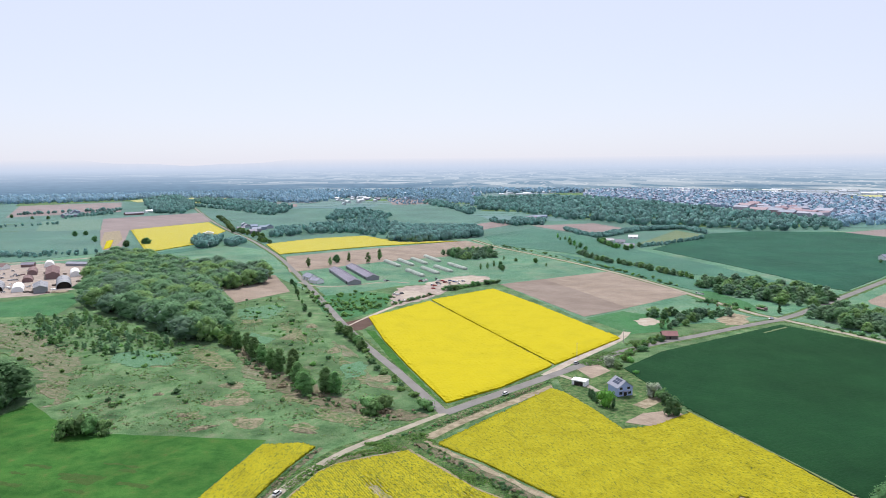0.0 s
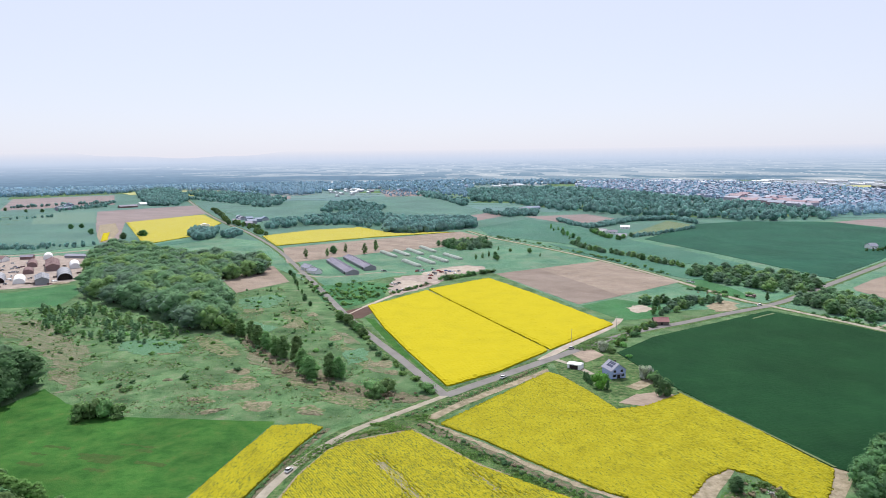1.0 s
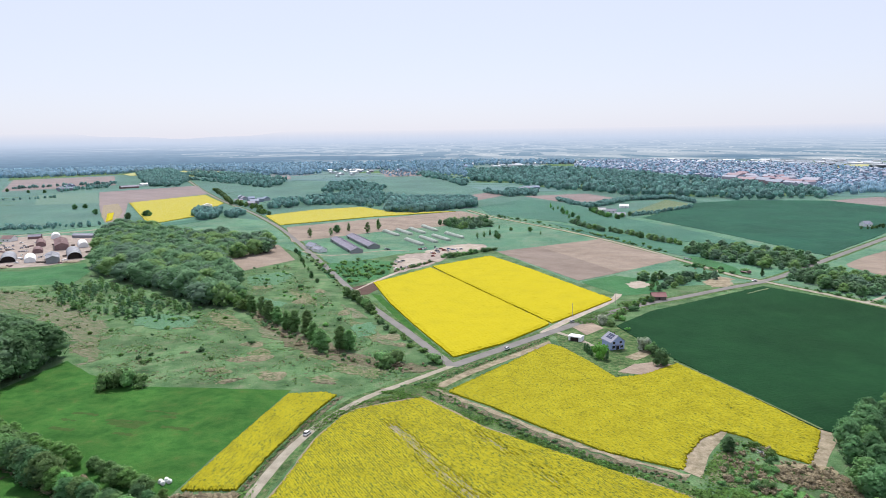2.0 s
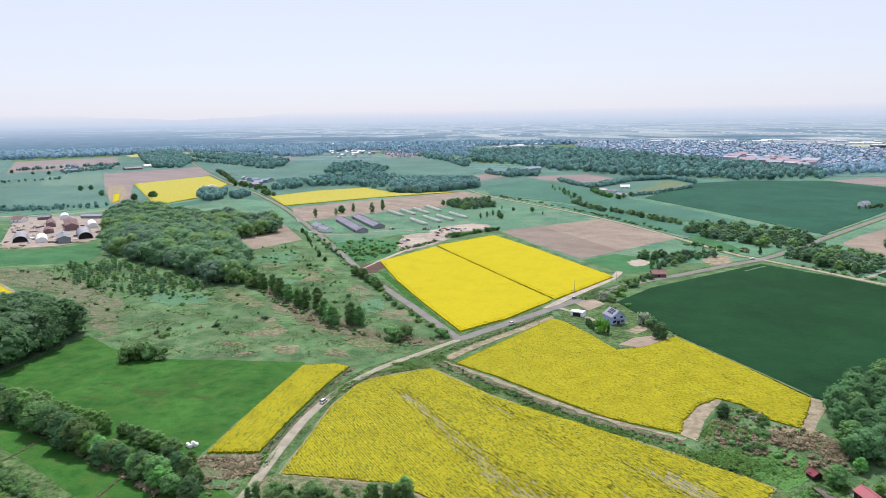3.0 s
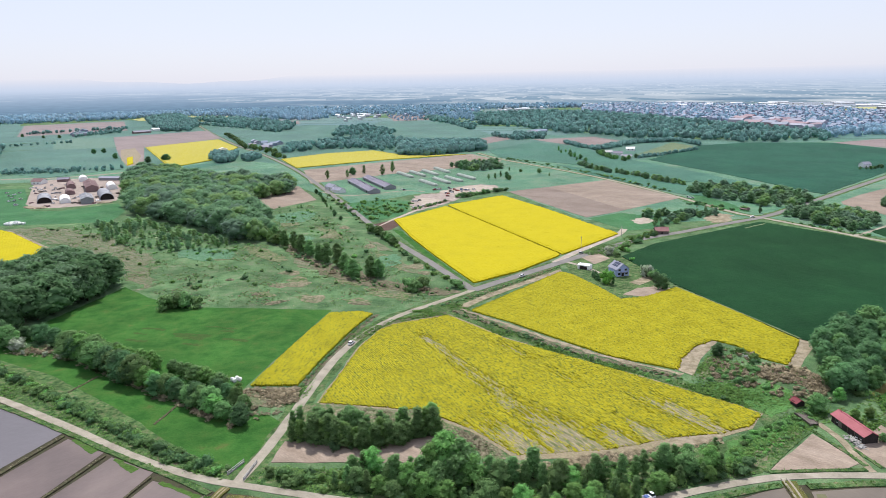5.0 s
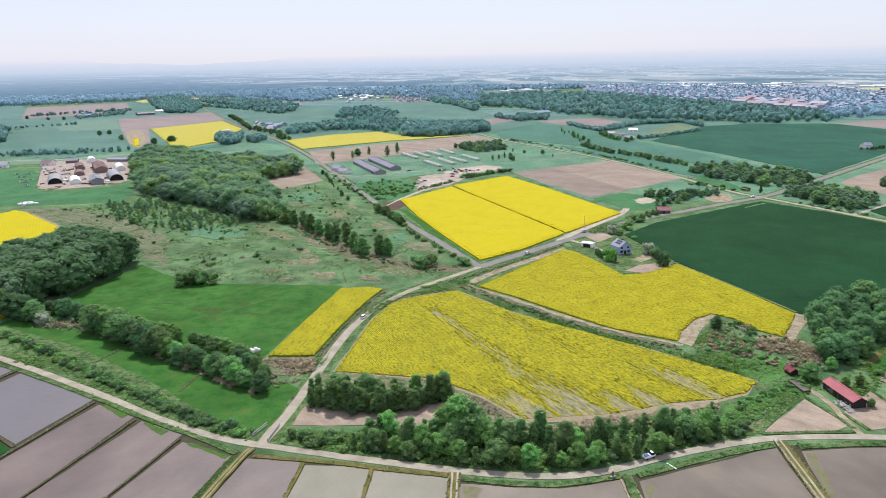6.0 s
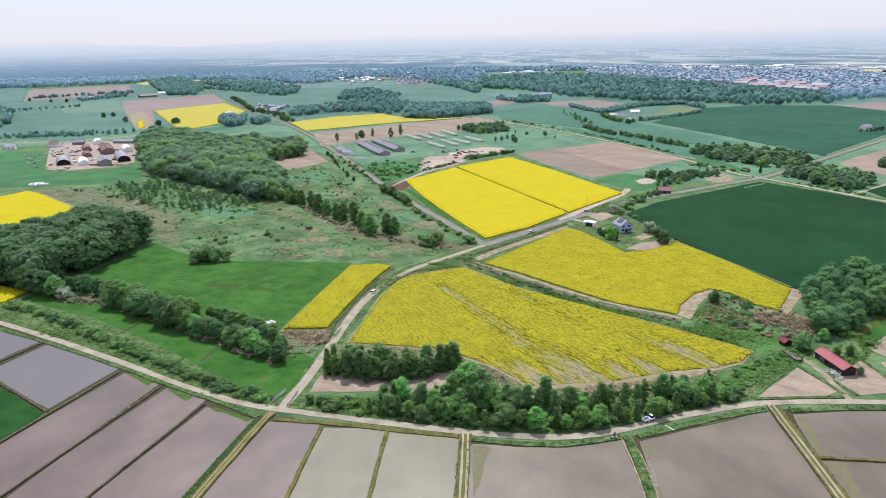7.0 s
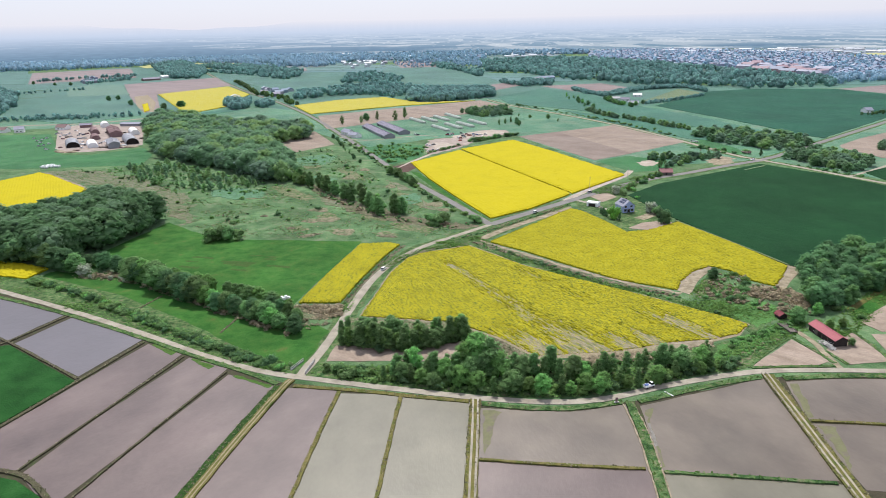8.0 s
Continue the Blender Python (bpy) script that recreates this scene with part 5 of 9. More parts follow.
slab("verge", [(-272.5, 236), (-243.5, 226.5), (-222, 217), (-175, 185.5), (-138.5, 159), (-107, 136), (-80.5, 122), (-77, 118), (-94, 124), (-118, 138), (-146.5, 157), (-192, 185), (-232.5, 208), (-264.5, 224.5)], 0.09, M["verge"], "rank verge along the gravel road", "verge")

for pts in ([(31, 84.5), (31.5, 84.5), (31, 78), (30.5, 73), (29.5, 72.5), (30, 78)],):
    slab("dried_foam", pts, 0.13, M["foam"], "pale dried foam on the paddy's edge", "foam", jitter=0.25, step=1.0)

slab("brush_bed", [(-96.5, 176), (-89, 180.5), (-71.5, 178.5), (-70, 168), (-79, 164.5), (-92.5, 167.5)], 0.11, M["reed_brown"], "bed of brown brushwood below the rape field", "brush", jitter=1.0, step=2)

# ditches across the meadow strip, algae on the paddies
dyke([(-157, 180), (-152.5, 194.5)], 0.9, M["dark_bank"], "narrow grassy ditch bank across the meadow", 0.18)
dyke([(-114.5, 153.5), (-111.5, 169.5)], 0.9, M["dark_bank"], "narrow grassy ditch bank across the meadow", 0.18)
for pts in ([(-16.5, 93.5), (-11, 92), (-14, 85), (-15.5, 75.5), (-17.5, 70.5)], [(32, 91.5), (35, 93), (31.5, 84), (30.5, 73), (29.5, 63.5), (28.5, 63)], [(78.5, 81.5), (83.5, 80.5), (80, 68.5), (76, 58.5), (77.5, 65.5)], [(82.5, 106), (85, 106), (80, 86), (78, 85.5)]):
    slab("algae_patch", pts, 0.08, M["algae"], "pale green algae on the paddy's edge", "algae", jitter=0.5, step=2)

for pts in ([(-99.5, 118), (-98.5, 119), (-84.5, 111), (-85.5, 109.5)], [(-137, 143.5), (-136.5, 145), (-125.5, 137.5), (-126.5, 135)], [(-118, 131), (-118, 132.5), (-108, 126), (-109.5, 123.5)]):
    slab("water_weed", pts, 0.1, M["weed_green"], "bright green weed along the paddy's edge", "weed", jitter=0.4, step=1.5)
slab("verge", [(134, 162.5), (161, 184.5), (194, 208), (182.5, 190), (152, 169), (131.5, 154)], 0.09, M["grass"], "bright green grass bank behind the barn", "verge")
slab("verge", [(134, 166), (165, 190.5), (200.5, 217), (194, 208), (161, 184.5), (134, 162.5)], 0.1, M["dry_verge"], "brownish grass bank behind the barn", "verge")

slab("reed_bed", [(-369.5, 490), (-344.5, 497), (-307, 483.5), (-262.5, 448), (-235.5, 417.5), (-207.5, 386), (-179.5, 321), (-183.5, 313.5), (-204, 336.5), (-219.5, 370.5), (-260.5, 412), (-305.5, 437.5), (-339, 459.5)], 0.09, M["reed_brown"], "wide grey-brown reed bed beside rape", "reed", jitter=5, step=4)
ribbon("track", [(-361.5, 484.5), (-328.5, 454), (-293, 418.5)], 3.5, 0.12, M["sand"], "brown bare edge of the rape field", "track", jitter=0.6)
slab("rough_paddock", [(-110.5, 580.5), (-74.5, 607), (-44.5, 596), (-46, 530), (-70.5, 494.5), (-92, 521)], 0.07, M["lush"], "green overgrown paddock by the lane", "meadow")
for pts in ([(-196, 406.5), (-182.5, 414.5), (-158.5, 403), (-153.5, 381.5), (-173, 376.5), (-191.5, 390)], [(-160.5, 534), (-138, 552), (-123.5, 541.5), (-128, 500.5), (-148.5, 497.5)], [(-57, 380), (-45.5, 384.5), (-41.5, 361), (-52, 351)], [(-129, 457), (-108, 438), (-113, 426), (-127.5, 439.5)]):
    slab("herb_patch", pts, 0.1, M["herb_blue"], "patch of bluish green herbs in the meadow", "herbs", jitter=2.0, step=3)
for pts in ([(-114, 378), (-94, 365), (-83.5, 353.5), (-94, 348), (-107, 360)], [(-57.5, 321.5), (-45.5, 316.5), (-35.5, 301.5), (-41.5, 295), (-53.5, 308)], [(-44.5, 367.5), (-33.5, 349.5), (-27.5, 334), (-37, 339)], [(-72, 434.5), (-57, 413), (-49, 392), (-59, 398)]):
    slab("reed_patch", pts, 0.12, M["reed_brown"], "patch of grey-brown reed in the meadow", "reed", jitter=1.8, step=2.5)
rg = random.Random(68)
for _ in range(11):
    px, py, pl = rg.uniform(-158, -108), rg.uniform(222, 250), rg.uniform(3, 9)
    ribbon("grass_streak", [(px - pl, py + pl * 0.25), (px, py + rg.uniform(-1, 1)), (px + pl, py - pl * 0.3)], rg.uniform(1.2, 2.8), 0.068, M["grass_dry"], "dark olive streak of rank grass in mown meadow", "grass", jitter=0.6, step=1.5, seed=int(px * -10))

# patches of dry reed and bare straw in the rough meadow
for pts in ([(-107, 329), (-99.5, 337), (-92, 322.5), (-99, 312.5)], [(-96.5, 295), (-89, 299.5), (-80.5, 291.5), (-86.5, 283)], [(-69.5, 288.5), (-58.5, 290), (-53, 283), (-62, 278)], [(-61.5, 394.5), (-44.5, 372.5), (-33, 346.5), (-42, 344), (-55.5, 370)], [(-59.5, 308.5), (-42.5, 306), (-31, 294), (-35.5, 284), (-54, 294.5)], [(-114, 479), (-98, 465.5), (-85.5, 431.5), (-98.5, 437)], [(-121.5, 304), (-111.5, 304.5), (-105.5, 297), (-114.5, 294)], [(-151.5, 503), (-138, 512), (-130, 490.5), (-140, 481.5)], [(-174.5, 392), (-161, 396), (-151.5, 381.5), (-162, 375.5)], [(-156, 418), (-137, 407), (-115, 375), (-121.5, 369), (-141.5, 389)], [(-80, 341), (-60.5, 317.5), (-63, 310), (-78.5, 324)]):
    slab("reed_patch", pts, 0.07, M["straw_mix"], "patch of dry straw-coloured reed in the meadow", "reed", jitter=1.6, step=2.5)

# ---- distance ----
def backdrop():
    """Glowing wall far behind everything: hazy plain and hills painted on, fading into sky."""
    m = bpy.data.materials.new("hazy_distance")
    m.use_nodes = True
    n, link = m.node_tree.nodes, m.node_tree.links.new

    def put(kind, *ins, **sets):
        nd = n.new("ShaderNode" + kind)
        for k, v in sets.items():
            if k == "op":
                nd.operation = v
        for i, v in enumerate(ins):
            if v is None:
                continue
            if isinstance(v, bpy.types.NodeSocket):
                link(v, nd.inputs[i])
            else:
                nd.inputs[i].default_value = v
        return nd

    def span(v, a, b, c, d):
        return put("MapRange", v, a, b, c, d).outputs[0]

    def blend(f, a, b):
        nd = n.new("ShaderNodeMix")
        nd.data_type = "RGBA"
        link(f, nd.inputs[0])
        for i, v in ((6, a), (7, b)):
            if isinstance(v, tuple):
                nd.inputs[i].default_value = (*v, 1)
            else:
                link(v, nd.inputs[i])
        return nd.outputs[2]

    def times(a, b):
        return put("Math", a, b, op="MULTIPLY").outputs[0]

    def texture(kind, vec, scale, detail=3):
        nd = n.new("ShaderNodeTex" + kind)
        link(vec, nd.inputs["Vector"])
        nd.inputs["Scale"].default_value = scale
        if kind == "Noise":
            nd.inputs["Detail"].default_value = detail
        return nd
    sep = n.new("ShaderNodeSeparateXYZ")
    link(n.new("ShaderNodeTexCoord").outputs["Object"], sep.inputs[0])
    x, y, z = sep.outputs
    # plain's pattern foreshortened for the camera, to its horizon 110 m up this wall
    far = put("Math", 110.0, span(z, 0, 104, 110, 6), op="DIVIDE").outputs[0]
    vec = put("CombineXYZ", times(x, far), times(y, far)).outputs[0]
    side = put("Math", span(x, -2300, 600, 0.12, 0.62), span(z, 0, 75, -0.12, 0.14), op="ADD").outputs[0]
    wooded = span(put("Math", texture("Noise", vec, 1 / 1100, 4).outputs[0], side, op="SUBTRACT").outputs[0], 0.0, 0.10, 0.0, 1.0)
    rows = put("VectorMath", vec, (1.0, 0.28, 1.0), op="MULTIPLY").outputs[0]
    plot = texture("Voronoi", rows, 1 / 160)
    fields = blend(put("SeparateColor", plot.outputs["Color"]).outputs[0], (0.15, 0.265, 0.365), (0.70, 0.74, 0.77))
    speck = texture("Voronoi", put("CombineXYZ", times(x, 0.035), times(z, 0.34)).outputs[0], 1.0)
    chosen = span(put("SeparateColor", speck.outputs["Color"]).outputs[1], 0.52, 0.56, 0.0, 1.0)
    roofs = times(span(speck.outputs["Distance"], 0.22, 0.34, 1.0, 0.0), chosen)
    some = span(texture("Noise", vec, 1 / 1500, 2).outputs[0], 0.40, 0.5, 0.0, 1.0)
    land = blend(times(roofs, some), fields, (0.95, 0.95, 0.93))
    grain = span(texture("Noise", put("CombineXYZ", times(x, 0.022), times(z, 0.2)).outputs[0], 1.0, 7).outputs[0], 0.36, 0.66, 0.0, 1.0)
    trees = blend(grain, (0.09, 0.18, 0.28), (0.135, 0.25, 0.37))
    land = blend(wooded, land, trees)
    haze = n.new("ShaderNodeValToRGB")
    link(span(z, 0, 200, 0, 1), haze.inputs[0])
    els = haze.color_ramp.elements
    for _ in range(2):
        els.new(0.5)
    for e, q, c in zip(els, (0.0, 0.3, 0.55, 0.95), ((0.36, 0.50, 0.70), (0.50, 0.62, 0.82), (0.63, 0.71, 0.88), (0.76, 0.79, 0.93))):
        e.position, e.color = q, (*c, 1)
    # haze painted into the glow, thicker towards the horizon
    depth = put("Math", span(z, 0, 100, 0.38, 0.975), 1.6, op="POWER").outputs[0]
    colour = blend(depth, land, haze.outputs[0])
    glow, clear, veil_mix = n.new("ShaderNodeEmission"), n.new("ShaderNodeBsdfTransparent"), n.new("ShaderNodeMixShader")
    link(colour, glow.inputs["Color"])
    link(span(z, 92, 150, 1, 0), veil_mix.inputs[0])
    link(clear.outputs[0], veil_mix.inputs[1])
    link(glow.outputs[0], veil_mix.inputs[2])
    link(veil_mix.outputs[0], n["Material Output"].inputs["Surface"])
    n.remove(n["Principled BSDF"])
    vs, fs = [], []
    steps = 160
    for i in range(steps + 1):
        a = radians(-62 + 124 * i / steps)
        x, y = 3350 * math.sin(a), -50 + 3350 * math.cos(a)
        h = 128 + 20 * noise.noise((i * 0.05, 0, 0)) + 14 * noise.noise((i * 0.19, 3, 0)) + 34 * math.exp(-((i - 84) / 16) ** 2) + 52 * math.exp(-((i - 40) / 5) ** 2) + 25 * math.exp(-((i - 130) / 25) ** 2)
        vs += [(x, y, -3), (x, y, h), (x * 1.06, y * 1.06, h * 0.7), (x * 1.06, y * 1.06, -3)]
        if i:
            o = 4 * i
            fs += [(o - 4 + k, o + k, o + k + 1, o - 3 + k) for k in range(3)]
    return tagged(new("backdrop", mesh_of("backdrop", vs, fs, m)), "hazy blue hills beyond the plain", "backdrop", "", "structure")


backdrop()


def coloured(name, cols, rough=0.7, sheen=0.6, grain=0.2):
    """A material that gives each separate piece one of the colours."""
    m = material(name, [(0.5, 0.5, 0.5), (0.6, 0.6, 0.6)], big=40, small=6, grain=grain, bump=0, rough=rough, sheen=sheen)
    n, link = m.node_tree.nodes, m.node_tree.links.new
    geo, ramp = n.new("ShaderNodeNewGeometry"), n.new("ShaderNodeValToRGB")
    ramp.color_ramp.interpolation = "CONSTANT"
    els = ramp.color_ramp.elements
    while len(els) < len(cols):
        els.new(0.5)
    for i, (e, c) in enumerate(zip(els, cols)):
        e.position, e.color = i / len(cols), (*c, 1)
    link(geo.outputs["Random Per Island"], ramp.inputs[0])
    hsv = [x for x in n if x.bl_idname == "ShaderNodeHueSaturation"][0]
    link(ramp.outputs[0], hsv.inputs["Color"])
    return m


# plain and town: haze painted in as bluish colours of low contrast
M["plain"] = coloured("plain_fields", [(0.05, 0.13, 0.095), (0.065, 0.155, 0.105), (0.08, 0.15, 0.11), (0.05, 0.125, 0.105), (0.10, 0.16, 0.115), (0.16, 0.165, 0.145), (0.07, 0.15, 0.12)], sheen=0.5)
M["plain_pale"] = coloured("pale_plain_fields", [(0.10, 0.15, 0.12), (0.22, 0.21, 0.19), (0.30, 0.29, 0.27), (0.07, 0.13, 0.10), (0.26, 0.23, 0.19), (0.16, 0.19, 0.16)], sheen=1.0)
M["town"] = coloured("haze_blued_town", [(0.26, 0.30, 0.38), (0.23, 0.275, 0.36), (0.29, 0.325, 0.40), (0.23, 0.27, 0.35), (0.29, 0.28, 0.33), (0.22, 0.275, 0.38), (0.37, 0.40, 0.46), (0.25, 0.295, 0.37)], grain=0.05)
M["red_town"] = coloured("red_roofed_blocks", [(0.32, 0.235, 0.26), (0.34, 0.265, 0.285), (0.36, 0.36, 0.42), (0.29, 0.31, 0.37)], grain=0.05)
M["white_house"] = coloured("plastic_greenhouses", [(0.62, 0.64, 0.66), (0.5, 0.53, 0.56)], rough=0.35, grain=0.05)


def plain_fields(pts, cell, seed, share, label, mat="plain"):
    """A patchwork of far fields, each a thin raised plot."""
    rng = random.Random(seed)
    vs, fs = [], []
    c, s = math.cos(radians(-22)), math.sin(radians(-22))
    uv = [(x * c + y * s, -x * s + y * c) for x, y in pts]
    u0, u1 = min(p[0] for p in uv), max(p[0] for p in uv)
    v0, v1 = min(p[1] for p in uv), max(p[1] for p in uv)
    v = v0
    while v < v1:
        dv = cell * rng.uniform(0.5, 1.1)
        u = u0
        while u < u1:
            du = cell * rng.uniform(0.8, 2.6)
            if rng.random() < share:
                cs = [(a * c - b * s, a * s + b * c) for a, b in ((u + 3, v + 3), (u + du - 3, v + 3), (u + du - 3, v + dv - 3), (u + 3, v + dv - 3))]
                mid = (sum(p[0] for p in cs) / 4, sum(p[1] for p in cs) / 4)
                if inside(np.array([mid[0]]), np.array([mid[1]]), pts)[0]:
                    o = len(vs)
                    vs += [(x, y, 0.2) for x, y in cs] + [(x, y, -0.05) for x, y in cs]
                    fs += [(o, o + 1, o + 2, o + 3)] + [(o + k, o + k + 4, o + (k + 1) % 4 + 4, o + (k + 1) % 4) for k in range(4)]
            u += du
        v += dv
    return tagged(new("far_fields", mesh_of("far_fields", vs, fs, M[mat])), label, "fields", "", "stuff")


def houses(name, places, size, mat, label, seed, tall=(3, 6), slim=1.0):
    """Far houses: walls and a pitched roof each."""
    rng = random.Random(seed)
    vs, fs = [], []
    for x, y in places:
        w, l, h = size * rng.uniform(0.7, 1.2), size * slim * rng.uniform(0.9, 1.5), rng.uniform(*tall)
        a = radians(rng.choice((25, 115)) + rng.uniform(-6, 6))
        r = h + w * 0.28
        c, s = math.cos(a), math.sin(a)

        def at(u, v, z):
            return (x + u * c - v * s, y + u * s + v * c, z)
        o = len(vs)
        vs += [at(u, v, z) for z in (-0.1, h) for u, v in ((-l / 2, -w / 2), (l / 2, -w / 2), (l / 2, w / 2), (-l / 2, w / 2))]
        fs += [(o + k, o + (k + 1) % 4, o + (k + 1) % 4 + 4, o + k + 4) for k in range(4)]
        o = len(vs)
        e = 0.4
        vs += [at(-l / 2 - e, -w / 2 - e, h), at(l / 2 + e, -w / 2 - e, h), at(l / 2 + e, w / 2 + e, h), at(-l / 2 - e, w / 2 + e, h), at(-l / 2 - e, 0, r), at(l / 2 + e, 0, r)]
        fs += [(o, o + 1, o + 5, o + 4), (o + 2, o + 3, o + 4, o + 5), (o + 1, o + 2, o + 5), (o + 3, o, o + 4)]
    return tagged(new(name, mesh_of(name, vs, fs, mat)), label, "houses", "", "stuff")


R = random.Random(77)
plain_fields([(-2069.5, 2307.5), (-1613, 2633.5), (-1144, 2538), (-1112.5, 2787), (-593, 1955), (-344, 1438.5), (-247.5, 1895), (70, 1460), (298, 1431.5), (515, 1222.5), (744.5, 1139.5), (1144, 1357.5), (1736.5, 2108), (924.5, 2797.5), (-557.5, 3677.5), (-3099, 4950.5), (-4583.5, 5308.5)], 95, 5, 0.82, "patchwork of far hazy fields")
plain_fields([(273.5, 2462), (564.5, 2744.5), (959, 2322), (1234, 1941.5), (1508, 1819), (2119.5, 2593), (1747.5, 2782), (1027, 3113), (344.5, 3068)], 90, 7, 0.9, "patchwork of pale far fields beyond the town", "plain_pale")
TOWN = [(479, 2367), (613.5, 2982), (837.5, 3154.5), (1081, 2917), (1243.5, 2608), (1309.5, 2340), (1307.5, 2062), (1322.5, 1769), (951.5, 1248.5), (848, 1309), (769, 1365), (762, 1518.5), (703.5, 1724.5), (621, 2136.5)]
# street ground kept bluish grey, haze included in the colour
M["town_ground"] = material("haze_blued_town_ground", [(0.17, 0.235, 0.26), (0.22, 0.275, 0.31), (0.28, 0.32, 0.36)], big=45, small=7, grain=0.3, bump=0, sheen=0.8)
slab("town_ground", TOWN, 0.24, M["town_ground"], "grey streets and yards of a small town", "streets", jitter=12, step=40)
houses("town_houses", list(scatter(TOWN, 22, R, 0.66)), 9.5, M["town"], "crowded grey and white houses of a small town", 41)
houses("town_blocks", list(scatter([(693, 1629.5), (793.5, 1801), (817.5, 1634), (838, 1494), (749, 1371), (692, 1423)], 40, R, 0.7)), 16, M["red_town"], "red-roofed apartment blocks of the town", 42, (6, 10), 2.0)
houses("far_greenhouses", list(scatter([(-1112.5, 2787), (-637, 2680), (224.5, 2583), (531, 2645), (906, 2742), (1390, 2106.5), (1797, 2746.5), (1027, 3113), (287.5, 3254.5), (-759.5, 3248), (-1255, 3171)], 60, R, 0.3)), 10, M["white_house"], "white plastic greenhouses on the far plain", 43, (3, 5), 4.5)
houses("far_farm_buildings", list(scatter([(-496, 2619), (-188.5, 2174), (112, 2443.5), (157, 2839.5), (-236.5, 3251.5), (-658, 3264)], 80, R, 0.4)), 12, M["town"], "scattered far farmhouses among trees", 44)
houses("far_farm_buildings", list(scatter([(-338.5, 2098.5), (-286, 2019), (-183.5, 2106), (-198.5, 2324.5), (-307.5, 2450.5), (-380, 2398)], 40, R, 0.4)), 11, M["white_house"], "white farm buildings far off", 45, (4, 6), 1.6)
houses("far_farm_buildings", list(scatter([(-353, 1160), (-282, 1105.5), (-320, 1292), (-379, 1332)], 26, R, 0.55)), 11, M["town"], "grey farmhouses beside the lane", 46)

houses("far_farm_buildings", list(scatter([(-844.5, 1531.5), (-824, 1576), (-918, 1771), (-942.5, 1737)], 16, R, 0.5)), 10, M["town"], "small far farm beside a ploughed field", 47)
houses("far_farm_buildings", list(scatter([(169, 1353.5), (200, 1360.5), (214.5, 1454.5), (181.5, 1446.5)], 18, R, 0.7)), 12, M["town"], "dark far farm buildings beside a grove", 48, (3, 5), 2.0)
houses("far_farm_buildings", [(-1419, 2380), (-1052.5, 2626.5), (-1021, 2657.5)], 12, M["white_house"], "white far farm buildings", 49, (4, 6), 1.5)
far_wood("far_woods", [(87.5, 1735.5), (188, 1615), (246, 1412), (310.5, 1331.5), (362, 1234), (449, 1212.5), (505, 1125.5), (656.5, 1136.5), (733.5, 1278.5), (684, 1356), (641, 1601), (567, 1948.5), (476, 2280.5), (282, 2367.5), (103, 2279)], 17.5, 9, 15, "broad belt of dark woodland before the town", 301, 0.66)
far_wood("far_woods", [(680.5, 1180.5), (793, 1219), (951.5, 1248.5), (1072.5, 1418), (901.5, 1396.5), (729, 1310.5)], 17, 9, 14, "woodland belt beside the town", 302, 0.6, mat=M["wood_haze"])
far_wood("far_woods", [(-1072, 2678), (-419.5, 2681.5), (239, 2738.5), (541.5, 2697), (614, 3056), (280.5, 3180), (-488, 3175.5), (-1203.5, 3032)], 24, 10, 16, "broken belts of far woodland across the plain", 329, 0.5, mat=M["wood_haze"])
far_wood("far_woods", [(-1668, 2028.5), (-1457, 2233.5), (-1343, 2226.5), (-1111, 2411.5), (-1014, 2699.5), (-1073, 2868.5), (-1280, 2809), (-1723.5, 2674.5), (-2009.5, 2477.5)], 22, 12, 18, "wide far forest on the plain", 303, 0.9, mat=M["wood_haze"])
far_wood("far_woods", [(-961.5, 2548), (-730.5, 2540), (-494.5, 2187), (-412, 2125), (-317, 2542), (-564.5, 3022.5), (-830.5, 2918.5), (-1052.5, 2810)], 22, 10, 16, "far woodland", 304, 0.7, mat=M["wood_haze"])
far_wood("far_woods", [(-464, 2432), (-187, 2442), (97, 1885.5), (149.5, 2727), (-223.5, 3037.5), (-543, 2895.5)], 24, 9, 14, "scattered far woodland", 305, 0.5, mat=M["wood_haze"])
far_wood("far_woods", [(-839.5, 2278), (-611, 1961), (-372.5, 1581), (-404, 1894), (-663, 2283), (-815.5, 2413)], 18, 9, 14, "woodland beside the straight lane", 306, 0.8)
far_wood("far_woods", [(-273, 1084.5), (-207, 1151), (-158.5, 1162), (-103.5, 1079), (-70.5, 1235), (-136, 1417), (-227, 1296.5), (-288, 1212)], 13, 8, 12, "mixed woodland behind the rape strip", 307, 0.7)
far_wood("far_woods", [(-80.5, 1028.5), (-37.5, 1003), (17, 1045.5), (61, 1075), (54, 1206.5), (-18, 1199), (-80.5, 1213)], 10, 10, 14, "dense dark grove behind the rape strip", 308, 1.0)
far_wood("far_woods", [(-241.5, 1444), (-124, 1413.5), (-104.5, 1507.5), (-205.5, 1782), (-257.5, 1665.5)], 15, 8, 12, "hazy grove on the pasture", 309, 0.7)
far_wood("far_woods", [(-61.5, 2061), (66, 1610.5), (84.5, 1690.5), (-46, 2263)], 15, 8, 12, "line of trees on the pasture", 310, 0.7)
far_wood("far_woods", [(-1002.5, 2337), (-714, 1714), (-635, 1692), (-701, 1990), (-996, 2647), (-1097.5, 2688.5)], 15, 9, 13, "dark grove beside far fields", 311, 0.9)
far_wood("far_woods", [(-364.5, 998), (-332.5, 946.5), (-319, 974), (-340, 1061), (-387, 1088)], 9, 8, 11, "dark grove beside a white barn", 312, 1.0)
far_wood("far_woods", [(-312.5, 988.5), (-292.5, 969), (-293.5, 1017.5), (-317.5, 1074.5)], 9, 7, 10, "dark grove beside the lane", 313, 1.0)
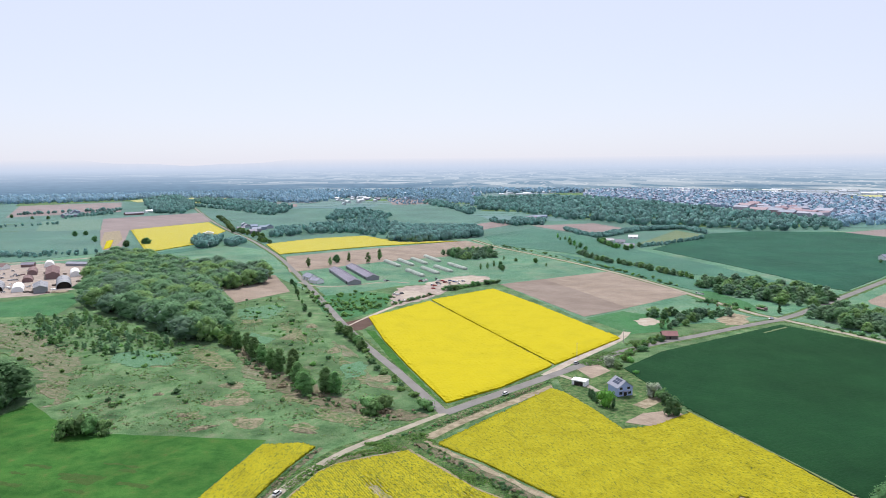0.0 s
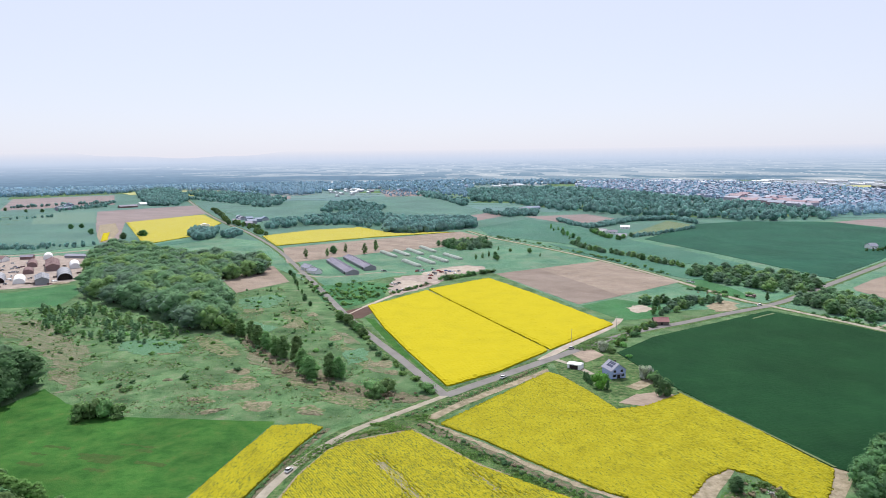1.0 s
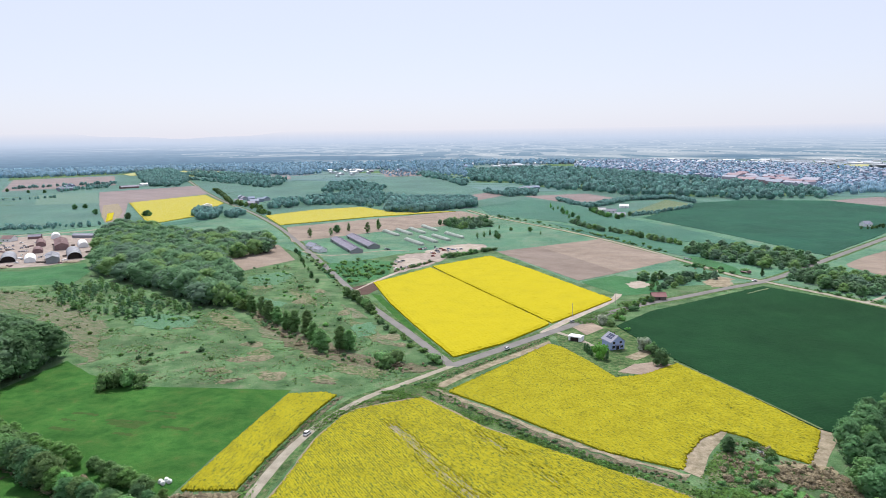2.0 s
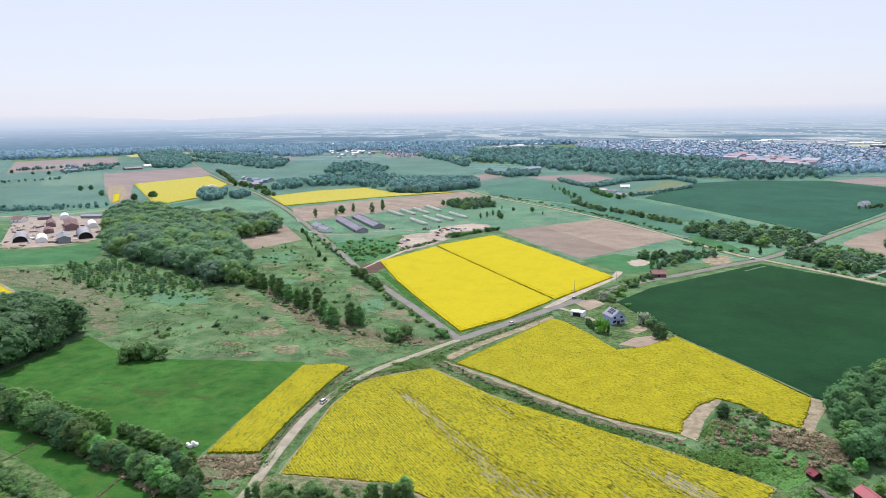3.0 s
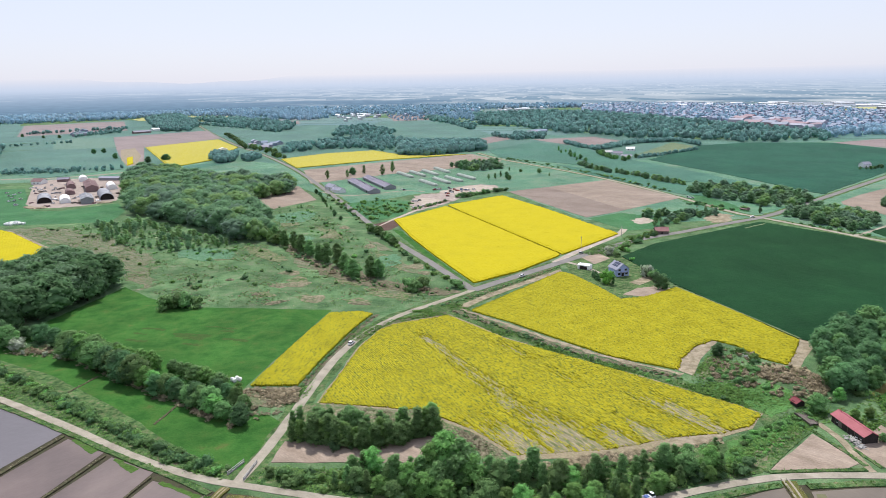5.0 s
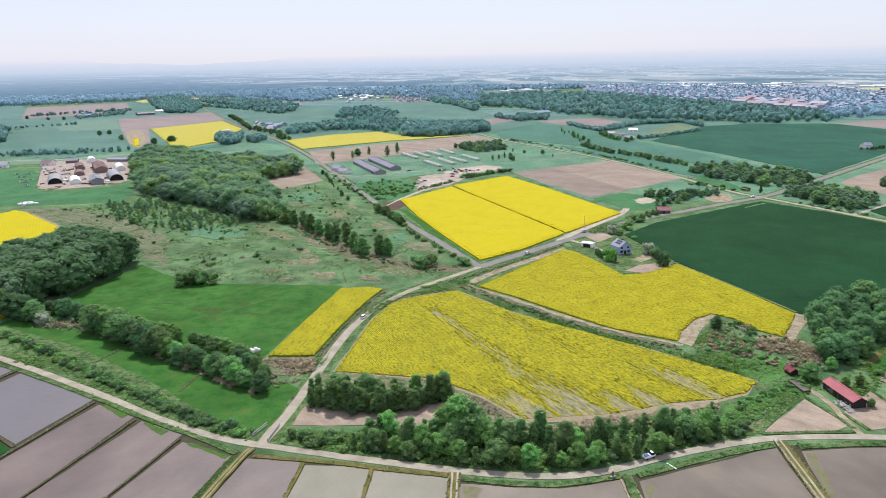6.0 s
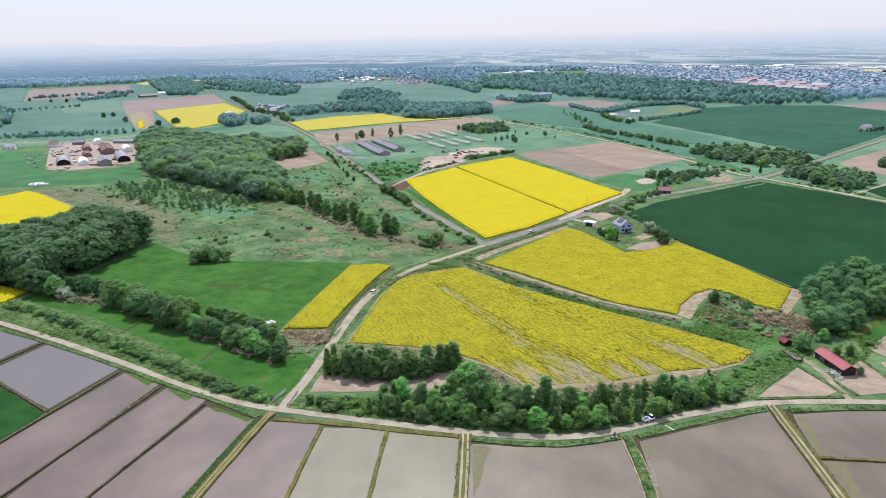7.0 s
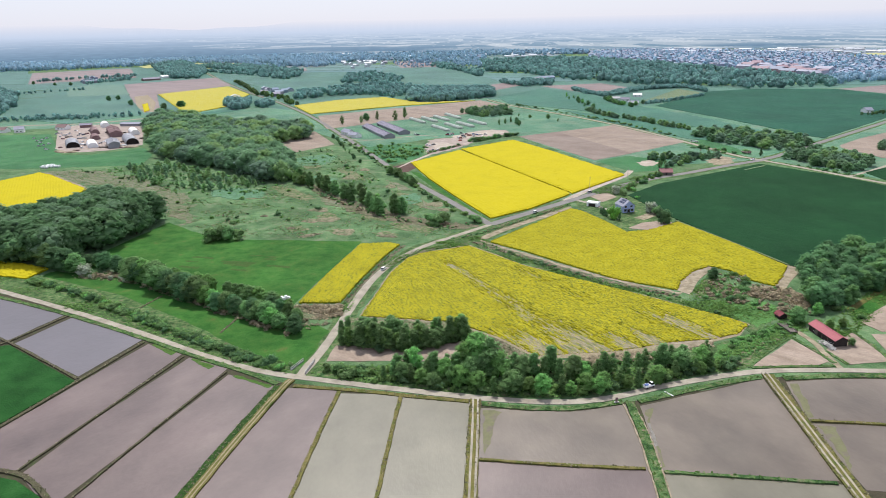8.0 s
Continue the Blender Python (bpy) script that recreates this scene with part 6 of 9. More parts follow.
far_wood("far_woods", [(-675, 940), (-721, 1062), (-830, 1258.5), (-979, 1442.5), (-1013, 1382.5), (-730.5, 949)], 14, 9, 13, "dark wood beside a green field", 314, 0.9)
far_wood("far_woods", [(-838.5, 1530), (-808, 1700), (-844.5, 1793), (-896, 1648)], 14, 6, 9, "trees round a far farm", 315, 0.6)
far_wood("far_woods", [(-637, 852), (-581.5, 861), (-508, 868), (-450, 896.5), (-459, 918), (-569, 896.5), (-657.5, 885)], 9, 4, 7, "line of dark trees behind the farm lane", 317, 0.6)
canopy("thicket", list(scatter([(-2, 862.5), (22, 808.5), (63.5, 826), (67.5, 905.5), (34.5, 890)], 7.8, R, 0.9)), ["bush_dark", "bush_dark", "bush"], 5, 9, "dark grove at the paddock's edge", 318)
canopy("thicket", list(scatter([(230.5, 624.5), (231, 587), (257, 543.5), (283, 522), (317, 549), (323, 582.5), (288, 616.5), (261.5, 653)], 7.8, R, 0.9)), ["bush", "bush", "bush_dark"], 5, 10, "long thicket beside the lane", 319)
canopy("thicket", list(scatter([(258.5, 486), (268.5, 454.5), (281, 428.5), (305.5, 437), (323.5, 471), (318, 512.5), (275, 505.5)], 7.8, R, 0.9)), ["bush", "bush_dark"], 5, 10, "thicket beside the crossing", 320)
far_wood("hedge", [(229, 1040), (251, 1055), (326, 1144), (404.5, 1173), (411.5, 1081), (422.5, 1111), (416, 1207.5), (330.5, 1178.5), (231, 1069)], 5.5, 5, 7, "dark clipped windbreak hedge", 321, 1.0)
far_wood("hedge", [(203, 1172), (217, 1092), (238, 1038), (246.5, 1055.5), (225, 1122), (211.5, 1206.5)], 5.5, 4, 6, "dark windbreak hedge beside a field", 322, 1.0)
far_wood("hedge", [(262, 914.5), (301.5, 938.5), (391, 1025.5), (401, 1052.5), (309, 961.5), (270.5, 944.5)], 6, 3, 5, "low hedge beside a pale plot", 323, 0.9)
far_wood("far_woods", [(125.5, 1292), (184, 1278), (202, 1360), (144, 1407)], 9, 7, 10, "dark grove by a far field", 324, 0.9)
canopy("thicket", list(scatter([(356, 514), (384.5, 493.5), (430, 562), (381, 551)], 7.8, R, 0.9)), ["bush", "bush_dark"], 5, 9, "trees on a bare field", 325)

def reed_stand(x, y, rx, ry, turn, seed):
    """A rounded stand of pale reed, higher in its middle."""
    rng = random.Random(seed)
    n, rings = 22, 5
    c, s = math.cos(radians(turn)), math.sin(radians(turn))
    wave = [1 + 0.16 * math.sin(3 * k * math.tau / n + seed) + rng.uniform(-0.1, 0.1) for k in range(n)]
    vs = [(x, y, 0.95)]
    for r in range(1, rings + 1):
        f = r / rings
        for k in range(n):
            a = k * math.tau / n
            u, v = rx * f * wave[k] * math.cos(a), ry * f * wave[k] * math.sin(a)
            vs.append((x + u * c - v * s, y + u * s + v * c, 0.9 * (1 - f ** 3) + rng.uniform(-0.14, 0.14) * (f < 1) + 0.02))
    fs = [(0, 1 + k, 1 + (k + 1) % n) for k in range(n)]
    fs += [(1 + (r - 1) * n + k, 1 + r * n + k, 1 + r * n + (k + 1) % n, 1 + (r - 1) * n + (k + 1) % n) for r in range(1, rings) for k in range(n)]
    return tagged(new("reed_stand", mesh_of("reed_stand", vs, fs, M["reed_pale"])), "rounded stand of pale dry reed in the meadow", "reed", "reed stands", "stuff")


M["reed_pale"] = material("pale_dry_reed", [(0.095, 0.135, 0.065), (0.155, 0.16, 0.095), (0.225, 0.20, 0.135), (0.27, 0.23, 0.165)], big=1.8, small=0.35, grain=0.5, bump=0.8, stops=[0.34, 0.45, 0.56, 0.68])
for i, (mx, my, ra, rb_) in enumerate(((-107.6, 343, 7, 5), (-108.5, 316, 5, 4), (-99, 318, 8.5, 5), (-84.4, 290.7, 5.8, 6.5), (-103, 285, 6.5, 2.2), (-59.3, 281, 6.5, 2.6), (-100.8, 443, 5, 7), (-80, 341, 3.5, 3), (-33, 352, 6, 7), (-27, 337, 3.5, 4), (-117, 300, 3, 2.2), (-140, 330, 2.6, 2.0), (-66, 409, 4, 7), (-92, 475, 4, 6))):
    reed_stand(mx, my, ra, rb_, 12 * (i % 5) - 20, 60 + i)
M["brown_scrub"] = material("brown_undergrowth", [(0.075, 0.095, 0.05), (0.115, 0.115, 0.07), (0.165, 0.14, 0.10), (0.21, 0.175, 0.135)], big=2.6, small=0.5, grain=0.55, bump=0.9, stops=[0.36, 0.46, 0.57, 0.68])
slab("brush_bed", [(-133, 428), (-113, 383), (-97, 358), (-90, 340), (-70, 322), (-58, 312), (-40, 300), (-14, 292), (-7, 299), (-30, 308), (-38, 316), (-56, 330), (-78, 352), (-96, 374), (-118, 412)], 0.125, M["brown_scrub"], "brown undergrowth along the row of trees", "brush", jitter=2.6, step=3)
scrub_mass("row_undergrowth", list(along([(-130, 424), (-112, 388), (-96, 362), (-80, 342), (-62, 322), (-42, 306), (-22, 297)], 1.7, random.Random(262), 3.2)), ["green", "dark", "dead", "green"], 0.6, 2.6, "low shrubs and brush along the row of trees", 262)

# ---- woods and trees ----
far_wood("town_trees", TOWN, 24, 6, 10, "garden trees between the town houses", 330, 0.55, mat=M["wood_haze"])
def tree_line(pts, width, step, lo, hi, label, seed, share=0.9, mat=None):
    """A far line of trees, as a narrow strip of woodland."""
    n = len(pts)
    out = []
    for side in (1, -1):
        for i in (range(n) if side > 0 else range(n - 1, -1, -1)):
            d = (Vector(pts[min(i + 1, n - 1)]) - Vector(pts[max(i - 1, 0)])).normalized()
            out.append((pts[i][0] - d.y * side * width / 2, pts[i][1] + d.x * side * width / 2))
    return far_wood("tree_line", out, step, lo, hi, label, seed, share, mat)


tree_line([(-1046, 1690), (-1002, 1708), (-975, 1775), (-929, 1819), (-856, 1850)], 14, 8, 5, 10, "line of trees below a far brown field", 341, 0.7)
tree_line([(-1421, 2371), (-1382, 2461), (-1293, 2519)], 14, 12, 7, 11, "sparse line of trees behind a far brown field", 342, 0.5, M["wood_haze"])
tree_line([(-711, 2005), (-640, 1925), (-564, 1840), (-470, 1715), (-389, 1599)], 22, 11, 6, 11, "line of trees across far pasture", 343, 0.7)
tree_line([(-723, 2457), (-620, 2300), (-522, 2163)], 24, 13, 7, 12, "hazy line of trees across far pasture", 344, 0.6, M["wood_haze"])
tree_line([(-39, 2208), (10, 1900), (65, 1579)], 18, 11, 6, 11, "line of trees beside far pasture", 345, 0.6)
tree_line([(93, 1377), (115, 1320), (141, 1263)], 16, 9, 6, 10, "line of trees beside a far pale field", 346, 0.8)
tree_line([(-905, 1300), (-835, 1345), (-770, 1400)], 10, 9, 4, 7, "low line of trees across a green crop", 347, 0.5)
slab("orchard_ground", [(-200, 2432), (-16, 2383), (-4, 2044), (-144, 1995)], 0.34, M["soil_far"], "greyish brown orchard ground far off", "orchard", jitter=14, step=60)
far_wood("orchard_trees", [(-200, 2432), (-16, 2383), (-4, 2044), (-144, 1995)], 19, 4, 6, "bare-looking orchard trees in rows far off", 348, 0.5, M["wood_haze"])
slab("soil_field", [(-646, 2192), (-585, 1979), (-407, 1941), (-440, 2102)], 0.34, M["soil_far"], "narrow far strip of ploughed soil", jitter=4, step=40)
R = random.Random(21)
canopy("forest", list(scatter([(-393.5, 773), (-411, 877.5), (-358.5, 827), (-277, 761), (-233, 750), (-182.5, 714), (-166, 660), (-208, 612.5), (-226.5, 600.5), (-274, 606.5), (-324.5, 626.5)], 10.8, R)), ["wide", "wide", "bush"], 11, 16, "dense green broadleaf forest strip", 201, tints=(4, 4, 6, 5))
canopy("forest", list(scatter([(-324.5, 626.5), (-274, 606.5), (-230.5, 594.5), (-203.5, 598), (-177.5, 533), (-142, 454), (-140.5, 424.5), (-159, 430), (-183, 455.5), (-221.5, 492.5), (-256, 521.5), (-289, 556.5)], 9.6, R)), ["wide", "wide", "wide", "bush"], 12, 20, "dense green broadleaf forest", 202, tints=(4, 4, 5, 6, 4))
# darker leaf tints stand in for the shaded near sides of both woods
canopy("small_wood", list(scatter([(-276, 250.5), (-247.5, 247), (-223.5, 241), (-213.5, 262), (-206, 288), (-202, 308), (-207, 322), (-226.5, 343.5), (-252, 342.5), (-265, 319.5), (-276.5, 303), (-296, 281.5)], 7.0, R)), ["dark", "broad", "dark"], 15, 20.5, "dense small wood beside the meadow", 203, tints=(3, 3, 7))
canopy("small_wood", list(scatter([(136, 207), (127, 186), (119, 160), (126, 162), (143, 173.5), (161.5, 187.5), (214.5, 214.5), (239, 249), (184.5, 235.5), (153.5, 225)], 6.0, R)), ["broad", "dark", "oval", "dark"], 6, 11.5, "dense wood behind the red-roofed barn", 204, tints=(1, 3, 3))
canopy("young_wood", list(scatter([(-300, 505), (-268.5, 522), (-211.5, 462), (-160.5, 422), (-172, 398), (-205, 404), (-232, 420), (-268, 440)], 6.6, R, 0.62)), ["sapling"], 2.8, 7.0, "scattered young trees at the forest's edge", 205, tints=(4, 6, 1))
scrub_mass("young_scrub", list(scatter([(-320, 500), (-268.5, 525), (-205, 470), (-150, 425), (-160, 392), (-205, 390), (-245, 415), (-285, 450)], 4.6, R, 0.5)), ["green", "dark", "fresh"], 0.6, 2.2, "tangled shrubs at the forest's edge", 263)
for i, (tx, ty, hh, wd) in enumerate(((-138, 436.5, 11, 0.9), (-132, 427, 9, 0.8), (-126.5, 415, 11.5, 0.85), (-117.7, 408, 12, 0.8), (-113.5, 401, 10, 0.8), (-110.5, 395, 12.5, 0.85), (-103, 385, 11, 0.9), (-94.7, 373, 11.5, 0.85), (-89.8, 368, 13, 0.8), (-84.5, 380, 9.5, 0.9), (-80, 357, 11.5, 0.85), (-75.5, 347, 11, 0.9), (-67.5, 330, 11.5, 1.0), (-71.5, 337, 9, 0.9), (-58.7, 331, 13, 0.8), (-53.3, 330, 11, 0.8))):
    put_tree("oval", tx, ty, hh, random.Random(700 + i), "in a row across rough meadow", "trees across the meadow", wd)
tree_row([(-169.5, 456.5), (-143, 437), (-128, 415.5)], 7, ["broad", "fresh"], 6, 9, "in a row across rough meadow", 212, 3, "trees across the meadow")
tree_row([(-144.5, 657.5), (-131, 610), (-108, 531), (-96, 497)], 16, ["slim", "dark"], 3.5, 6, "beside the straight lane", 213, 1.0, "lane trees")
tree_row([(-70, 456), (-57.5, 433), (-48, 408.5)], 4, ["slim", "broad"], 5, 7.5, "beside the straight lane", 214, 1.0, "lane trees")
# the stream belt above the gravel road
BELT = "in the stream belt by the gravel road"
tree_row([(-50, 115.5), (-37, 112), (-25.5, 108.5), (-15, 105), (-2.5, 103), (13.5, 102.5), (26.5, 104.5), (40.5, 109), (55, 114), (65, 118)], 3.8, ["fresh", "fresh", "spire", "broad", "slim"], 4.5, 7.5, BELT, 215, 1.2, "stream belt trees")
tree_row([(-47, 122), (-33, 117.5), (-18, 114.5), (-7, 112.5), (7.5, 111), (23, 112.5), (39, 117), (56, 122.5), (65.5, 126.5)], 4.2, ["fresh", "spire", "slim", "oval"], 5.5, 9, BELT, 216, 1.6, "stream belt trees")
rb = random.Random(5)
for px, py, hh, kd, wd in ((-17, 116.5, 15.5, "fresh", 0.8), (-13, 115, 14, "slim", 1.3), (-21, 116.5, 12, "fresh", 0.85), (-15, 112, 10.5, "slim", 1.4), (-10, 112.5, 10, "fresh", 0.9), (-19, 112, 9, "broad", 0.9), (-24.5, 114, 9.5, "slim", 1.3), (-5, 114, 9, "slim", 1.2), (-31.5, 115, 9.5, "spire", 1.3), (-28, 113, 8, "fresh", 0.9), (7.5, 116.5, 10, "spire", 1.4), (1.5, 113.5, 9, "spire", 1.3), (14.5, 113, 8, "fresh", 0.9), (25, 114.5, 8.5, "spire", 1.3), (58.5, 118.5, 8, "fresh", 1.0), (51, 116.5, 7, "broad", 1.0)):
    put_tree(kd, px, py, hh, rb, BELT, "stream belt trees", wd)
RB = random.Random(260)
scrub_mass("belt_undergrowth", list(along([(-62, 119), (-47, 115.5), (-33, 112), (-18, 108.5), (-3, 106), (12, 105.5), (26, 107.5), (42, 112.5), (56, 117.5), (68, 122)], 0.7, RB, 4.2)), ["green", "fresh", "fresh", "dark"], 0.8, 3.4, "dense undergrowth in the stream belt", 260)
scrub_mass("belt_undergrowth", list(along([(-67, 143), (-54, 140.5), (-42.5, 137), (-31.5, 141), (-19.5, 146)], 0.8, RB, 2.6)), ["dark", "green", "green"], 1.2, 4.5, "dense undergrowth in the tree row by a bare plot", 261)
belt([(-66, 141.5), (-54, 139), (-42.5, 135), (-31.5, 139), (-19.5, 144.5)], 2.1, ["spire", "slim", "spire", "oval"], 6, 10.5, "dense green trees in a dense row beside a bare plot", 217, 1.0)
belt([(-68, 147.5), (-55, 146), (-43, 142.5), (-31.5, 145), (-19.5, 149.5)], 3.0, ["spire", "oval", "spire", "slim"], 6.5, 10.5, "dense green trees in a dense row beside a bare plot", 218, 1.0)
# hedge of trees between the two meadows
tree_row([(-174.5, 217.5), (-161, 208), (-142, 191.5), (-131.5, 185.5)], 4.0, ["broad", "dark", "fresh", "dark"], 9, 12.5, "in a hedge between meadows", 219, 1.5, "hedge trees")
tree_row([(-131.5, 185.5), (-116.5, 175), (-103.5, 166), (-92.5, 158), (-83, 153)], 4.4, ["broad", "fresh", "dark"], 6, 9.5, "in a hedge between meadows", 220, 1.5, "hedge trees")
belt([(-183, 233), (-165.5, 223.5), (-148, 211.5), (-118.5, 192.5), (-100.5, 178.5)], 6, ["fresh", "broad"], 5, 7.5, "dense green trees in a hedge between meadows", 221, 2)
# garden of the house
for q, hh in (((69.3, 321.5), 4.2), ((69.8, 318.6), 4.8), ((70.3, 315.8), 4.6), ((71.0, 313.2), 4.0)):
    put_tree("conifer", *q, hh, rb, "clipped in a hedge in the house garden", "garden conifers", 1.1)
put_shrub("bright", *(74.0, 308.5), 8.0, rb, "in the house garden", "", 0.7)
put_tree("conifer", *(76.8, 305.2), 5, rb, "in the house garden")
put_shrub("dark", *(101.2, 296), 7.5, rb, "at the garden's edge", "", 0.72)
put_tree("dark", *(102.5, 310.5), 5.5, rb, "at the garden's edge", "", 1.1)
put_shrub("blossom", *(99.5, 321), 5.4, rb, "in the house garden", "", 0.85)
put_shrub("green", *(102, 316), 5, rb, "in the house garden")
put_shrub("blossom", *(91, 373), 4.5, rb, "beside the house drive")
put_shrub("green", *(94.5, 367.5), 3.5, rb, "beside the house drive")
put_shrub("fresh", *(101.5, 357), 2.5, rb, "behind the house")
for q in [(-449.5, 981.5), (-436.5, 1010.5), (-432, 1010)]:
    put_tree("dark", *q, rb.uniform(9, 12), rb, "in a rape field", "", 1.2)
for q in [(-149, 763), (-127, 775.5), (-123.5, 797), (-110, 806), (-86, 791), (-75.5, 818.5)]:
    put_tree(rb.choice(["dark", "slim"]), *q, rb.uniform(9, 14), rb, "behind the long sheds", "", 1.05)
shrub_row([(0, 606), (11, 615), (29.5, 632), (39.5, 642), (53, 650)], 4.6, ["dark", "green", "dark"], 2.6, 5.0, 258, 1.6, "beside the parking yard", "yard hedge")
shrub_row([(-41, 546.5), (-29, 560.5), (-18, 575.5), (-8, 590)], 3.4, ["green", "dead", "dark"], 1.6, 3.2, 259, 1.4, "beside the parking yard", "yard hedge")
tree_row([(61.5, 802.5), (80.5, 811), (98.5, 785), (120.5, 749)], 22, ["slim", "broad"], 4, 6, "on the green paddock", 222, 6)
tree_row([(37.5, 730.5), (60.5, 758), (62, 708)], 14, ["slim", "dark"], 5, 7, "on the green paddock", 223, 5)
belt([(170, 859.5), (178.5, 795.5), (208, 746), (225.5, 693.5), (241, 664.5)], 3.6, ["bush", "bush", "slim", "bush_dark"], 4, 7, "dense green trees in a line between pastures", 224, 3)
tree_row([(230.5, 612.5), (240.5, 619)], 12, ["dark"], 6, 8, "beside the lane", 225, 1)
scrub_mass("lane_scrub", list(along([(79, 941), (112.5, 883.5), (158.5, 787), (189, 699), (212.5, 615)], 6, random.Random(250), 3)), ["green", "dark", "fresh"], 1.0, 4, "uneven shrubs along the narrow lane", 250)
scrub_mass("crossing_scrub", list(along([(204.5, 549.5), (220.5, 529.5), (240, 515.5)], 2, random.Random(251), 6)), ["green", "dark", "dead"], 1.0, 4.5, "shrubs near the road crossing", 251)
scrub_mass("lane_scrub", list(along([(253.5, 461), (268, 436.5), (284.5, 405.5)], 3, random.Random(252), 2)), ["green", "dark"], 0.8, 3, "low shrubs along the gravel lane", 252)
put_tree("conifer", *(247.5, 503), 7, rb, "at the road crossing")
for q in [(115.5, 409), (122.5, 416.5), (129, 424), (101.5, 380.5), (109, 394.5), (134.5, 427.5)]:
    put_tree("fresh", *q, rb.uniform(3, 4.5), rb, "beside the country road")
put_tree("dark", *(94, 203), 5.5, rb, "at the rape field's corner")
put_tree("broad", *(108, 153), 6.5, rb, "beside the red-roofed shed")
put_tree("fresh", *(119.5, 161), 5, rb, "behind the red-roofed barn")
put_tree("fresh", *(117, 147), 4, rb, "behind the red-roofed barn")
put_tree("fresh", *(122.5, 148), 4, rb, "behind the red-roofed barn")
put_tree("broad", *(117, 132.5), 3, rb, "at the barn's end")

for q, hh in zip([(-225, 237), (-218.5, 233), (-212.5, 230.5), (-207.5, 228.5)], (13, 12, 12, 10)):
    put_tree(rb.choice(["broad", "dark"]), *q, hh, rb, "at the small wood's end")
tree_row([(-209, 234.5), (-201.5, 239), (-188, 228), (-177, 222.5)], 6, ["dark", "broad"], 6, 9, "in a hedge between meadows", 253, 2, "hedge trees")
shrub_row([(-197, 223.5), (-186.5, 221.5), (-179, 219.5)], 1.2, ["dead"], 1.4, 2.4, 254, 1.5, "between meadows", "hedge brush")
for q, hh, kd in zip([(-94.5, 169), (-90, 163.5), (-86, 160), (-91.5, 173), (-98.5, 172)], (7.5, 8.5, 7, 6, 8), ("dark", "oval", "broad", "fresh", "dark")):
    put_tree(kd, *q, hh, rb, "at the hedge's end beside brushwood", "hedge trees", 0.85)
put_shrub("blossom", *(-201, 224.5), 4.5, rb, "at the small wood's end")

for q, hh in zip([(-606, 1140), (-597, 1158), (-529.5, 1052.5), (-874, 1539), (-994.5, 1602.5), (-915.5, 1549)], (9, 8, 9, 8, 8, 7)):
    put_tree("dark", *q, hh, rb, "beside far fields", "", 1.1)
belt([(-497.5, 1543.5), (-421.5, 1355.5), (-355.5, 1182)], 9, ["dark", "broad"], 6, 9, "dense green trees beside the straight lane", 227, 3)
belt([(-348.5, 1202.5), (-297, 1108.5), (-255, 994)], 10, ["dark", "broad"], 6, 9, "dense green trees round grey farmhouses", 228, 8)
belt([(172.5, 1051.5), (182, 961), (180.5, 871.5)], 14, ["slim", "dark"], 5, 8, "dense green trees at the pasture's edge", 229, 6)

for q in [(-124, 179), (-121.5, 177), (-118.5, 174.5), (-104, 162), (-101.5, 160.5), (-99.5, 159.5), (-97, 157), (-134, 186), (-88, 151.5)]:
    put_shrub("dead", *q, 2.4, rb, "between meadows", "hedge brush", 1.2)

belt([(227.5, 1003.5), (227, 936.5), (233, 890.5), (258.5, 931)], 7, ["dark", "broad"], 4, 7, "dense green trees round farm buildings inside a hedge", 255, 6)
belt([(483, 763.5), (485, 751.5), (502, 760.5), (520, 781)], 6, ["dark", "fresh"], 3, 5, "dense green trees round a farmhouse among wheat", 256, 4)
belt([(148.5, 492.5), (169, 495.5), (192.5, 501)], 2.6, ["bush", "bush_dark", "bush"], 3, 7, "dense green trees in a thicket by the crossing", 257, 6)

# shrubs
RS = random.Random(231)
scrub_mass("meadow_scrub", list(scatter([(-211.5, 395), (-156, 418), (-115.5, 378.5), (-79, 329.5), (-62.5, 302.5), (-103, 305.5), (-144, 308), (-189.5, 331)], 8, RS, 0.3)), ["green", "dark", "fresh"], 0.5, 2.8, "scattered low shrubs across rough meadow", 231)
scrub_mass("meadow_scrub", list(scatter([(-347, 502.5), (-280.5, 483.5), (-218, 414), (-200, 340), (-279.5, 429)], 9, RS, 0.5)), ["green", "dark", "fresh", "fresh"], 0.6, 2.8, "scattered low shrubs across rough meadow", 232)
scrub_mass("meadow_scrub", list(scatter([(-180.5, 569), (-152, 592), (-95, 477), (-52.5, 373), (-36, 319.5), (-67, 358), (-115, 456)], 7, RS, 0.5)), ["green", "fresh", "fresh", "dark"], 0.6, 2.6, "scattered low shrubs across rough meadow", 233)
scrub_mass("yard_scrub", list(scatter([(-112, 587), (-74.5, 603.5), (-40, 578.5), (-49.5, 524.5), (-73, 500)], 5.0, RS, 0.6)), ["fresh", "fresh", "green"], 0.7, 4.0, "fresh-green scrub in the overgrown paddock", 234)
scrub_mass("verge_scrub", list(along([(-221.5, 215.5), (-199, 203.5), (-176.5, 188), (-155, 172), (-135.5, 157), (-113, 141), (-97.5, 131), (-82.5, 122)], 0.55, RS, 2.0)), ["green", "dark", "fresh", "green"], 0.6, 2.8, "tangled low shrubs on the road verge", 236)
scrub_mass("bank_scrub", list(scatter([(66, 124), (80, 138), (100, 153), (114, 160), (108, 150), (98, 142), (84, 130), (72, 120)], 1.5, RS, 0.8)), ["fresh", "fresh", "green"], 0.35, 1.3, "lush low shrubs along the stream", 237)
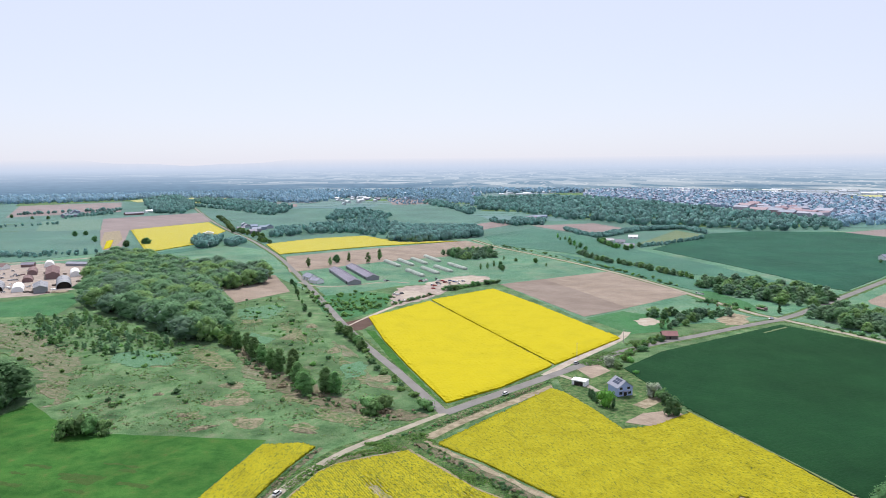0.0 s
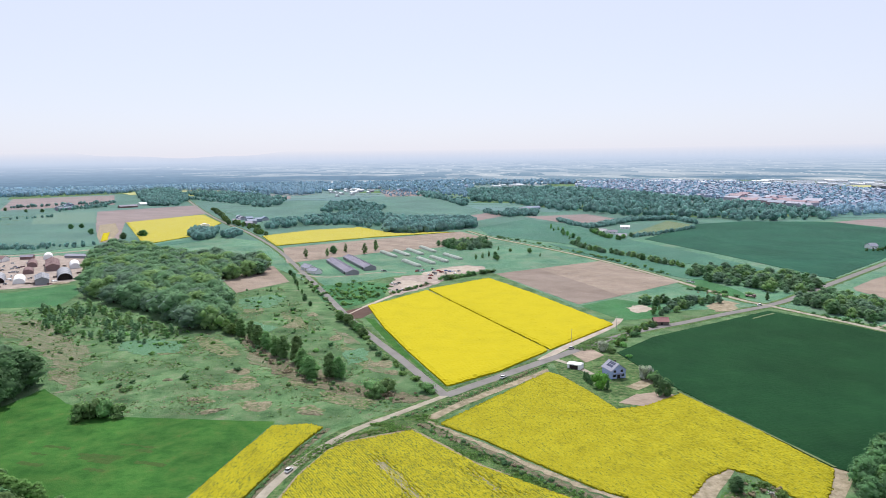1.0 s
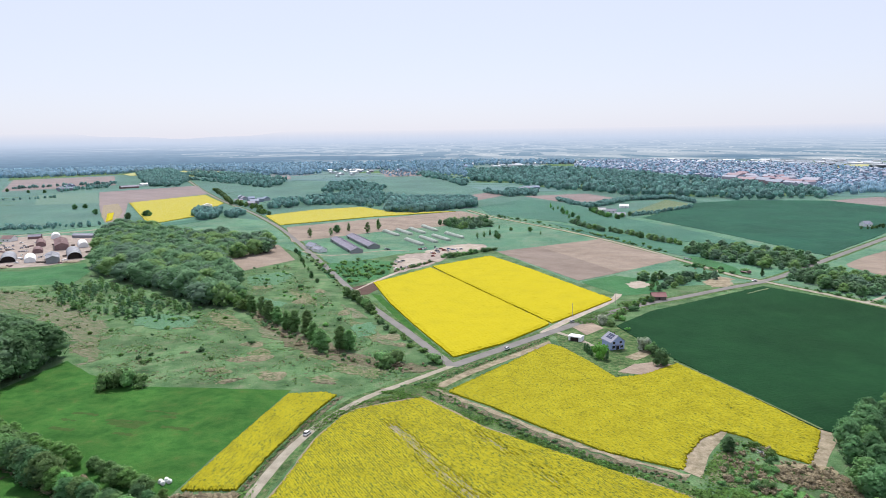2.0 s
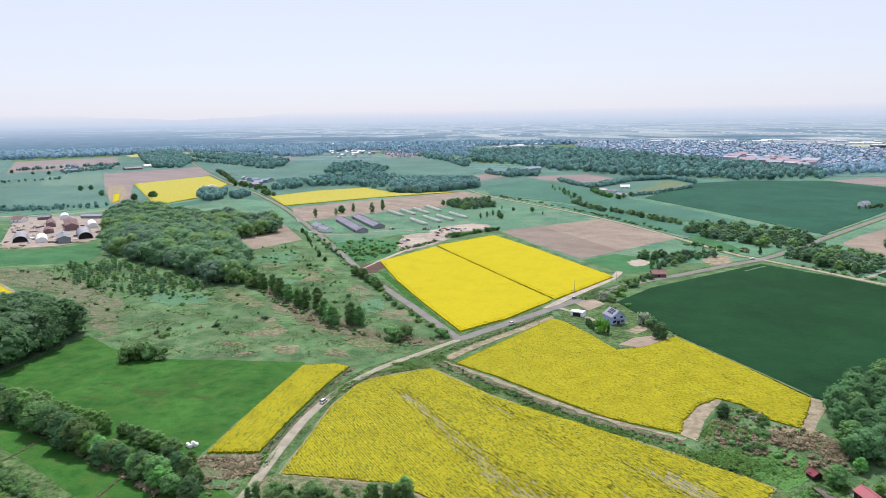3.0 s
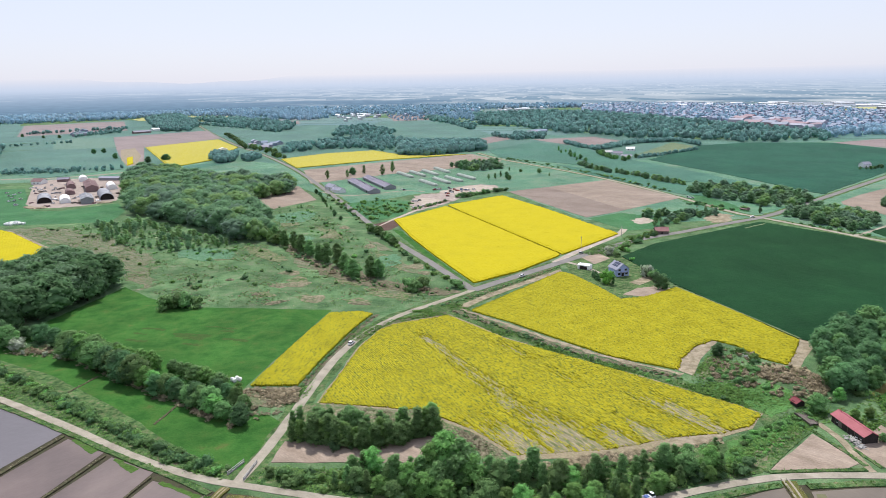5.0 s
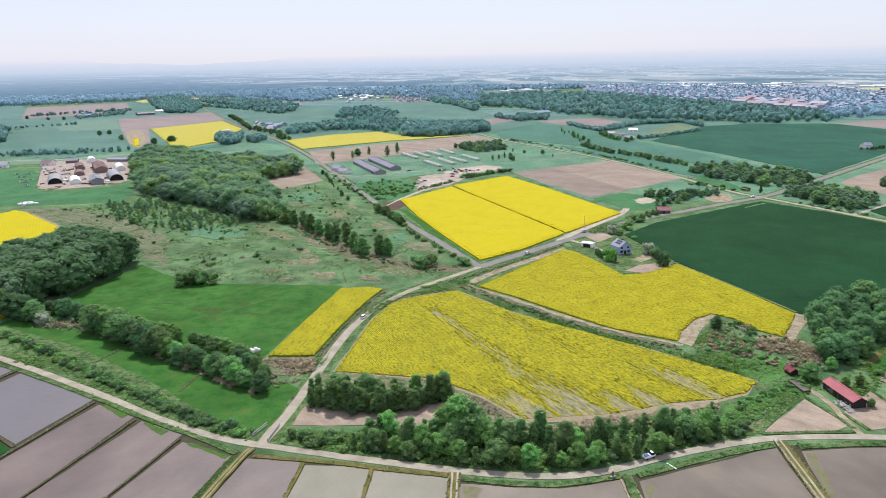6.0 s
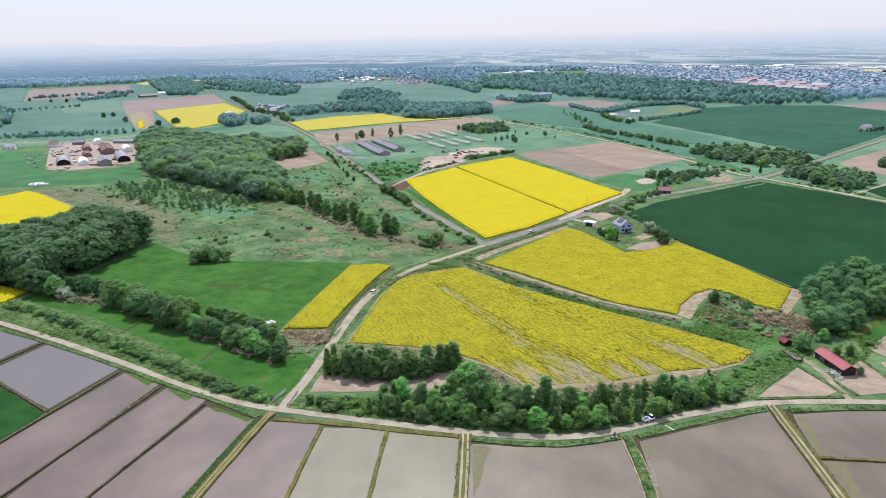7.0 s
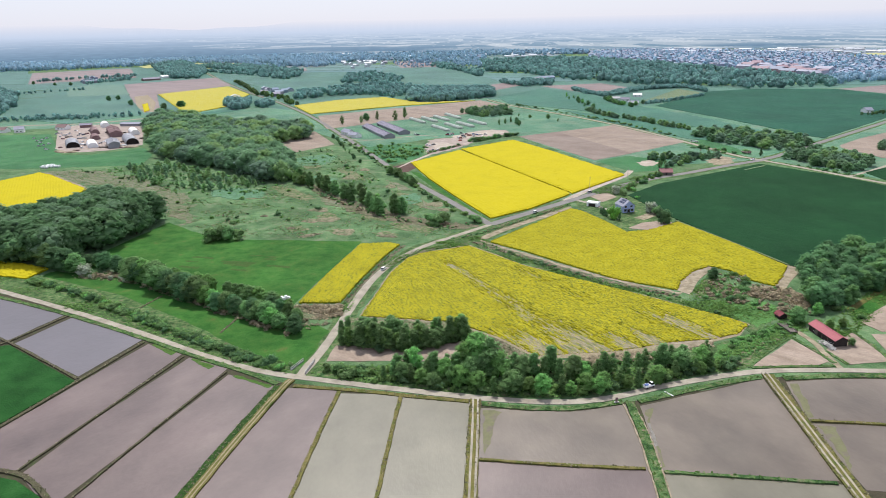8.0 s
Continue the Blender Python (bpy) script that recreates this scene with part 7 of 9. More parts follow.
scrub_mass("corner_scrub", list(scatter([(82, 180), (98, 212), (108, 205), (121, 186), (118, 160), (104, 158)], 2.8, RS, 0.7)), ["dead", "dead", "dead", "green"], 0.6, 2.2, "tangle of dry and green scrub at the field corner", 238)
scrub_mass("corner_brush", list(scatter([(100, 189), (110.5, 195), (122.5, 189), (124, 174), (118, 166), (108, 176)], 1.5, random.Random(268), 0.75)), ["dead", "dead", "dead", "dead", "green"], 0.35, 1.5, "piled dry brushwood at the field corner", 268)
scrub_mass("corner_brush", list(scatter([(83, 181), (91, 200), (98, 198), (96, 184)], 1.6, random.Random(269), 0.7)), ["dead", "dead", "green"], 0.35, 1.4, "dry brushwood beside the sandy turning place", 269)
scrub_mass("ditch_scrub", list(along([(-6, 264), (8, 242), (20, 224.5), (46, 196.5), (70, 178), (84, 161)], 1.3, RS, 1.2)), ["green", "fresh", "dark"], 0.4, 1.3, "low green growth in the ditch between rape fields", 239)
scrub_mass("roadside_growth", list(along([(-24, 272), (-7, 282), (8, 297), (22, 311), (38, 327), (53, 343)], 0.9, random.Random(264), 1.0)), ["dark", "green", "dead"], 0.3, 1.1, "dark low growth in the roadside ditch", 264)
scrub_mass("hedge_brush", list(along([(-204, 226), (-186, 222), (-166, 213), (-146, 198), (-128, 185), (-112, 175), (-98, 168), (-86, 162)], 0.8, random.Random(267), 3.0)), ["dead", "dead", "green"], 0.6, 2.4, "brown brushwood under the hedge trees", 267)
scrub_mass("lane_scrub", list(along([(-132, 640), (-108, 575), (-83, 500), (-57, 430), (-36, 372), (-14, 322)], 4.6, RS, 2.6)), ["green", "fresh", "dark"], 0.6, 3.4, "uneven shrubs along the straight lane", 240)
belt([(150, 462), (168.5, 480), (187.5, 493.5), (206, 502)], 2.6, ["bush", "bush_dark", "bush", "slim"], 3, 7, "dense green trees in a thicket by the crossing", 226, 7)
shrub_row([(101.5, 380.5), (111.5, 398), (124.5, 416), (140, 431.5)], 3.2, ["green", "dark", "fresh"], 2, 4, 249, 3, "beside the country road", "roadside shrubs")
rv = random.Random(236)
for px, py in scatter([(-42.5, 301), (-12, 318), (-6, 304.5), (-26, 285.5), (-42, 283.5)], 8, rv, 0.6):
    put_shrub(rv.choice(["dead", "green"]), px, py, rv.uniform(1, 1.8), rv, "", "roadside shrubs", rv.uniform(0.8, 1.3))
for q, h in zip([(-157.5, 278), (-153.5, 281), (-148.5, 279.5), (-143, 280)], (7.6, 8.4, 7.8, 6)):
    put_shrub("green", *q, h, rb, "on the meadow's edge", "", 0.85)
for q, h in zip([(-33.5, 305.5), (-27.5, 307.5), (-31, 301), (-8.5, 306)], (6.2, 6.6, 5.8, 5)):
    put_shrub("green", *q, h, rb, "near the road junction", "", 1.1)
shrub_row([(-221.5, 215.5), (-199, 203.5), (-176.5, 188), (-155, 172), (-135.5, 157), (-113, 141), (-97.5, 131), (-82.5, 122)], 4.6, ["green", "dark", "fresh"], 1.8, 3.2, 237, 1.9, "on the road verge", "verge shrubs")
shrub_row([(-200.5, 222.5), (-179, 216.5), (-168, 216)], 2.4, ["dead", "blossom", "dead"], 1.4, 2.2, 238, 2, "between meadows", "hedge brush")
shrub_row([(-141.5, 200.5), (-122, 186), (-100.5, 168.5), (-85, 160.5)], 3, ["dead", "dead", "green"], 1.4, 2.4, 239, 3, "between meadows", "hedge brush")
shrub_row([(-88, 175), (-78.5, 172.5), (-71, 170.5)], 1.3, ["dead"], 1, 1.6, 240, 2, "beside the farm road", "hedge brush")
shrub_row([(3.5, 121.5), (20.5, 121), (33, 123), (50, 128), (65.5, 132)], 4, ["dead", "green"], 1, 1.8, 241, 1.2, "below the rape field", "belt brush")
shrub_row([(102, 188), (109, 185), (120, 183), (121.5, 173)], 0.9, ["dead"], 1.3, 2.2, 242, 2.8, "at the rape field's corner", "corner brush")
shrub_row([(87.5, 193), (89, 183.5), (95.5, 186.5)], 2.2, ["dead", "green", "fresh"], 1.2, 2.0, 243, 3, "at the rape field's corner", "corner brush")
shrub_row([(99, 207), (104, 203.5), (107.5, 199), (93.5, 177), (96, 178)], 7, ["green", "fresh", "dark"], 2, 3.2, 244, 2, "at the rape field's corner", "corner brush")
shrub_row([(69, 128.5), (79.5, 137.5), (91, 144.5), (104.5, 153)], 2.6, ["fresh", "green", "fresh"], 0.9, 1.7, 245, 2, "on the stream bank", "belt brush")
shrub_row([(-72, 121.5), (-62, 118.5), (-52, 115.5)], 5, ["green", "fresh"], 1.6, 3.2, 246, 1.5, "on the stream bank", "belt brush")
shrub_row([(0.5, 254.5), (20, 224.5), (46, 195.5), (70, 177), (84, 159.5)], 9, ["fresh", "green"], 0.8, 1.3, 247, 1.0, "in the ditch between rape fields", "ditch shrubs")
shrub_row([(124.5, 161), (134, 167), (133.5, 152.5)], 6, ["green", "fresh"], 1.5, 2.5, 248, 2, "beside the barn", "barn shrubs")

# ---- buildings ----
def frame_of(a, b, width):
    """The pose of a building whose front wall stands on a-b, with its depth behind: its middle, and its length along x."""
    a, b = Vector(a), Vector(b)
    d = (b - a).normalized()
    mid = (a + b) / 2 + Vector((-d.y, d.x)) * width / 2
    return pose(mid.x, mid.y, 0, 0, 0, math.degrees(math.atan2(d.y, d.x))), (b - a).length


def prism(name, length, width, eave, ridge, mat):
    """Walls with two gables; the ridge runs along x."""
    l, w = length / 2, width / 2
    vs = [(-l, -w, -0.2), (l, -w, -0.2), (l, w, -0.2), (-l, w, -0.2), (-l, -w, eave), (l, -w, eave), (l, w, eave), (-l, w, eave), (-l, 0, ridge), (l, 0, ridge)]
    fs = [(0, 1, 5, 4), (2, 3, 7, 6), (1, 2, 6, 9, 5), (3, 0, 4, 8, 7), (4, 5, 9, 8), (6, 7, 8, 9)]
    return mesh_of(name, vs, fs, mat)


def slope(name, length, width, eave, ridge, mat, side, over=0.5, thick=0.14, ribs=0.9):
    """One roof slope with its thickness and standing seams."""
    run = width / 2
    drop = (ridge - eave) / run * over
    l = length / 2 + over
    vs, fs = [], []
    n = max(2, int(2 * l / ribs))
    for k in range(n + 1):
        x = -l + 2 * l * k / n
        for dx, dz in ((-0.04, 0.0), (-0.03, 0.03), (0.03, 0.03), (0.04, 0.0)):
            vs += [(x + dx, 0, ridge + thick + dz), (x + dx, side * (run + over), eave - drop + thick + dz)]
    m = 4 * (n + 1)
    fs += [((2 * k, 2 * k + 1, 2 * k + 3, 2 * k + 2) if side < 0 else (2 * k + 2, 2 * k + 3, 2 * k + 1, 2 * k)) for k in range(m - 1)]
    o = len(vs)
    vs += [(-l, 0, ridge), (-l, side * (run + over), eave - drop), (l, side * (run + over), eave - drop), (l, 0, ridge)]
    fs += [(o, o + 1, o + 2, o + 3), (0, 1, o + 1, o), (2 * m - 2, 2 * m - 1, o + 2, o + 3), (1, 2 * m - 1, o + 2, o + 1)]
    return mesh_of(name, vs, fs, mat)


def opening(name, w, h, x, y, z, mat, face, parent, label=""):
    """A framed leaf set 5 cm proud of a wall that faces -y, +y, -x or +x."""
    t = 0.1
    sx, sy = (w, t) if face[1] == "y" else (t, w)
    return part(name, box_data(name, sx, sy, h, mat, x, y, z, 0.02), parent, label)


def gable(name, a, b, width, eave, ridge, wall, roof, label, category="building", across=False, doors=(), windows=(), over=0.5):
    """A pitched building. across: its gable stands on a-b. doors, windows: (share along the front, width, height, sill)."""
    m, length = frame_of(a, b, width)
    root = new(name)
    if across:
        m = m @ pose(0, 0, 0, 0, 0, 90)
        length, width = width, length
    root.matrix_basis = m
    part("wall", prism("wall", length, width, eave, ridge, wall), root)
    for side in (-1, 1):
        part("roof_slope", slope("roof_slope", length, width, eave, ridge, roof, side, over), root)
    part("ridge_cap", box_data("ridge_cap", length + 2 * over, 0.3, 0.1, roof, 0, 0, ridge + 0.15, 0.03), root)
    for kind, rows, mat in (("door", doors, M["dark_wall"]), ("window", windows, M["glass"])):
        for f, w, h, z in rows:
            if across:
                ob = opening(kind, w, h, -length / 2 - 0.03, (0.5 - f) * width, z, mat, "-x", root)
                opening("frame", w + 0.24, 0.12, -length / 2 - 0.04, (0.5 - f) * width, z - 0.12, M["white"], "-x", ob)
            else:
                ob = opening(kind, w, h, (f - 0.5) * length, -width / 2 - 0.03, z, mat, "-y", root)
                opening("frame", w + 0.24, 0.12, (f - 0.5) * length, -width / 2 - 0.04, z - 0.12, M["white"], "-y", ob)
    return tagged(root, label, category)


def arch(name, a, b, depth, height, roof, label, open_front=True, end=None):
    """A round-roofed shed whose arched front stands on a-b."""
    m, width = frame_of(a, b, depth)
    root = new(name)
    root.matrix_basis = m
    vs, fs, n = [], [], 14
    for y in (-depth / 2, depth / 2):
        for r in (1.0, 0.965):
            vs += [(-math.cos(math.pi * k / n) * width / 2 * r, y, max(-0.1, math.sin(math.pi * k / n) ** 0.8 * height * r)) for k in range(n + 1)]
    w = n + 1
    for k in range(n):
        fs += [(k, 2 * w + k, 2 * w + k + 1, k + 1), (w + k + 1, 3 * w + k + 1, 3 * w + k, w + k), (k, k + 1, w + k + 1, w + k), (2 * w + k + 1, 2 * w + k, 3 * w + k, 3 * w + k + 1)]
    part("roof", mesh_of("roof", vs, fs, roof, smooth=False), root)
    # an open front gets a dark sheet set back, standing in for shade
    for name_, y, mat in (("end_wall", depth / 2 - 0.4, end or roof), ("front_wall", -depth / 2 + (2.2 if open_front else 0.25), M["dark_wall"] if open_front else (end or M["white"]))):
        pts = [(-math.cos(math.pi * k / n) * width / 2 * 0.96, y, max(-0.1, math.sin(math.pi * k / n) ** 0.8 * height * 0.96)) for k in range(n + 1)]
        pts2 = [(x, yy + 0.15, z) for x, yy, z in pts]
        k = len(pts)
        part(name_, mesh_of(name_, pts + pts2, [tuple(range(k)), tuple(range(2 * k - 1, k - 1, -1))] + [(i, i + k, (i + 1) % k + k, (i + 1) % k) for i in range(k)], mat), root)
    for f in (0.2, 0.5, 0.8):
        hoop = [(-math.cos(math.pi * k / n) * width / 2 * 1.012, -depth / 2 + f * depth, math.sin(math.pi * k / n) ** 0.8 * height * 1.012) for k in range(n + 1)]
        hv, hf = [], []
        for p, q in zip(hoop, hoop[1:]):
            limb(hv, hf, p, q, 0.07, 0.07, 4)
        part("rib", mesh_of("rib", hv, hf, roof), root)
    return tagged(root, label, "shed")


def tunnel(a, b, width=6.5, height=2.8):
    """A low film tunnel with rounded ends and bare hoops."""
    va, vb = Vector(a), Vector(b)
    d = (vb - va).normalized()
    root = new("greenhouse_tunnel")
    root.matrix_basis = pose(*((va + vb) / 2), 0, 0, 0, math.degrees(math.atan2(d.y, d.x)))
    length, n, rows = (vb - va).length, 10, 14
    vs, fs = [], []
    for i in range(rows + 1):
        f = 2 * i / rows - 1
        k = min(1, (1 - abs(f)) * 7 + 0.25) ** 0.6
        vs += [(f * length / 2, -math.cos(math.pi * j / n) * width / 2 * k, math.sin(math.pi * j / n) ** 0.85 * height * k - 0.02) for j in range(n + 1)]
        if i:
            o = i * (n + 1)
            fs += [(o + j, o + j + 1, o + j - n, o + j - n - 1) for j in range(n)]
    fs += [tuple(range(n + 1)), tuple(range(rows * (n + 1) + n, rows * (n + 1) - 1, -1))]
    part("film", mesh_of("film", vs, fs, M["film"], smooth=True), root)
    for i in range(7):
        x = (i / 6 - 0.5) * length * 0.84
        hv, hf = [], []
        hoop = [(x, -math.cos(math.pi * j / n) * width / 2 * 1.02, math.sin(math.pi * j / n) ** 0.85 * height * 1.02) for j in range(n + 1)]
        for p, q in zip(hoop, hoop[1:]):
            limb(hv, hf, p, q, 0.11 if i in (0, 6) else 0.06, 0.11 if i in (0, 6) else 0.06, 4)
        part("hoop", mesh_of("hoop", hv, hf, M["white"]), root)
    return tagged(root, "low dusty plastic greenhouse tunnel on grass", "greenhouse", "greenhouse tunnels")


CAR_DATA = {}


def car(paint, x, y, turn, label, group="", truck=False, z=0.15):
    """A small car or pickup, 3.7 m long, front to +x."""
    if (paint, truck) not in CAR_DATA:
        side = [(-1.85, 0.35), (1.85, 0.35), (1.85, 0.75), (1.2, 0.95), (-1.85, 0.95)] if not truck else [(-1.85, 0.45), (1.85, 0.45), (1.85, 1.0), (1.75, 1.05), (-1.85, 0.8)]
        top = [(-1.7, 0.93), (1.1, 0.93), (0.55, 1.48), (-1.45, 1.48)] if not truck else [(0.45, 1.0), (1.75, 1.0), (1.4, 1.75), (0.55, 1.75)]

        def solid(name, prof, half, inset, mat):
            bm = bmesh.new()
            l = [bm.verts.new((px, -half + (inset if pz > 1.2 else 0), pz)) for px, pz in prof]
            r = [bm.verts.new((px, half - (inset if pz > 1.2 else 0), pz)) for px, pz in prof]
            bm.faces.new(l)
            bm.faces.new(r[::-1])
            for i in range(len(prof)):
                bm.faces.new((l[i], r[i], r[(i + 1) % len(prof)], l[(i + 1) % len(prof)]))
            bmesh.ops.recalc_face_normals(bm, faces=bm.faces[:])
            bmesh.ops.bevel(bm, geom=bm.edges[:], offset=0.06, segments=2, affect="EDGES")
            me = bpy.data.meshes.new(name)
            bm.to_mesh(me)
            bm.free()
            me.materials.append(mat)
            return me
        wheel = bpy.data.meshes.new("wheel")
        bm = bmesh.new()
        bmesh.ops.create_cone(bm, cap_ends=True, segments=14, radius1=0.3, radius2=0.3, depth=0.2, matrix=Matrix.Rotation(radians(90), 4, "X"))
        bm.to_mesh(wheel)
        bm.free()
        wheel.materials.append(M["tyre"])
        roof = box_data("car_roof", 1.8 if not truck else 0.8, 1.22, 0.06, M[paint], -0.45 if not truck else 0.98, 0, 1.47 if not truck else 1.74, 0.02)
        CAR_DATA[(paint, truck)] = (solid("car_body", side, 0.76, 0, M[paint]), solid("car_windows", top, 0.72, 0.1, M["glass"]), roof, wheel)
    body, windows, roof, wheel = CAR_DATA[(paint, truck)]
    root = new("pickup_truck" if truck else "car")
    root.matrix_basis = pose(x, y, z, 0, 0, turn)
    part("body", body, root)
    part("cabin_glass", windows, root, "dark glass")
    part("roof", roof, root)
    for wx in (-1.2, 1.2):
        for wy in (-0.68, 0.68):
            w = part("wheel", wheel, root)
            w.matrix_basis = pose(wx, wy, 0.3)
    if truck:
        for nm, sx, sy, px, py in (("bed_side", 2.2, 0.05, -0.75, -0.72), ("bed_side", 2.2, 0.05, -0.75, 0.72), ("tailgate", 0.05, 1.4, -1.83, 0)):
            part(nm, box_data(nm, sx, sy, 0.4, M[paint], px, py, 0.8, 0.01), root)
        part("load", box_data("load", 1.3, 1.0, 0.45, M["car_blue"], -0.8, 0, 0.85, 0.08), root, "blue covered load")
    return tagged(root, label, "pickup" if truck else "car", group)


# the farmhouse with its garage
home = gable("house", (82.7, 320.6), (90.3, 323.0), 8.8, 4.4, 7.3, M["blue_wall"], M["slate_roof"], "two-storey pale farmhouse with shade-blue walls and grey-blue roof", "house", across=True, doors=[(0.5, 1.6, 2.1, 0.1)], windows=[(0.22, 1.4, 1.2, 3.2), (0.72, 1.4, 1.2, 3.2), (0.2, 1.6, 1.4, 0.9), (0.8, 1.6, 1.4, 0.9)])
for k in range(6):
    sp = part("solar_panel", box_data("solar_panel", 1.6, 1.45, 0.06, M["panel"], 0, 0, 0, 0.01), home, "dark solar panel")
    sp.matrix_basis = pose(-1.8 + (k % 3) * 1.75, 0.95 + (k // 3) * 1.35, 6.78 - (k // 3) * 0.98, -36, 0, 0)
part("porch", box_data("porch", 1.6, 3.4, 0.18, M["slate_roof"], -5.0, 0, 2.4, 0.03), home, "dark porch roof")
part("chimney", box_data("chimney", 0.6, 0.6, 1.4, M["dark_wall"], 0.5, -0.9, 6.6, 0.03), home)
garage = gable("garage", (64.3, 340.2), (70.3, 336.2), 5.0, 2.5, 2.8, M["white"], M["white"], "white flat-roofed garage beside the road", "garage", doors=[(0.5, 4.6, 2.0, 0.05)], over=0.15)
# red-roofed barn and shed
barn = gable("barn", (108.9, 146.4), (110.5, 131.5), 4.7, 2.55, 3.8, M["dark_wall"], M["red_roof"], "long dark wooden barn with red sheet roof", "barn", windows=[(0.2, 0.9, 0.8, 1.1), (0.8, 0.9, 1.1, 0.8), (0.92, 0.7, 0.8, 1.1)], doors=[(0.42, 1.6, 2.0, 0.0), (0.62, 1.6, 2.0, 0.0)], over=0.4)
for f in (0.12, 0.32, 0.52, 0.74):
    part("post", box_data("post", 0.14, 0.14, 2.4, M["planks"], (f - 0.5) * 14.6, -2.5, 0, 0.02), barn)
part("board_panel", box_data("board_panel", 1.8, 0.08, 1.9, M["planks"], -3.2, -2.44, 0.3, 0.01), barn, "pale boarded panel")
gable("shed", (102.0, 159.5), (102.6, 156.6), 3.2, 1.5, 2.4, M["dark_wall"], M["dark_red_roof"], "small dark shed with red sheet roof", "shed", over=0.4, doors=[(0.5, 1.2, 1.8, 0.0)])
gable("hut", (138.5, 429.3), (147.5, 428.6), 7.0, 2.6, 4.6, M["planks"], M["pink_roof"], "small roadside hut with faded pinkish roof", "shed", doors=[(0.5, 1.2, 1.9, 0.0)])
# the farmyard of round sheds
def stand(c, width, turn=29.0):
    """The two ends of a front of that width round c."""
    d = Vector((math.cos(radians(turn)), math.sin(radians(turn)))) * width / 2
    return (c[0] - d.x, c[1] - d.y), (c[0] + d.x, c[1] + d.y)


for c, wd, dp, ht, mt, lab, opn in (((-407, 622), 13, 36, 6.0, "grey_sheet", "large grey round-roofed shed with open front", True), ((-385, 619.5), 10, 30, 5.2, "white", "white round-roofed shed in the farmyard", False), ((-352, 637), 13, 46, 6.6, "grey_sheet", "large grey round-roofed shed with open front", True),
                            ((-430.5, 720.5), 9.5, 32, 5.6, "brown_sheet", "brown round-roofed shed in the farmyard", False), ((-408.5, 675), 9.5, 22, 4.8, "brown_sheet", "short brown round-roofed shed", False), ((-446, 780.5), 10, 22, 6, "white", "small white round-roofed shed", False), ((-379, 709), 10, 30, 5.8, "white", "white round-roofed shed behind a grey one", False)):
    arch("round_shed", *stand(c, wd), dp, ht, M[mt], lab, opn, M[mt])
gable("farm_shed", *stand((-360, 613), 11), 34, 5, 7, M["grey_sheet"], M["grey_sheet"], "pale grey pitched farm shed", "shed", across=True)
gable("farm_shed", *stand((-394, 694), 12.5), 58, 5, 7.5, M["brown_sheet"], M["brown_sheet"], "long rusty red farm shed", "shed", across=True)
gable("farm_shed", (-432, 788.5), (-406, 785), 9, 3.0, 4.6, M["grey_sheet"], M["slate_roof"], "long low grey-roofed farm shed", "shed")
gable("farmhouse", (-499.5, 762.5), (-487, 761), 12, 3.6, 6.4, M["white"], M["brown_sheet"], "farmhouse with brown roof", "house", windows=[(0.3, 1.4, 1.2, 1.0), (0.7, 1.4, 1.2, 1.0)])
gable("farm_shed", (-478, 779.5), (-465.5, 783), 9, 3.2, 5.0, M["brown_sheet"], M["lilac_roof"], "low dark-roofed farm shed", "shed")
gable("farmhouse", (-539, 744), (-529.5, 747.5), 10, 4.2, 7.0, M["white"], M["slate_roof"], "farmhouse with blue-grey roof beside the lane", "house", windows=[(0.3, 1.4, 1.2, 1.0), (0.7, 1.4, 1.2, 1.0)])
gable("farmhouse", (-564.5, 747.5), (-551.5, 746), 10, 3.6, 6.0, M["white"], M["brown_sheet"], "farmhouse with red-brown roof", "house", windows=[(0.5, 1.4, 1.2, 1.0)])
# the long sheds and tunnels
for a, b, wd in (((-121, 729), (-88.5, 642), 12), ((-106, 751.5), (-74, 668.5), 12)):
    long_shed = gable("long_shed", a, b, wd, 3.0, 5.2, M["grey_sheet"], M["lilac_roof"], "long low livestock shed with faded lilac-grey roof", "shed", doors=[(0.1, 2.4, 2.2, 0), (0.9, 2.4, 2.2, 0)])
    for k in range(6):
        part("roof_vent", box_data("roof_vent", 1.2, 0.9, 0.7, M["grey_sheet"], (k - 2.5) * 13, 0, 5.2, 0.05), long_shed)
gable("farmhouse", (-139.5, 681.5), (-130, 667.5), 9, 3.4, 6.0, M["white"], M["slate_roof"], "grey-roofed farmhouse beside the lane", "house", windows=[(0.3, 1.4, 1.2, 1.0), (0.7, 1.4, 1.2, 1.0)])
gable("farmhouse", (-129, 659.5), (-119.5, 650), 8, 3.0, 5.2, M["white"], M["slate_roof"], "low grey-roofed annexe beside the lane", "house")
for a, b in (((-68, 805.5), (-48, 758.5)), ((-53, 814.5), (-33.5, 767)), ((-37.5, 824), (-18.5, 775.5)), ((-22.5, 846.5), (-4, 795.5)), ((-39, 732), (-19.5, 687)), ((-23.5, 749.5), (-5, 703.5)), ((-9.5, 758), (9, 715.5)), ((5.5, 777), (24.5, 732.5))):
    tunnel(a, b)
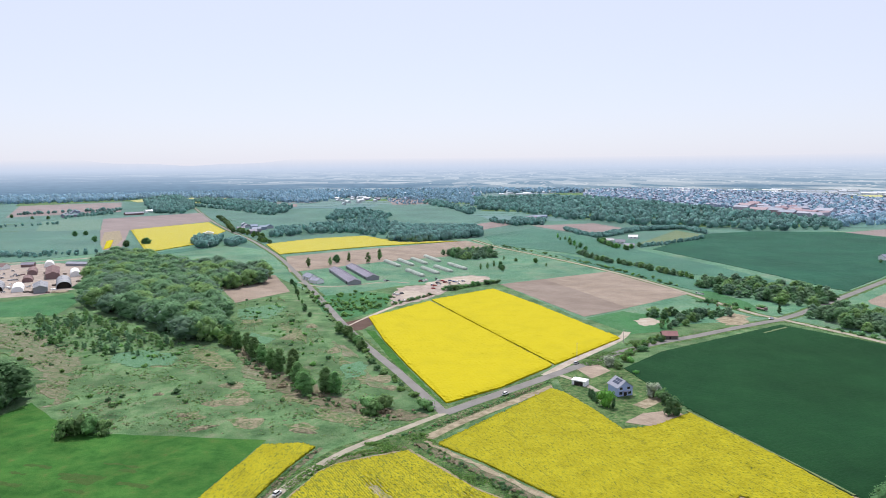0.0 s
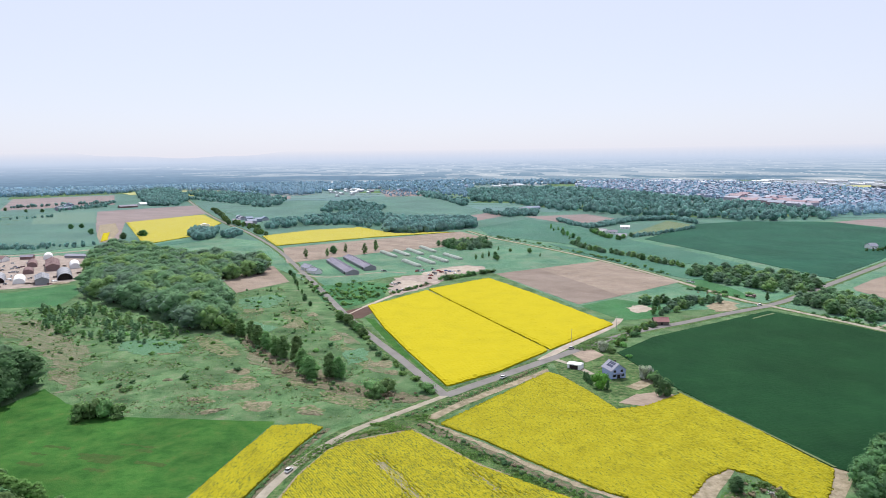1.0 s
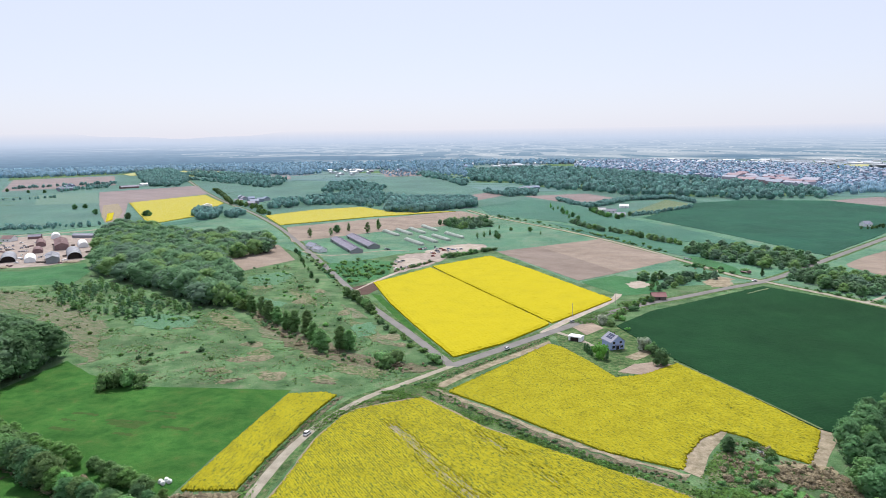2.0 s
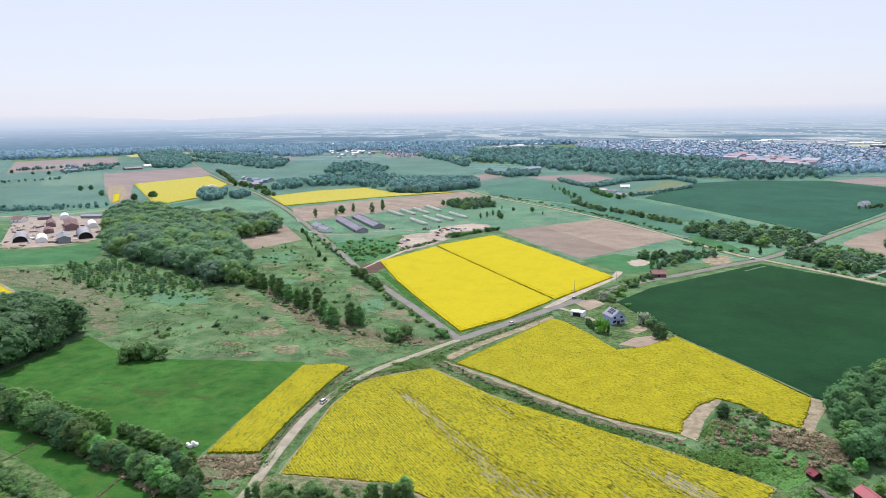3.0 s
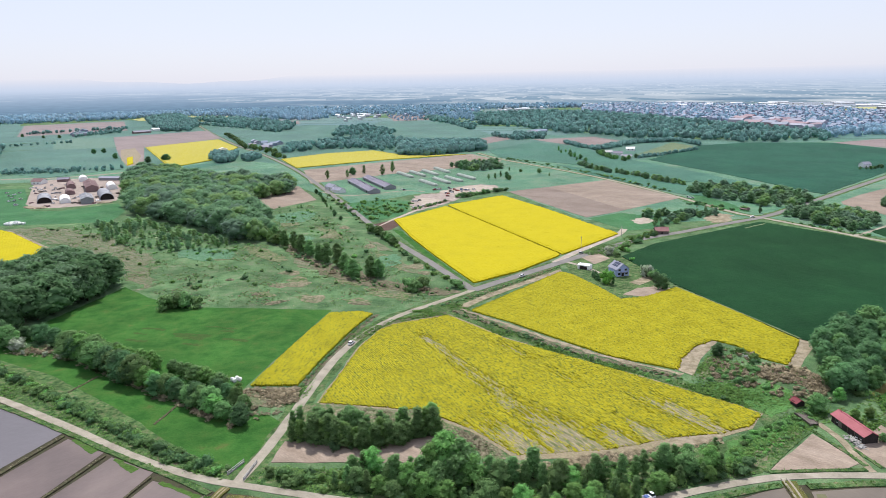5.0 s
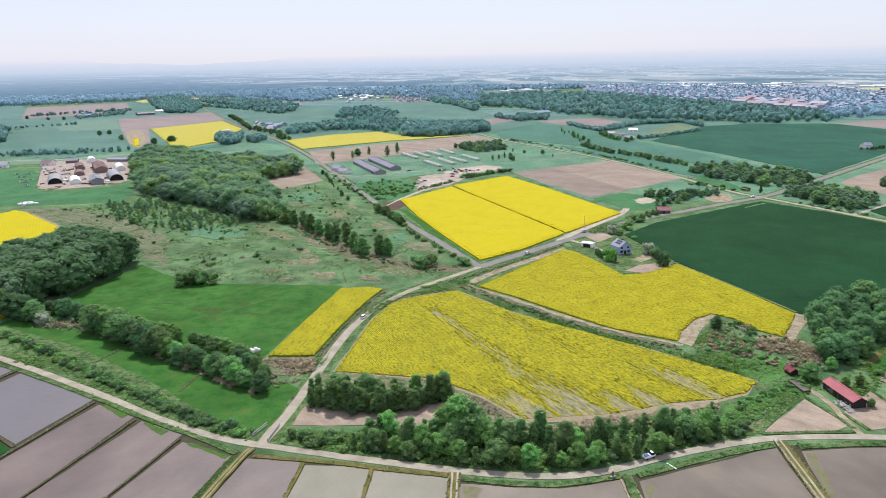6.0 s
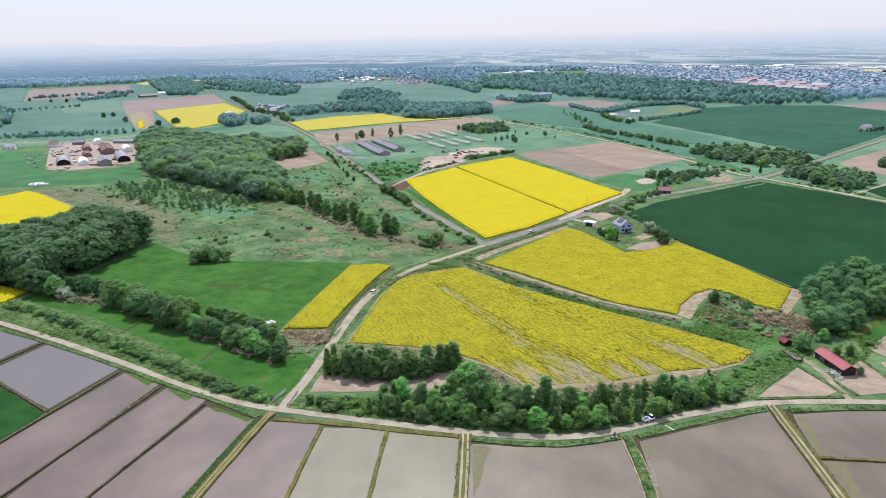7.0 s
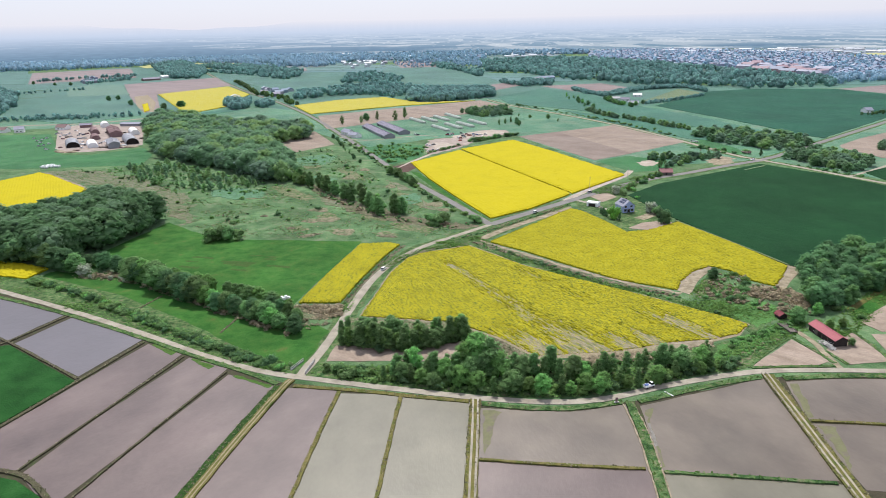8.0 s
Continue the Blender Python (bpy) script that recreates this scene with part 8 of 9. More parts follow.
# other farms
gable("white_barn", (-392.5, 1137.5), (-378, 1143), 12, 3.6, 6.4, M["white"], M["white"], "tall white barn beside rape", "barn", across=True)
gable("farmhouse", (-318.5, 1022), (-302.5, 1011), 10, 3.4, 6, M["white"], M["slate_roof"], "farmhouse with blue roof among trees", "house")
for q, r, lab in (((240.5, 918.5), "slate_roof", "grey-roofed farm building inside a hedge"), ((241, 966.5), "lilac_roof", "dark-roofed farm building inside a hedge"), ((276.5, 1030.5), "white", "white farm shed inside a hedge"), ((230, 985.5), "grey_sheet", "pale farm building inside a hedge")):
    gable("farmhouse", q, (q[0] + 13, q[1] - 3), 8.5, 3.2, 5.6, M["white"], M[r], lab, "house", windows=[(0.3, 1.4, 1.2, 1.0), (0.7, 1.4, 1.2, 1.0)])
gable("farmhouse", (495.5, 773), (505.5, 775), 9, 4.0, 6.6, M["white"], M["slate_roof"], "white farmhouse with grey roof among wheat", "house", windows=[(0.3, 1.4, 1.2, 1.0), (0.7, 1.4, 1.2, 1.0)])
gable("farm_shed", (-750.5, 1646.5), (-721, 1676.5), 14, 4, 7, M["brown_sheet"], M["lilac_roof"], "dark farm building beside a far field", "shed")
gable("farmhouse", (-742, 1742.5), (-731, 1760.5), 14, 4, 7, M["white"], M["white"], "white farmhouse beside a far field", "house")

# vehicles
car("car_white", -56.8, 223.5, 68, "small white car on the gravel farm road")
car("car_white", 29.5, 324.8, 45, "white car on the asphalt country road")
car("car_silver", *(73.5, 376), 44, "silver car parked beside the junction")
car("car_white", 232, 483, 200, "white car waiting at the crossing")
car("car_white", *(216, 581.5), 150, "white van parked beside the lane", truck=True)
car("car_white", *(218, 578), 150, "white car parked beside the lane")
car("car_white", 37.0, 105.2, 25, "white pickup truck parked on the gravel road", truck=True)
rc = random.Random(9)
for q in [(-7, 671), (-5, 660), (-3.9, 644), (1.2, 651), (5.8, 646), (-53.4, 661), (-56, 664), (-16.6, 665), (-21, 662), (19, 656), (-36, 594), (-42.5, 592.5), (-39, 588.5), (-40.5, 556), (-36.5, 562), (-32, 561.5), (-26.5, 570.5), (-22, 657.5), (-19, 657.5), (-16.5, 661), (-10, 636), (-8, 632), (-5.5, 647.5), (-4, 639), (-1, 659), (2.5, 650.5), (6.5, 658), (10, 653.5), (13.5, 653), (14.5, 640.5), (-9, 617)]:
    car(rc.choice(["car_white", "car_white", "car_silver", "car_dark", "car_red", "car_blue"]), *q, rc.choice((20, 110)) + rc.uniform(-8, 8), "small parked car on the sandy yard", "parked cars")
for q in [(-471.5, 671), (-470, 679), (-472, 691.5), (-460.5, 658), (-428, 610.5), (-430, 611), (-462.5, 711.5), (-461.5, 715.5), (-463, 725), (-449.5, 723), (-396, 617), (-473, 726), (-467.5, 748.5), (-390, 645.5)]:
    car(rc.choice(["car_white", "car_silver", "car_white", "car_white"]), *q, rc.uniform(0, 180), "small vehicle parked at the farm", "farm vehicles", truck=rc.random() < 0.4)
for q in [(-477.5, 722.5), (-479.5, 731.5), (-462.5, 703), (-449.5, 701), (-444.5, 709), (-441, 713), (-425, 685.5), (-416, 660), (-402, 636), (-449, 634), (-446, 637.5), (-446, 648.5), (-486.5, 693)]:
    car(rc.choice(["car_white", "car_white", "car_silver", "car_white", "car_dark"]), *q, rc.uniform(0, 180), "small vehicle parked at the farm", "farm vehicles", truck=rc.random() < 0.4)


def pallet_stack(x, y, seed, mat, label):
    """A stack of crates, each a lidded box, some askew."""
    rng = random.Random(seed)
    root = new("crate_stack")
    root.matrix_basis = pose(x, y, 0.08, 0, 0, rng.uniform(0, 180))
    for k in range(rng.randint(4, 8)):
        c = part("crate", box_data("crate", rng.uniform(1.4, 2.4), rng.uniform(1.2, 1.8), rng.uniform(0.9, 1.4), M[mat], rng.uniform(-2, 2), rng.uniform(-2, 2), 0, 0.06), root)
        c.matrix_basis = pose(0, 0, 0, 0, 0, rng.uniform(-30, 30))
    return tagged(root, label, "crates", "farmyard crates")


for k, q in enumerate([(-450, 684.5), (-451.5, 697), (-431, 686), (-441, 722), (-408.5, 644), (-376.5, 618.5), (-371.5, 618), (-354.5, 616), (-358.5, 630.5), (-370, 654.5), (-390.5, 657), (-423, 733), (-451.5, 751.5), (-428, 753), (-398, 725), (-360, 677), (-421, 623.5), (-393, 600)]):
    pallet_stack(*q, 900 + k, rc.choice(["planks", "grey_sheet", "white", "brown_sheet"]), "jumbled crates and scrap in the farmyard")
for k, (a, b) in enumerate((((-415.5, 602.5), (-398, 590.5)), ((-398, 590.5), (-389.5, 596)), ((-353, 615.5), (-339, 621)))):
    mound = new("earth_mound")
    d = Vector(b) - Vector(a)
    mound.matrix_basis = pose(*((Vector(a) + Vector(b)) / 2), 0, 0, 0, math.degrees(math.atan2(d.y, d.x)))
    rm = random.Random(50 + k)
    bm = bmesh.new()
    bmesh.ops.create_icosphere(bm, subdivisions=3, radius=1)
    for v in bm.verts:
        f = 1 + 0.25 * noise.noise((v.co.x * 3 + k * 7, v.co.y * 3, v.co.z * 3))
        v.co = Vector((v.co.x * d.length / 2 * f, v.co.y * 4.0 * f, max(-0.1, v.co.z * 1.5 * f)))
    me = bpy.data.meshes.new("earth_mound")
    bm.to_mesh(me)
    bm.free()
    me.materials.append(M["sand"])
    part("heap", me, mound)
    tagged(mound, "low heap of orange-brown earth at the yard's edge", "earth heap", "earth heaps")
trailer = new("flat_trailer")
trailer.matrix_basis = pose(239.5, 514, 0.1, 0, 0, -61)
part("bed", box_data("bed", 9, 2.4, 0.5, M["brown_sheet"], 0, 0, 0.9, 0.05), trailer, "rusty red-brown bed")
part("cab", box_data("cab", 1.8, 2.3, 1.3, M["brown_sheet"], 3.2, 0, 1.4, 0.12), trailer)
for wx in (-3, -1.8, 3):
    for wy in (-1, 1):
        w = part("wheel", CAR_DATA[("car_white", False)][3], trailer)
        w.matrix_basis = pose(wx, wy, 0.42) @ Matrix.Scale(1.5, 4)
tagged(trailer, "rusty red-brown truck trailer standing on grass", "trailer")

# bridges, poles and small things
for a, b in (((-80.5, 121.5), (-77.5, 128.5)), ((-75, 118.5), (-73.5, 128))):
    m, l = frame_of(a, b, 0.35)
    rail = new("bridge_parapet")
    rail.matrix_basis = m
    part("base", box_data("base", l, 0.4, 0.45, M["concrete"], 0, 0, 0, 0.04), rail)
    part("rail", box_data("rail", l, 0.22, 0.16, M["concrete"], 0, 0, 1.0, 0.03), rail)
    for k in range(5):
        part("post", box_data("post", 0.2, 0.2, 0.6, M["concrete"], (k / 4 - 0.5) * (l - 0.3), 0, 0.43, 0.02), rail)
    tagged(rail, "pale grey concrete bridge parapet with rail", "bridge")
m, l = frame_of((99.4, 151.5), (100.4, 143.5), 3.0)
deck = new("plank_bridge")
deck.matrix_basis = m
for k in range(14):
    part("plank", box_data("plank", l / 14 - 0.06, 3.0, 0.12, M["planks"], (k / 13 - 0.5) * (l - 0.5), 0, 0.55, 0.015), deck)
for s in (-1, 1):
    part("beam", box_data("beam", l + 0.6, 0.25, 0.6, M["planks"], 0, s * 1.3, -0.05, 0.03), deck)
    part("kerb", box_data("kerb", l, 0.2, 0.22, M["planks"], 0, s * 1.4, 0.67, 0.03), deck)
tagged(deck, "grey weathered plank bridge over the stream", "bridge")


def pole(x, y, h=8.5, turn=0.0):
    root = new("utility_pole")
    root.matrix_basis = pose(x, y, 0, 0, 0, turn)
    vs, fs = [], []
    limb(vs, fs, (0, 0, -0.2), (0, 0, h), 0.17, 0.11, 8)
    part("shaft", mesh_of("shaft", vs, fs, M["concrete"]), root)
    part("crossarm", box_data("crossarm", 1.6, 0.12, 0.12, M["planks"], 0, 0, h - 0.7, 0.02), root)
    return tagged(root, "thin grey concrete utility pole", "pole", "utility poles")


for q in [(76.5, 390), (111.5, 421.5)]:
    pole(*q, turn=45)

rw = random.Random(15)
BALE = bpy.data.meshes.new("silage_bale")
bm = bmesh.new()
bmesh.ops.create_cone(bm, cap_ends=True, segments=16, radius1=0.95, radius2=0.95, depth=1.6, matrix=Matrix.LocRotScale((0, 0, 0.85), Euler((radians(90), 0, 0)), None))
bmesh.ops.bevel(bm, geom=bm.edges[:], offset=0.14, segments=2, affect="EDGES")
bm.to_mesh(BALE)
bm.free()
BALE.materials.append(M["white"])
for q in [(-380, 512), (-380, 515), (-377, 511.5), (-377.5, 515.5), (-374, 511.5), (-375, 516.5), (-371.5, 512.5), (-371.5, 515.5), (-368.5, 512.5), (-368.5, 516), (-365.5, 513), (-365, 514.5), (-379.5, 517.5), (-377.5, 519), (-374.5, 519), (-372.5, 519.5), (-373, 508.5), (-376.5, 509.5)]:
    ob = new("silage_bale", BALE)
    ob.matrix_basis = pose(*q, 0, 0, 0, rw.uniform(0, 180)) @ Matrix.Scale(rw.uniform(0.9, 1.3), 4)
    tagged(ob, "white plastic-wrapped silage bale on grass", "bale", "silage bales")
for q in [(-98.2, 188.0), (-96.6, 189.2), (-97.0, 186.9), (-95.2, 188.0)]:
    ob = new("wrapped_bale", BALE)
    ob.matrix_basis = pose(*q, 0, 0, 0, rw.uniform(0, 180)) @ Matrix.Scale(0.78, 4)
    tagged(ob, "white wrapped bale beside the hedge", "bale", "hedge bales")
for q in [(-107, 165.5), (-105, 164.5)]:
    put_shrub("dead", *q, 1.0, rb, "on the meadow", "", 1.3)

def timber_heap(a, b, count, seed):
    """A loose heap of pale boards."""
    rng = random.Random(seed)
    root = new("timber_heap")
    root.matrix_basis = pose(*((Vector(a) + Vector(b)) / 2), 0)
    half = (Vector(b) - Vector(a)) / 2
    board = box_data("board", 2.4, 0.3, 0.12, M["concrete"], 0, 0, 0, 0.02)
    for k in range(count):
        f = rng.uniform(-1, 1)
        o = part("board", board, root)
        o.matrix_basis = pose(half.x * f + rng.uniform(-0.7, 0.7), half.y * f + rng.uniform(-0.7, 0.7), 0.05 + 0.9 * rng.random() * (1 - abs(f)), rng.uniform(-14, 14), rng.uniform(-14, 14), rng.uniform(0, 180))
    return tagged(root, "loose heap of pale scrap boards beside the barn", "heap")


timber_heap((108, 136.5), (109, 129), 46, 4)
timber_heap((104.5, 202), (106.5, 197.5), 22, 6)
# small unidentified upright thing on the bank, built as a water gate
gate = new("guessed_water_gate")
gate.matrix_basis = pose(*(24.5, 96), 0, 0, 0, 10)
part("sill", box_data("sill", 1.6, 0.6, 0.6, M["concrete"], 0, 0, 0, 0.05), gate)
part("gate_board", box_data("gate_board", 0.7, 0.12, 1.5, M["brown_sheet"], 0, 0, 0.5, 0.02), gate)
tagged(gate, "guessed concrete water gate with rusty board on the paddy bank", "water gate")
# a white board on the bank, built as a round pipe
sluice = new("white_board_pipe")
sluice.matrix_basis = pose(*(42, 100.5), 0.2, 0, 0, 118)
vs, fs = [], []
limb(vs, fs, (-1.8, 0, 0.25), (1.8, 0, 0.1), 0.16, 0.16, 8)
part("pipe", mesh_of("pipe", vs, fs, M["white"]), sluice)
tagged(sluice, "white board on the paddy bank, built as a pipe", "pipe")

# ---- rough growth on the meadows ----
def tufts(name, pts, step, seed, mat, label, lo=0.25, hi=0.7, share=0.8, avoid=()):
    """Tussocks of grass and herbs over a stretch of rough ground."""
    rng = np.random.default_rng(seed)
    x0, x1 = min(p[0] for p in pts), max(p[0] for p in pts)
    y0, y1 = min(p[1] for p in pts), max(p[1] for p in pts)
    gx, gy = np.meshgrid(np.arange(x0, x1, step), np.arange(y0, y1, step))
    gx = (gx + rng.uniform(-0.5, 0.5, gx.shape) * step).ravel()
    gy = (gy + rng.uniform(-0.5, 0.5, gy.shape) * step).ravel()
    wild = np.sin(gx * 0.11 + 2 * np.sin(gy * 0.07)) * np.sin(gy * 0.13 + 1.7 * np.sin(gx * 0.05)) * 0.5 + 0.5
    ok = inside(gx, gy, pts) & (rng.random(gx.shape) < share * wild)
    for a in avoid:
        ok &= ~inside(gx, gy, a)
    gx, gy, wild = gx[ok], gy[ok], wild[ok]
    n, k = len(gx), 5
    h = rng.uniform(lo, hi, n) * (0.6 + wild)
    ang = rng.uniform(0, math.tau, (n, k))
    cx = gx[:, None] + rng.normal(0, 0.3, (n, k)) * h[:, None] * 2
    cy = gy[:, None] + rng.normal(0, 0.3, (n, k)) * h[:, None] * 2
    w = h[:, None] * rng.uniform(0.5, 1.1, (n, k))
    dx, dy = np.cos(ang) * w, np.sin(ang) * w
    lx, ly = -np.sin(ang) * h[:, None] * rng.uniform(1.0, 2.2, (n, k)), np.cos(ang) * h[:, None] * rng.uniform(1.0, 2.2, (n, k))
    top = h[:, None] * rng.uniform(0.4, 0.9, (n, k))
    z0 = np.zeros((n, k)) - 0.03
    v = np.stack([np.stack([cx - dx, cy - dy, z0], -1), np.stack([cx + dx, cy + dy, z0], -1), np.stack([cx + dx * 0.7 + lx, cy + dy * 0.7 + ly, top], -1), np.stack([cx - dx * 0.7 + lx, cy - dy * 0.7 + ly, top], -1)], 2).reshape(-1, 3)
    q = n * k
    me = joined(name, [(v, np.arange(4 * q), np.full(q, 4), 0)], [mat])
    return tagged(new(name, me), label, "grass", "", "stuff")


M["tuft"] = material("meadow_herbs", [(0.105, 0.20, 0.072), (0.15, 0.255, 0.095), (0.20, 0.26, 0.12)], big=18, small=1.5, grain=0.3, bump=0, island=0.2, thin=0.5)
M["tuft_dry"] = material("dry_stalks", [(0.19, 0.18, 0.115), (0.26, 0.235, 0.16), (0.13, 0.165, 0.07)], big=9, small=1.5, grain=0.3, bump=0, island=0.35, thin=0.4)
M["tuft_rank"] = material("rank_herbs", [(0.095, 0.20, 0.055), (0.135, 0.262, 0.072), (0.18, 0.29, 0.095)], big=8, small=1, grain=0.3, bump=0, island=0.4, thin=0.5)
M["tuft_bank"] = material("bank_grass", [(0.085, 0.18, 0.045), (0.12, 0.232, 0.06), (0.175, 0.24, 0.08)], big=8, small=1, grain=0.3, bump=0, island=0.4, thin=0.5)
MEADOW = [(-380.5, 500.5), (-285.5, 496), (-198.5, 446.5), (-156, 418), (-177, 553), (-140.5, 590.5), (-96, 487), (-62, 400), (-22.5, 314.5), (-9.5, 296), (-29.5, 277), (-54, 274.5), (-151, 285), (-193, 322), (-266.5, 399.5)]
tufts("meadow_tussocks", MEADOW, 1.75, 401, M["tuft"], "rough green tussocks across the meadow", 0.15, 0.4, 0.5)
tufts("dry_tussocks", MEADOW, 2.4, 402, M["tuft_dry"], "straw-coloured dry tussocks across the meadow", 0.15, 0.35, 0.5)
tufts("bank_herbs", [(-74, 118), (-55.5, 112.5), (-33, 106.5), (-8, 100.5), (13, 100), (28, 103), (56.5, 113), (73, 117), (101, 144), (86.5, 144.5), (68.5, 134.5), (33, 123.5), (3.5, 120.5), (-16, 121.5), (-45, 123.5), (-71, 126.5)], 0.9, 403, M["tuft_rank"], "rank herbs on the stream bank", 0.15, 0.4, 0.6)
tufts("verge_herbs", [(-272.5, 236), (-243.5, 226.5), (-222, 217), (-175, 185.5), (-138.5, 159), (-107, 136), (-80.5, 122), (-77, 118), (-94, 124), (-118, 138), (-146.5, 157), (-192, 185), (-232.5, 208), (-264.5, 224.5)], 0.75, 404, M["tuft_rank"], "rank herbs on the road verge", 0.15, 0.4, 0.6)
tufts("ditch_herbs", [(-32.5, 266.5), (-7.5, 273.5), (15.5, 231.5), (31, 211), (50.5, 193.5), (72.5, 178), (87, 160.5), (99, 144), (86.5, 143.5), (84, 159.5), (65, 176), (45, 192.5), (14, 223), (-8.5, 255), (-23.5, 260)], 0.9, 405, M["tuft_rank"], "rank herbs in the ditch", 0.15, 0.38, 0.7)
tufts("corner_growth", [(78.5, 182), (98.5, 215), (108, 206.5), (115.5, 189), (121.5, 186.5), (117.5, 159), (110, 148.5), (100, 144), (88.5, 154)], 1.2, 406, M["tuft"], "rough weeds at the field corner", 0.12, 0.3, 0.5)
tufts("corner_herbs", [(78.5, 182), (94, 178), (109.5, 171), (116, 156.5), (108.5, 146), (99.5, 143), (88.5, 154)], 1.1, 407, M["tuft_rank"], "green weeds at the field corner", 0.12, 0.3, 0.6)
tufts("stream_herbs", [(69, 132), (78, 139), (89, 145.5), (103, 154), (106, 150), (99, 143), (86, 134), (76, 125.5), (69.5, 122), (64, 122.5)], 0.6, 412, M["tuft_rank"], "lush herbs along the stream", 0.2, 0.45, 1.2)
tufts("dry_brush", [(101.5, 189.5), (110.5, 194.5), (122.5, 188.5), (123, 173.5), (118, 167), (112, 176), (102, 180)], 0.7, 413, M["dead"], "dry brushwood at the field corner", 0.3, 0.8, 1.2)
tufts("corner_grass", [(74.5, 180.5), (98.5, 215), (108, 206.5), (115.5, 189), (121.5, 186.5), (117.5, 159), (99.5, 140), (73.5, 118), (64, 122.5), (68.5, 134.5), (86.5, 144.5)], 0.75, 414, M["tuft_bank"], "dark rank grass at the field corner", 0.15, 0.4, 0.7)
tufts("ditch_grass", [(-9, 278), (15.5, 233), (31.5, 212.5), (51, 195), (73, 179), (87, 160.5), (86.5, 143.5), (84, 159.5), (65, 176), (45, 192.5), (14, 223), (-8.5, 255), (-32.5, 266.5)], 0.6, 415, M["tuft_bank"], "dark rank grass in the ditch", 0.15, 0.4, 1.2)
tufts("belt_dry_weeds", [(-6, 125.5), (13.5, 124.5), (51, 131), (71.5, 137.5), (70.5, 134.5), (49.5, 126.5), (13, 120.5), (-6, 121)], 0.6, 416, M["dead"], "dry brown weeds behind the stream belt", 0.3, 0.8, 1.2)
tufts("barn_grass", [(111, 151), (136.5, 169.5), (167.5, 194.5), (199.5, 215.5), (176, 180.5), (150, 166), (124.5, 143), (117, 138)], 0.8, 417, M["tuft_bank"], "rank grass behind the barn", 0.2, 0.45, 1.0)
tufts("hedge_brush", [(-96.5, 176), (-89, 180.5), (-71.5, 178.5), (-70, 168), (-79, 164.5), (-92.5, 167.5)], 0.7, 418, M["dead"], "brown brushwood below the rape field", 0.3, 0.8, 1.1)
tufts("roadside_weeds", [(-8.5, 284.5), (22.5, 315.5), (53.5, 347), (53.5, 339.5), (21.5, 306.5), (-1, 279.5)], 0.8, 408, M["tuft_dry"], "dry weeds along the country road", 0.15, 0.35, 0.7)
tufts("roadside_weeds", [(74, 376), (91, 396), (113, 421.5), (130, 428), (100.5, 377), (95, 381), (79.5, 372)], 1.0, 409, M["tuft"], "weeds beside the country road", 0.3, 0.7, 0.6)
tufts("farm_road_weeds", [(-66, 208.5), (-55, 237.5), (-44, 253.5), (-46, 257.5), (-58, 244), (-67.5, 212), (-71.5, 180), (-71.5, 157), (-68.5, 154), (-66.5, 180)], 0.8, 410, M["tuft_rank"], "weeds along the gravel farm road", 0.12, 0.3, 0.6)
tufts("hedge_weeds", [(-210.5, 231), (-179, 229), (-135, 196.5), (-98.5, 169.5), (-81.5, 177.5), (-72, 177), (-72, 161.5), (-86, 152.5), (-117, 170.5), (-149, 194), (-177.5, 213.5), (-205.5, 221)], 1.1, 411, M["tuft_dry"], "dry weeds along the hedge", 0.25, 0.6, 0.6)


# rough growth between the rape fields and on their edges
ribbon("verge", [(-10.5, 266.5), (-2.5, 256), (11.5, 241.5), (28, 221), (47.5, 200), (61, 191), (72, 183)], 3.4, 0.085, M["brown_scrub"], "brown weedy strip beside the sandy headland", "verge", jitter=0.8, step=1.6)
scrub_mass("ditch_scrub", list(along([(-11.5, 265.5), (-3.5, 255), (10.5, 240.5), (27, 220), (46.5, 199), (60, 190), (71, 182)], 0.55, random.Random(265), 1.3)), ["green", "dark", "fresh", "dead"], 0.3, 1.2, "low weeds beside the sandy headland", 265)
ribbon("verge", [(-55, 228), (-48.5, 242), (-42, 251), (-29, 257.5), (-15, 263)], 3.2, 0.075, M["brown_scrub"], "weedy edge of the rape field by the road", "verge", jitter=0.7, step=1.6)
tufts("field_edge_weeds", [(-57, 228), (-50, 244), (-42, 254), (-29, 261), (-14, 266), (-14, 261), (-28, 255.5), (-41, 248.5), (-47, 241), (-54, 226)], 0.7, 419, M["tuft_bank"], "rank grass on the rape field's edge", 0.15, 0.4, 1.1)
ribbon("verge", [(-48.5, 263), (-55.5, 243.5), (-63.6, 211), (-69.5, 182)], 2.0, 0.09, M["brown_scrub"], "brown weedy strip between rape and farm road", "verge", jitter=0.5, step=1.6)
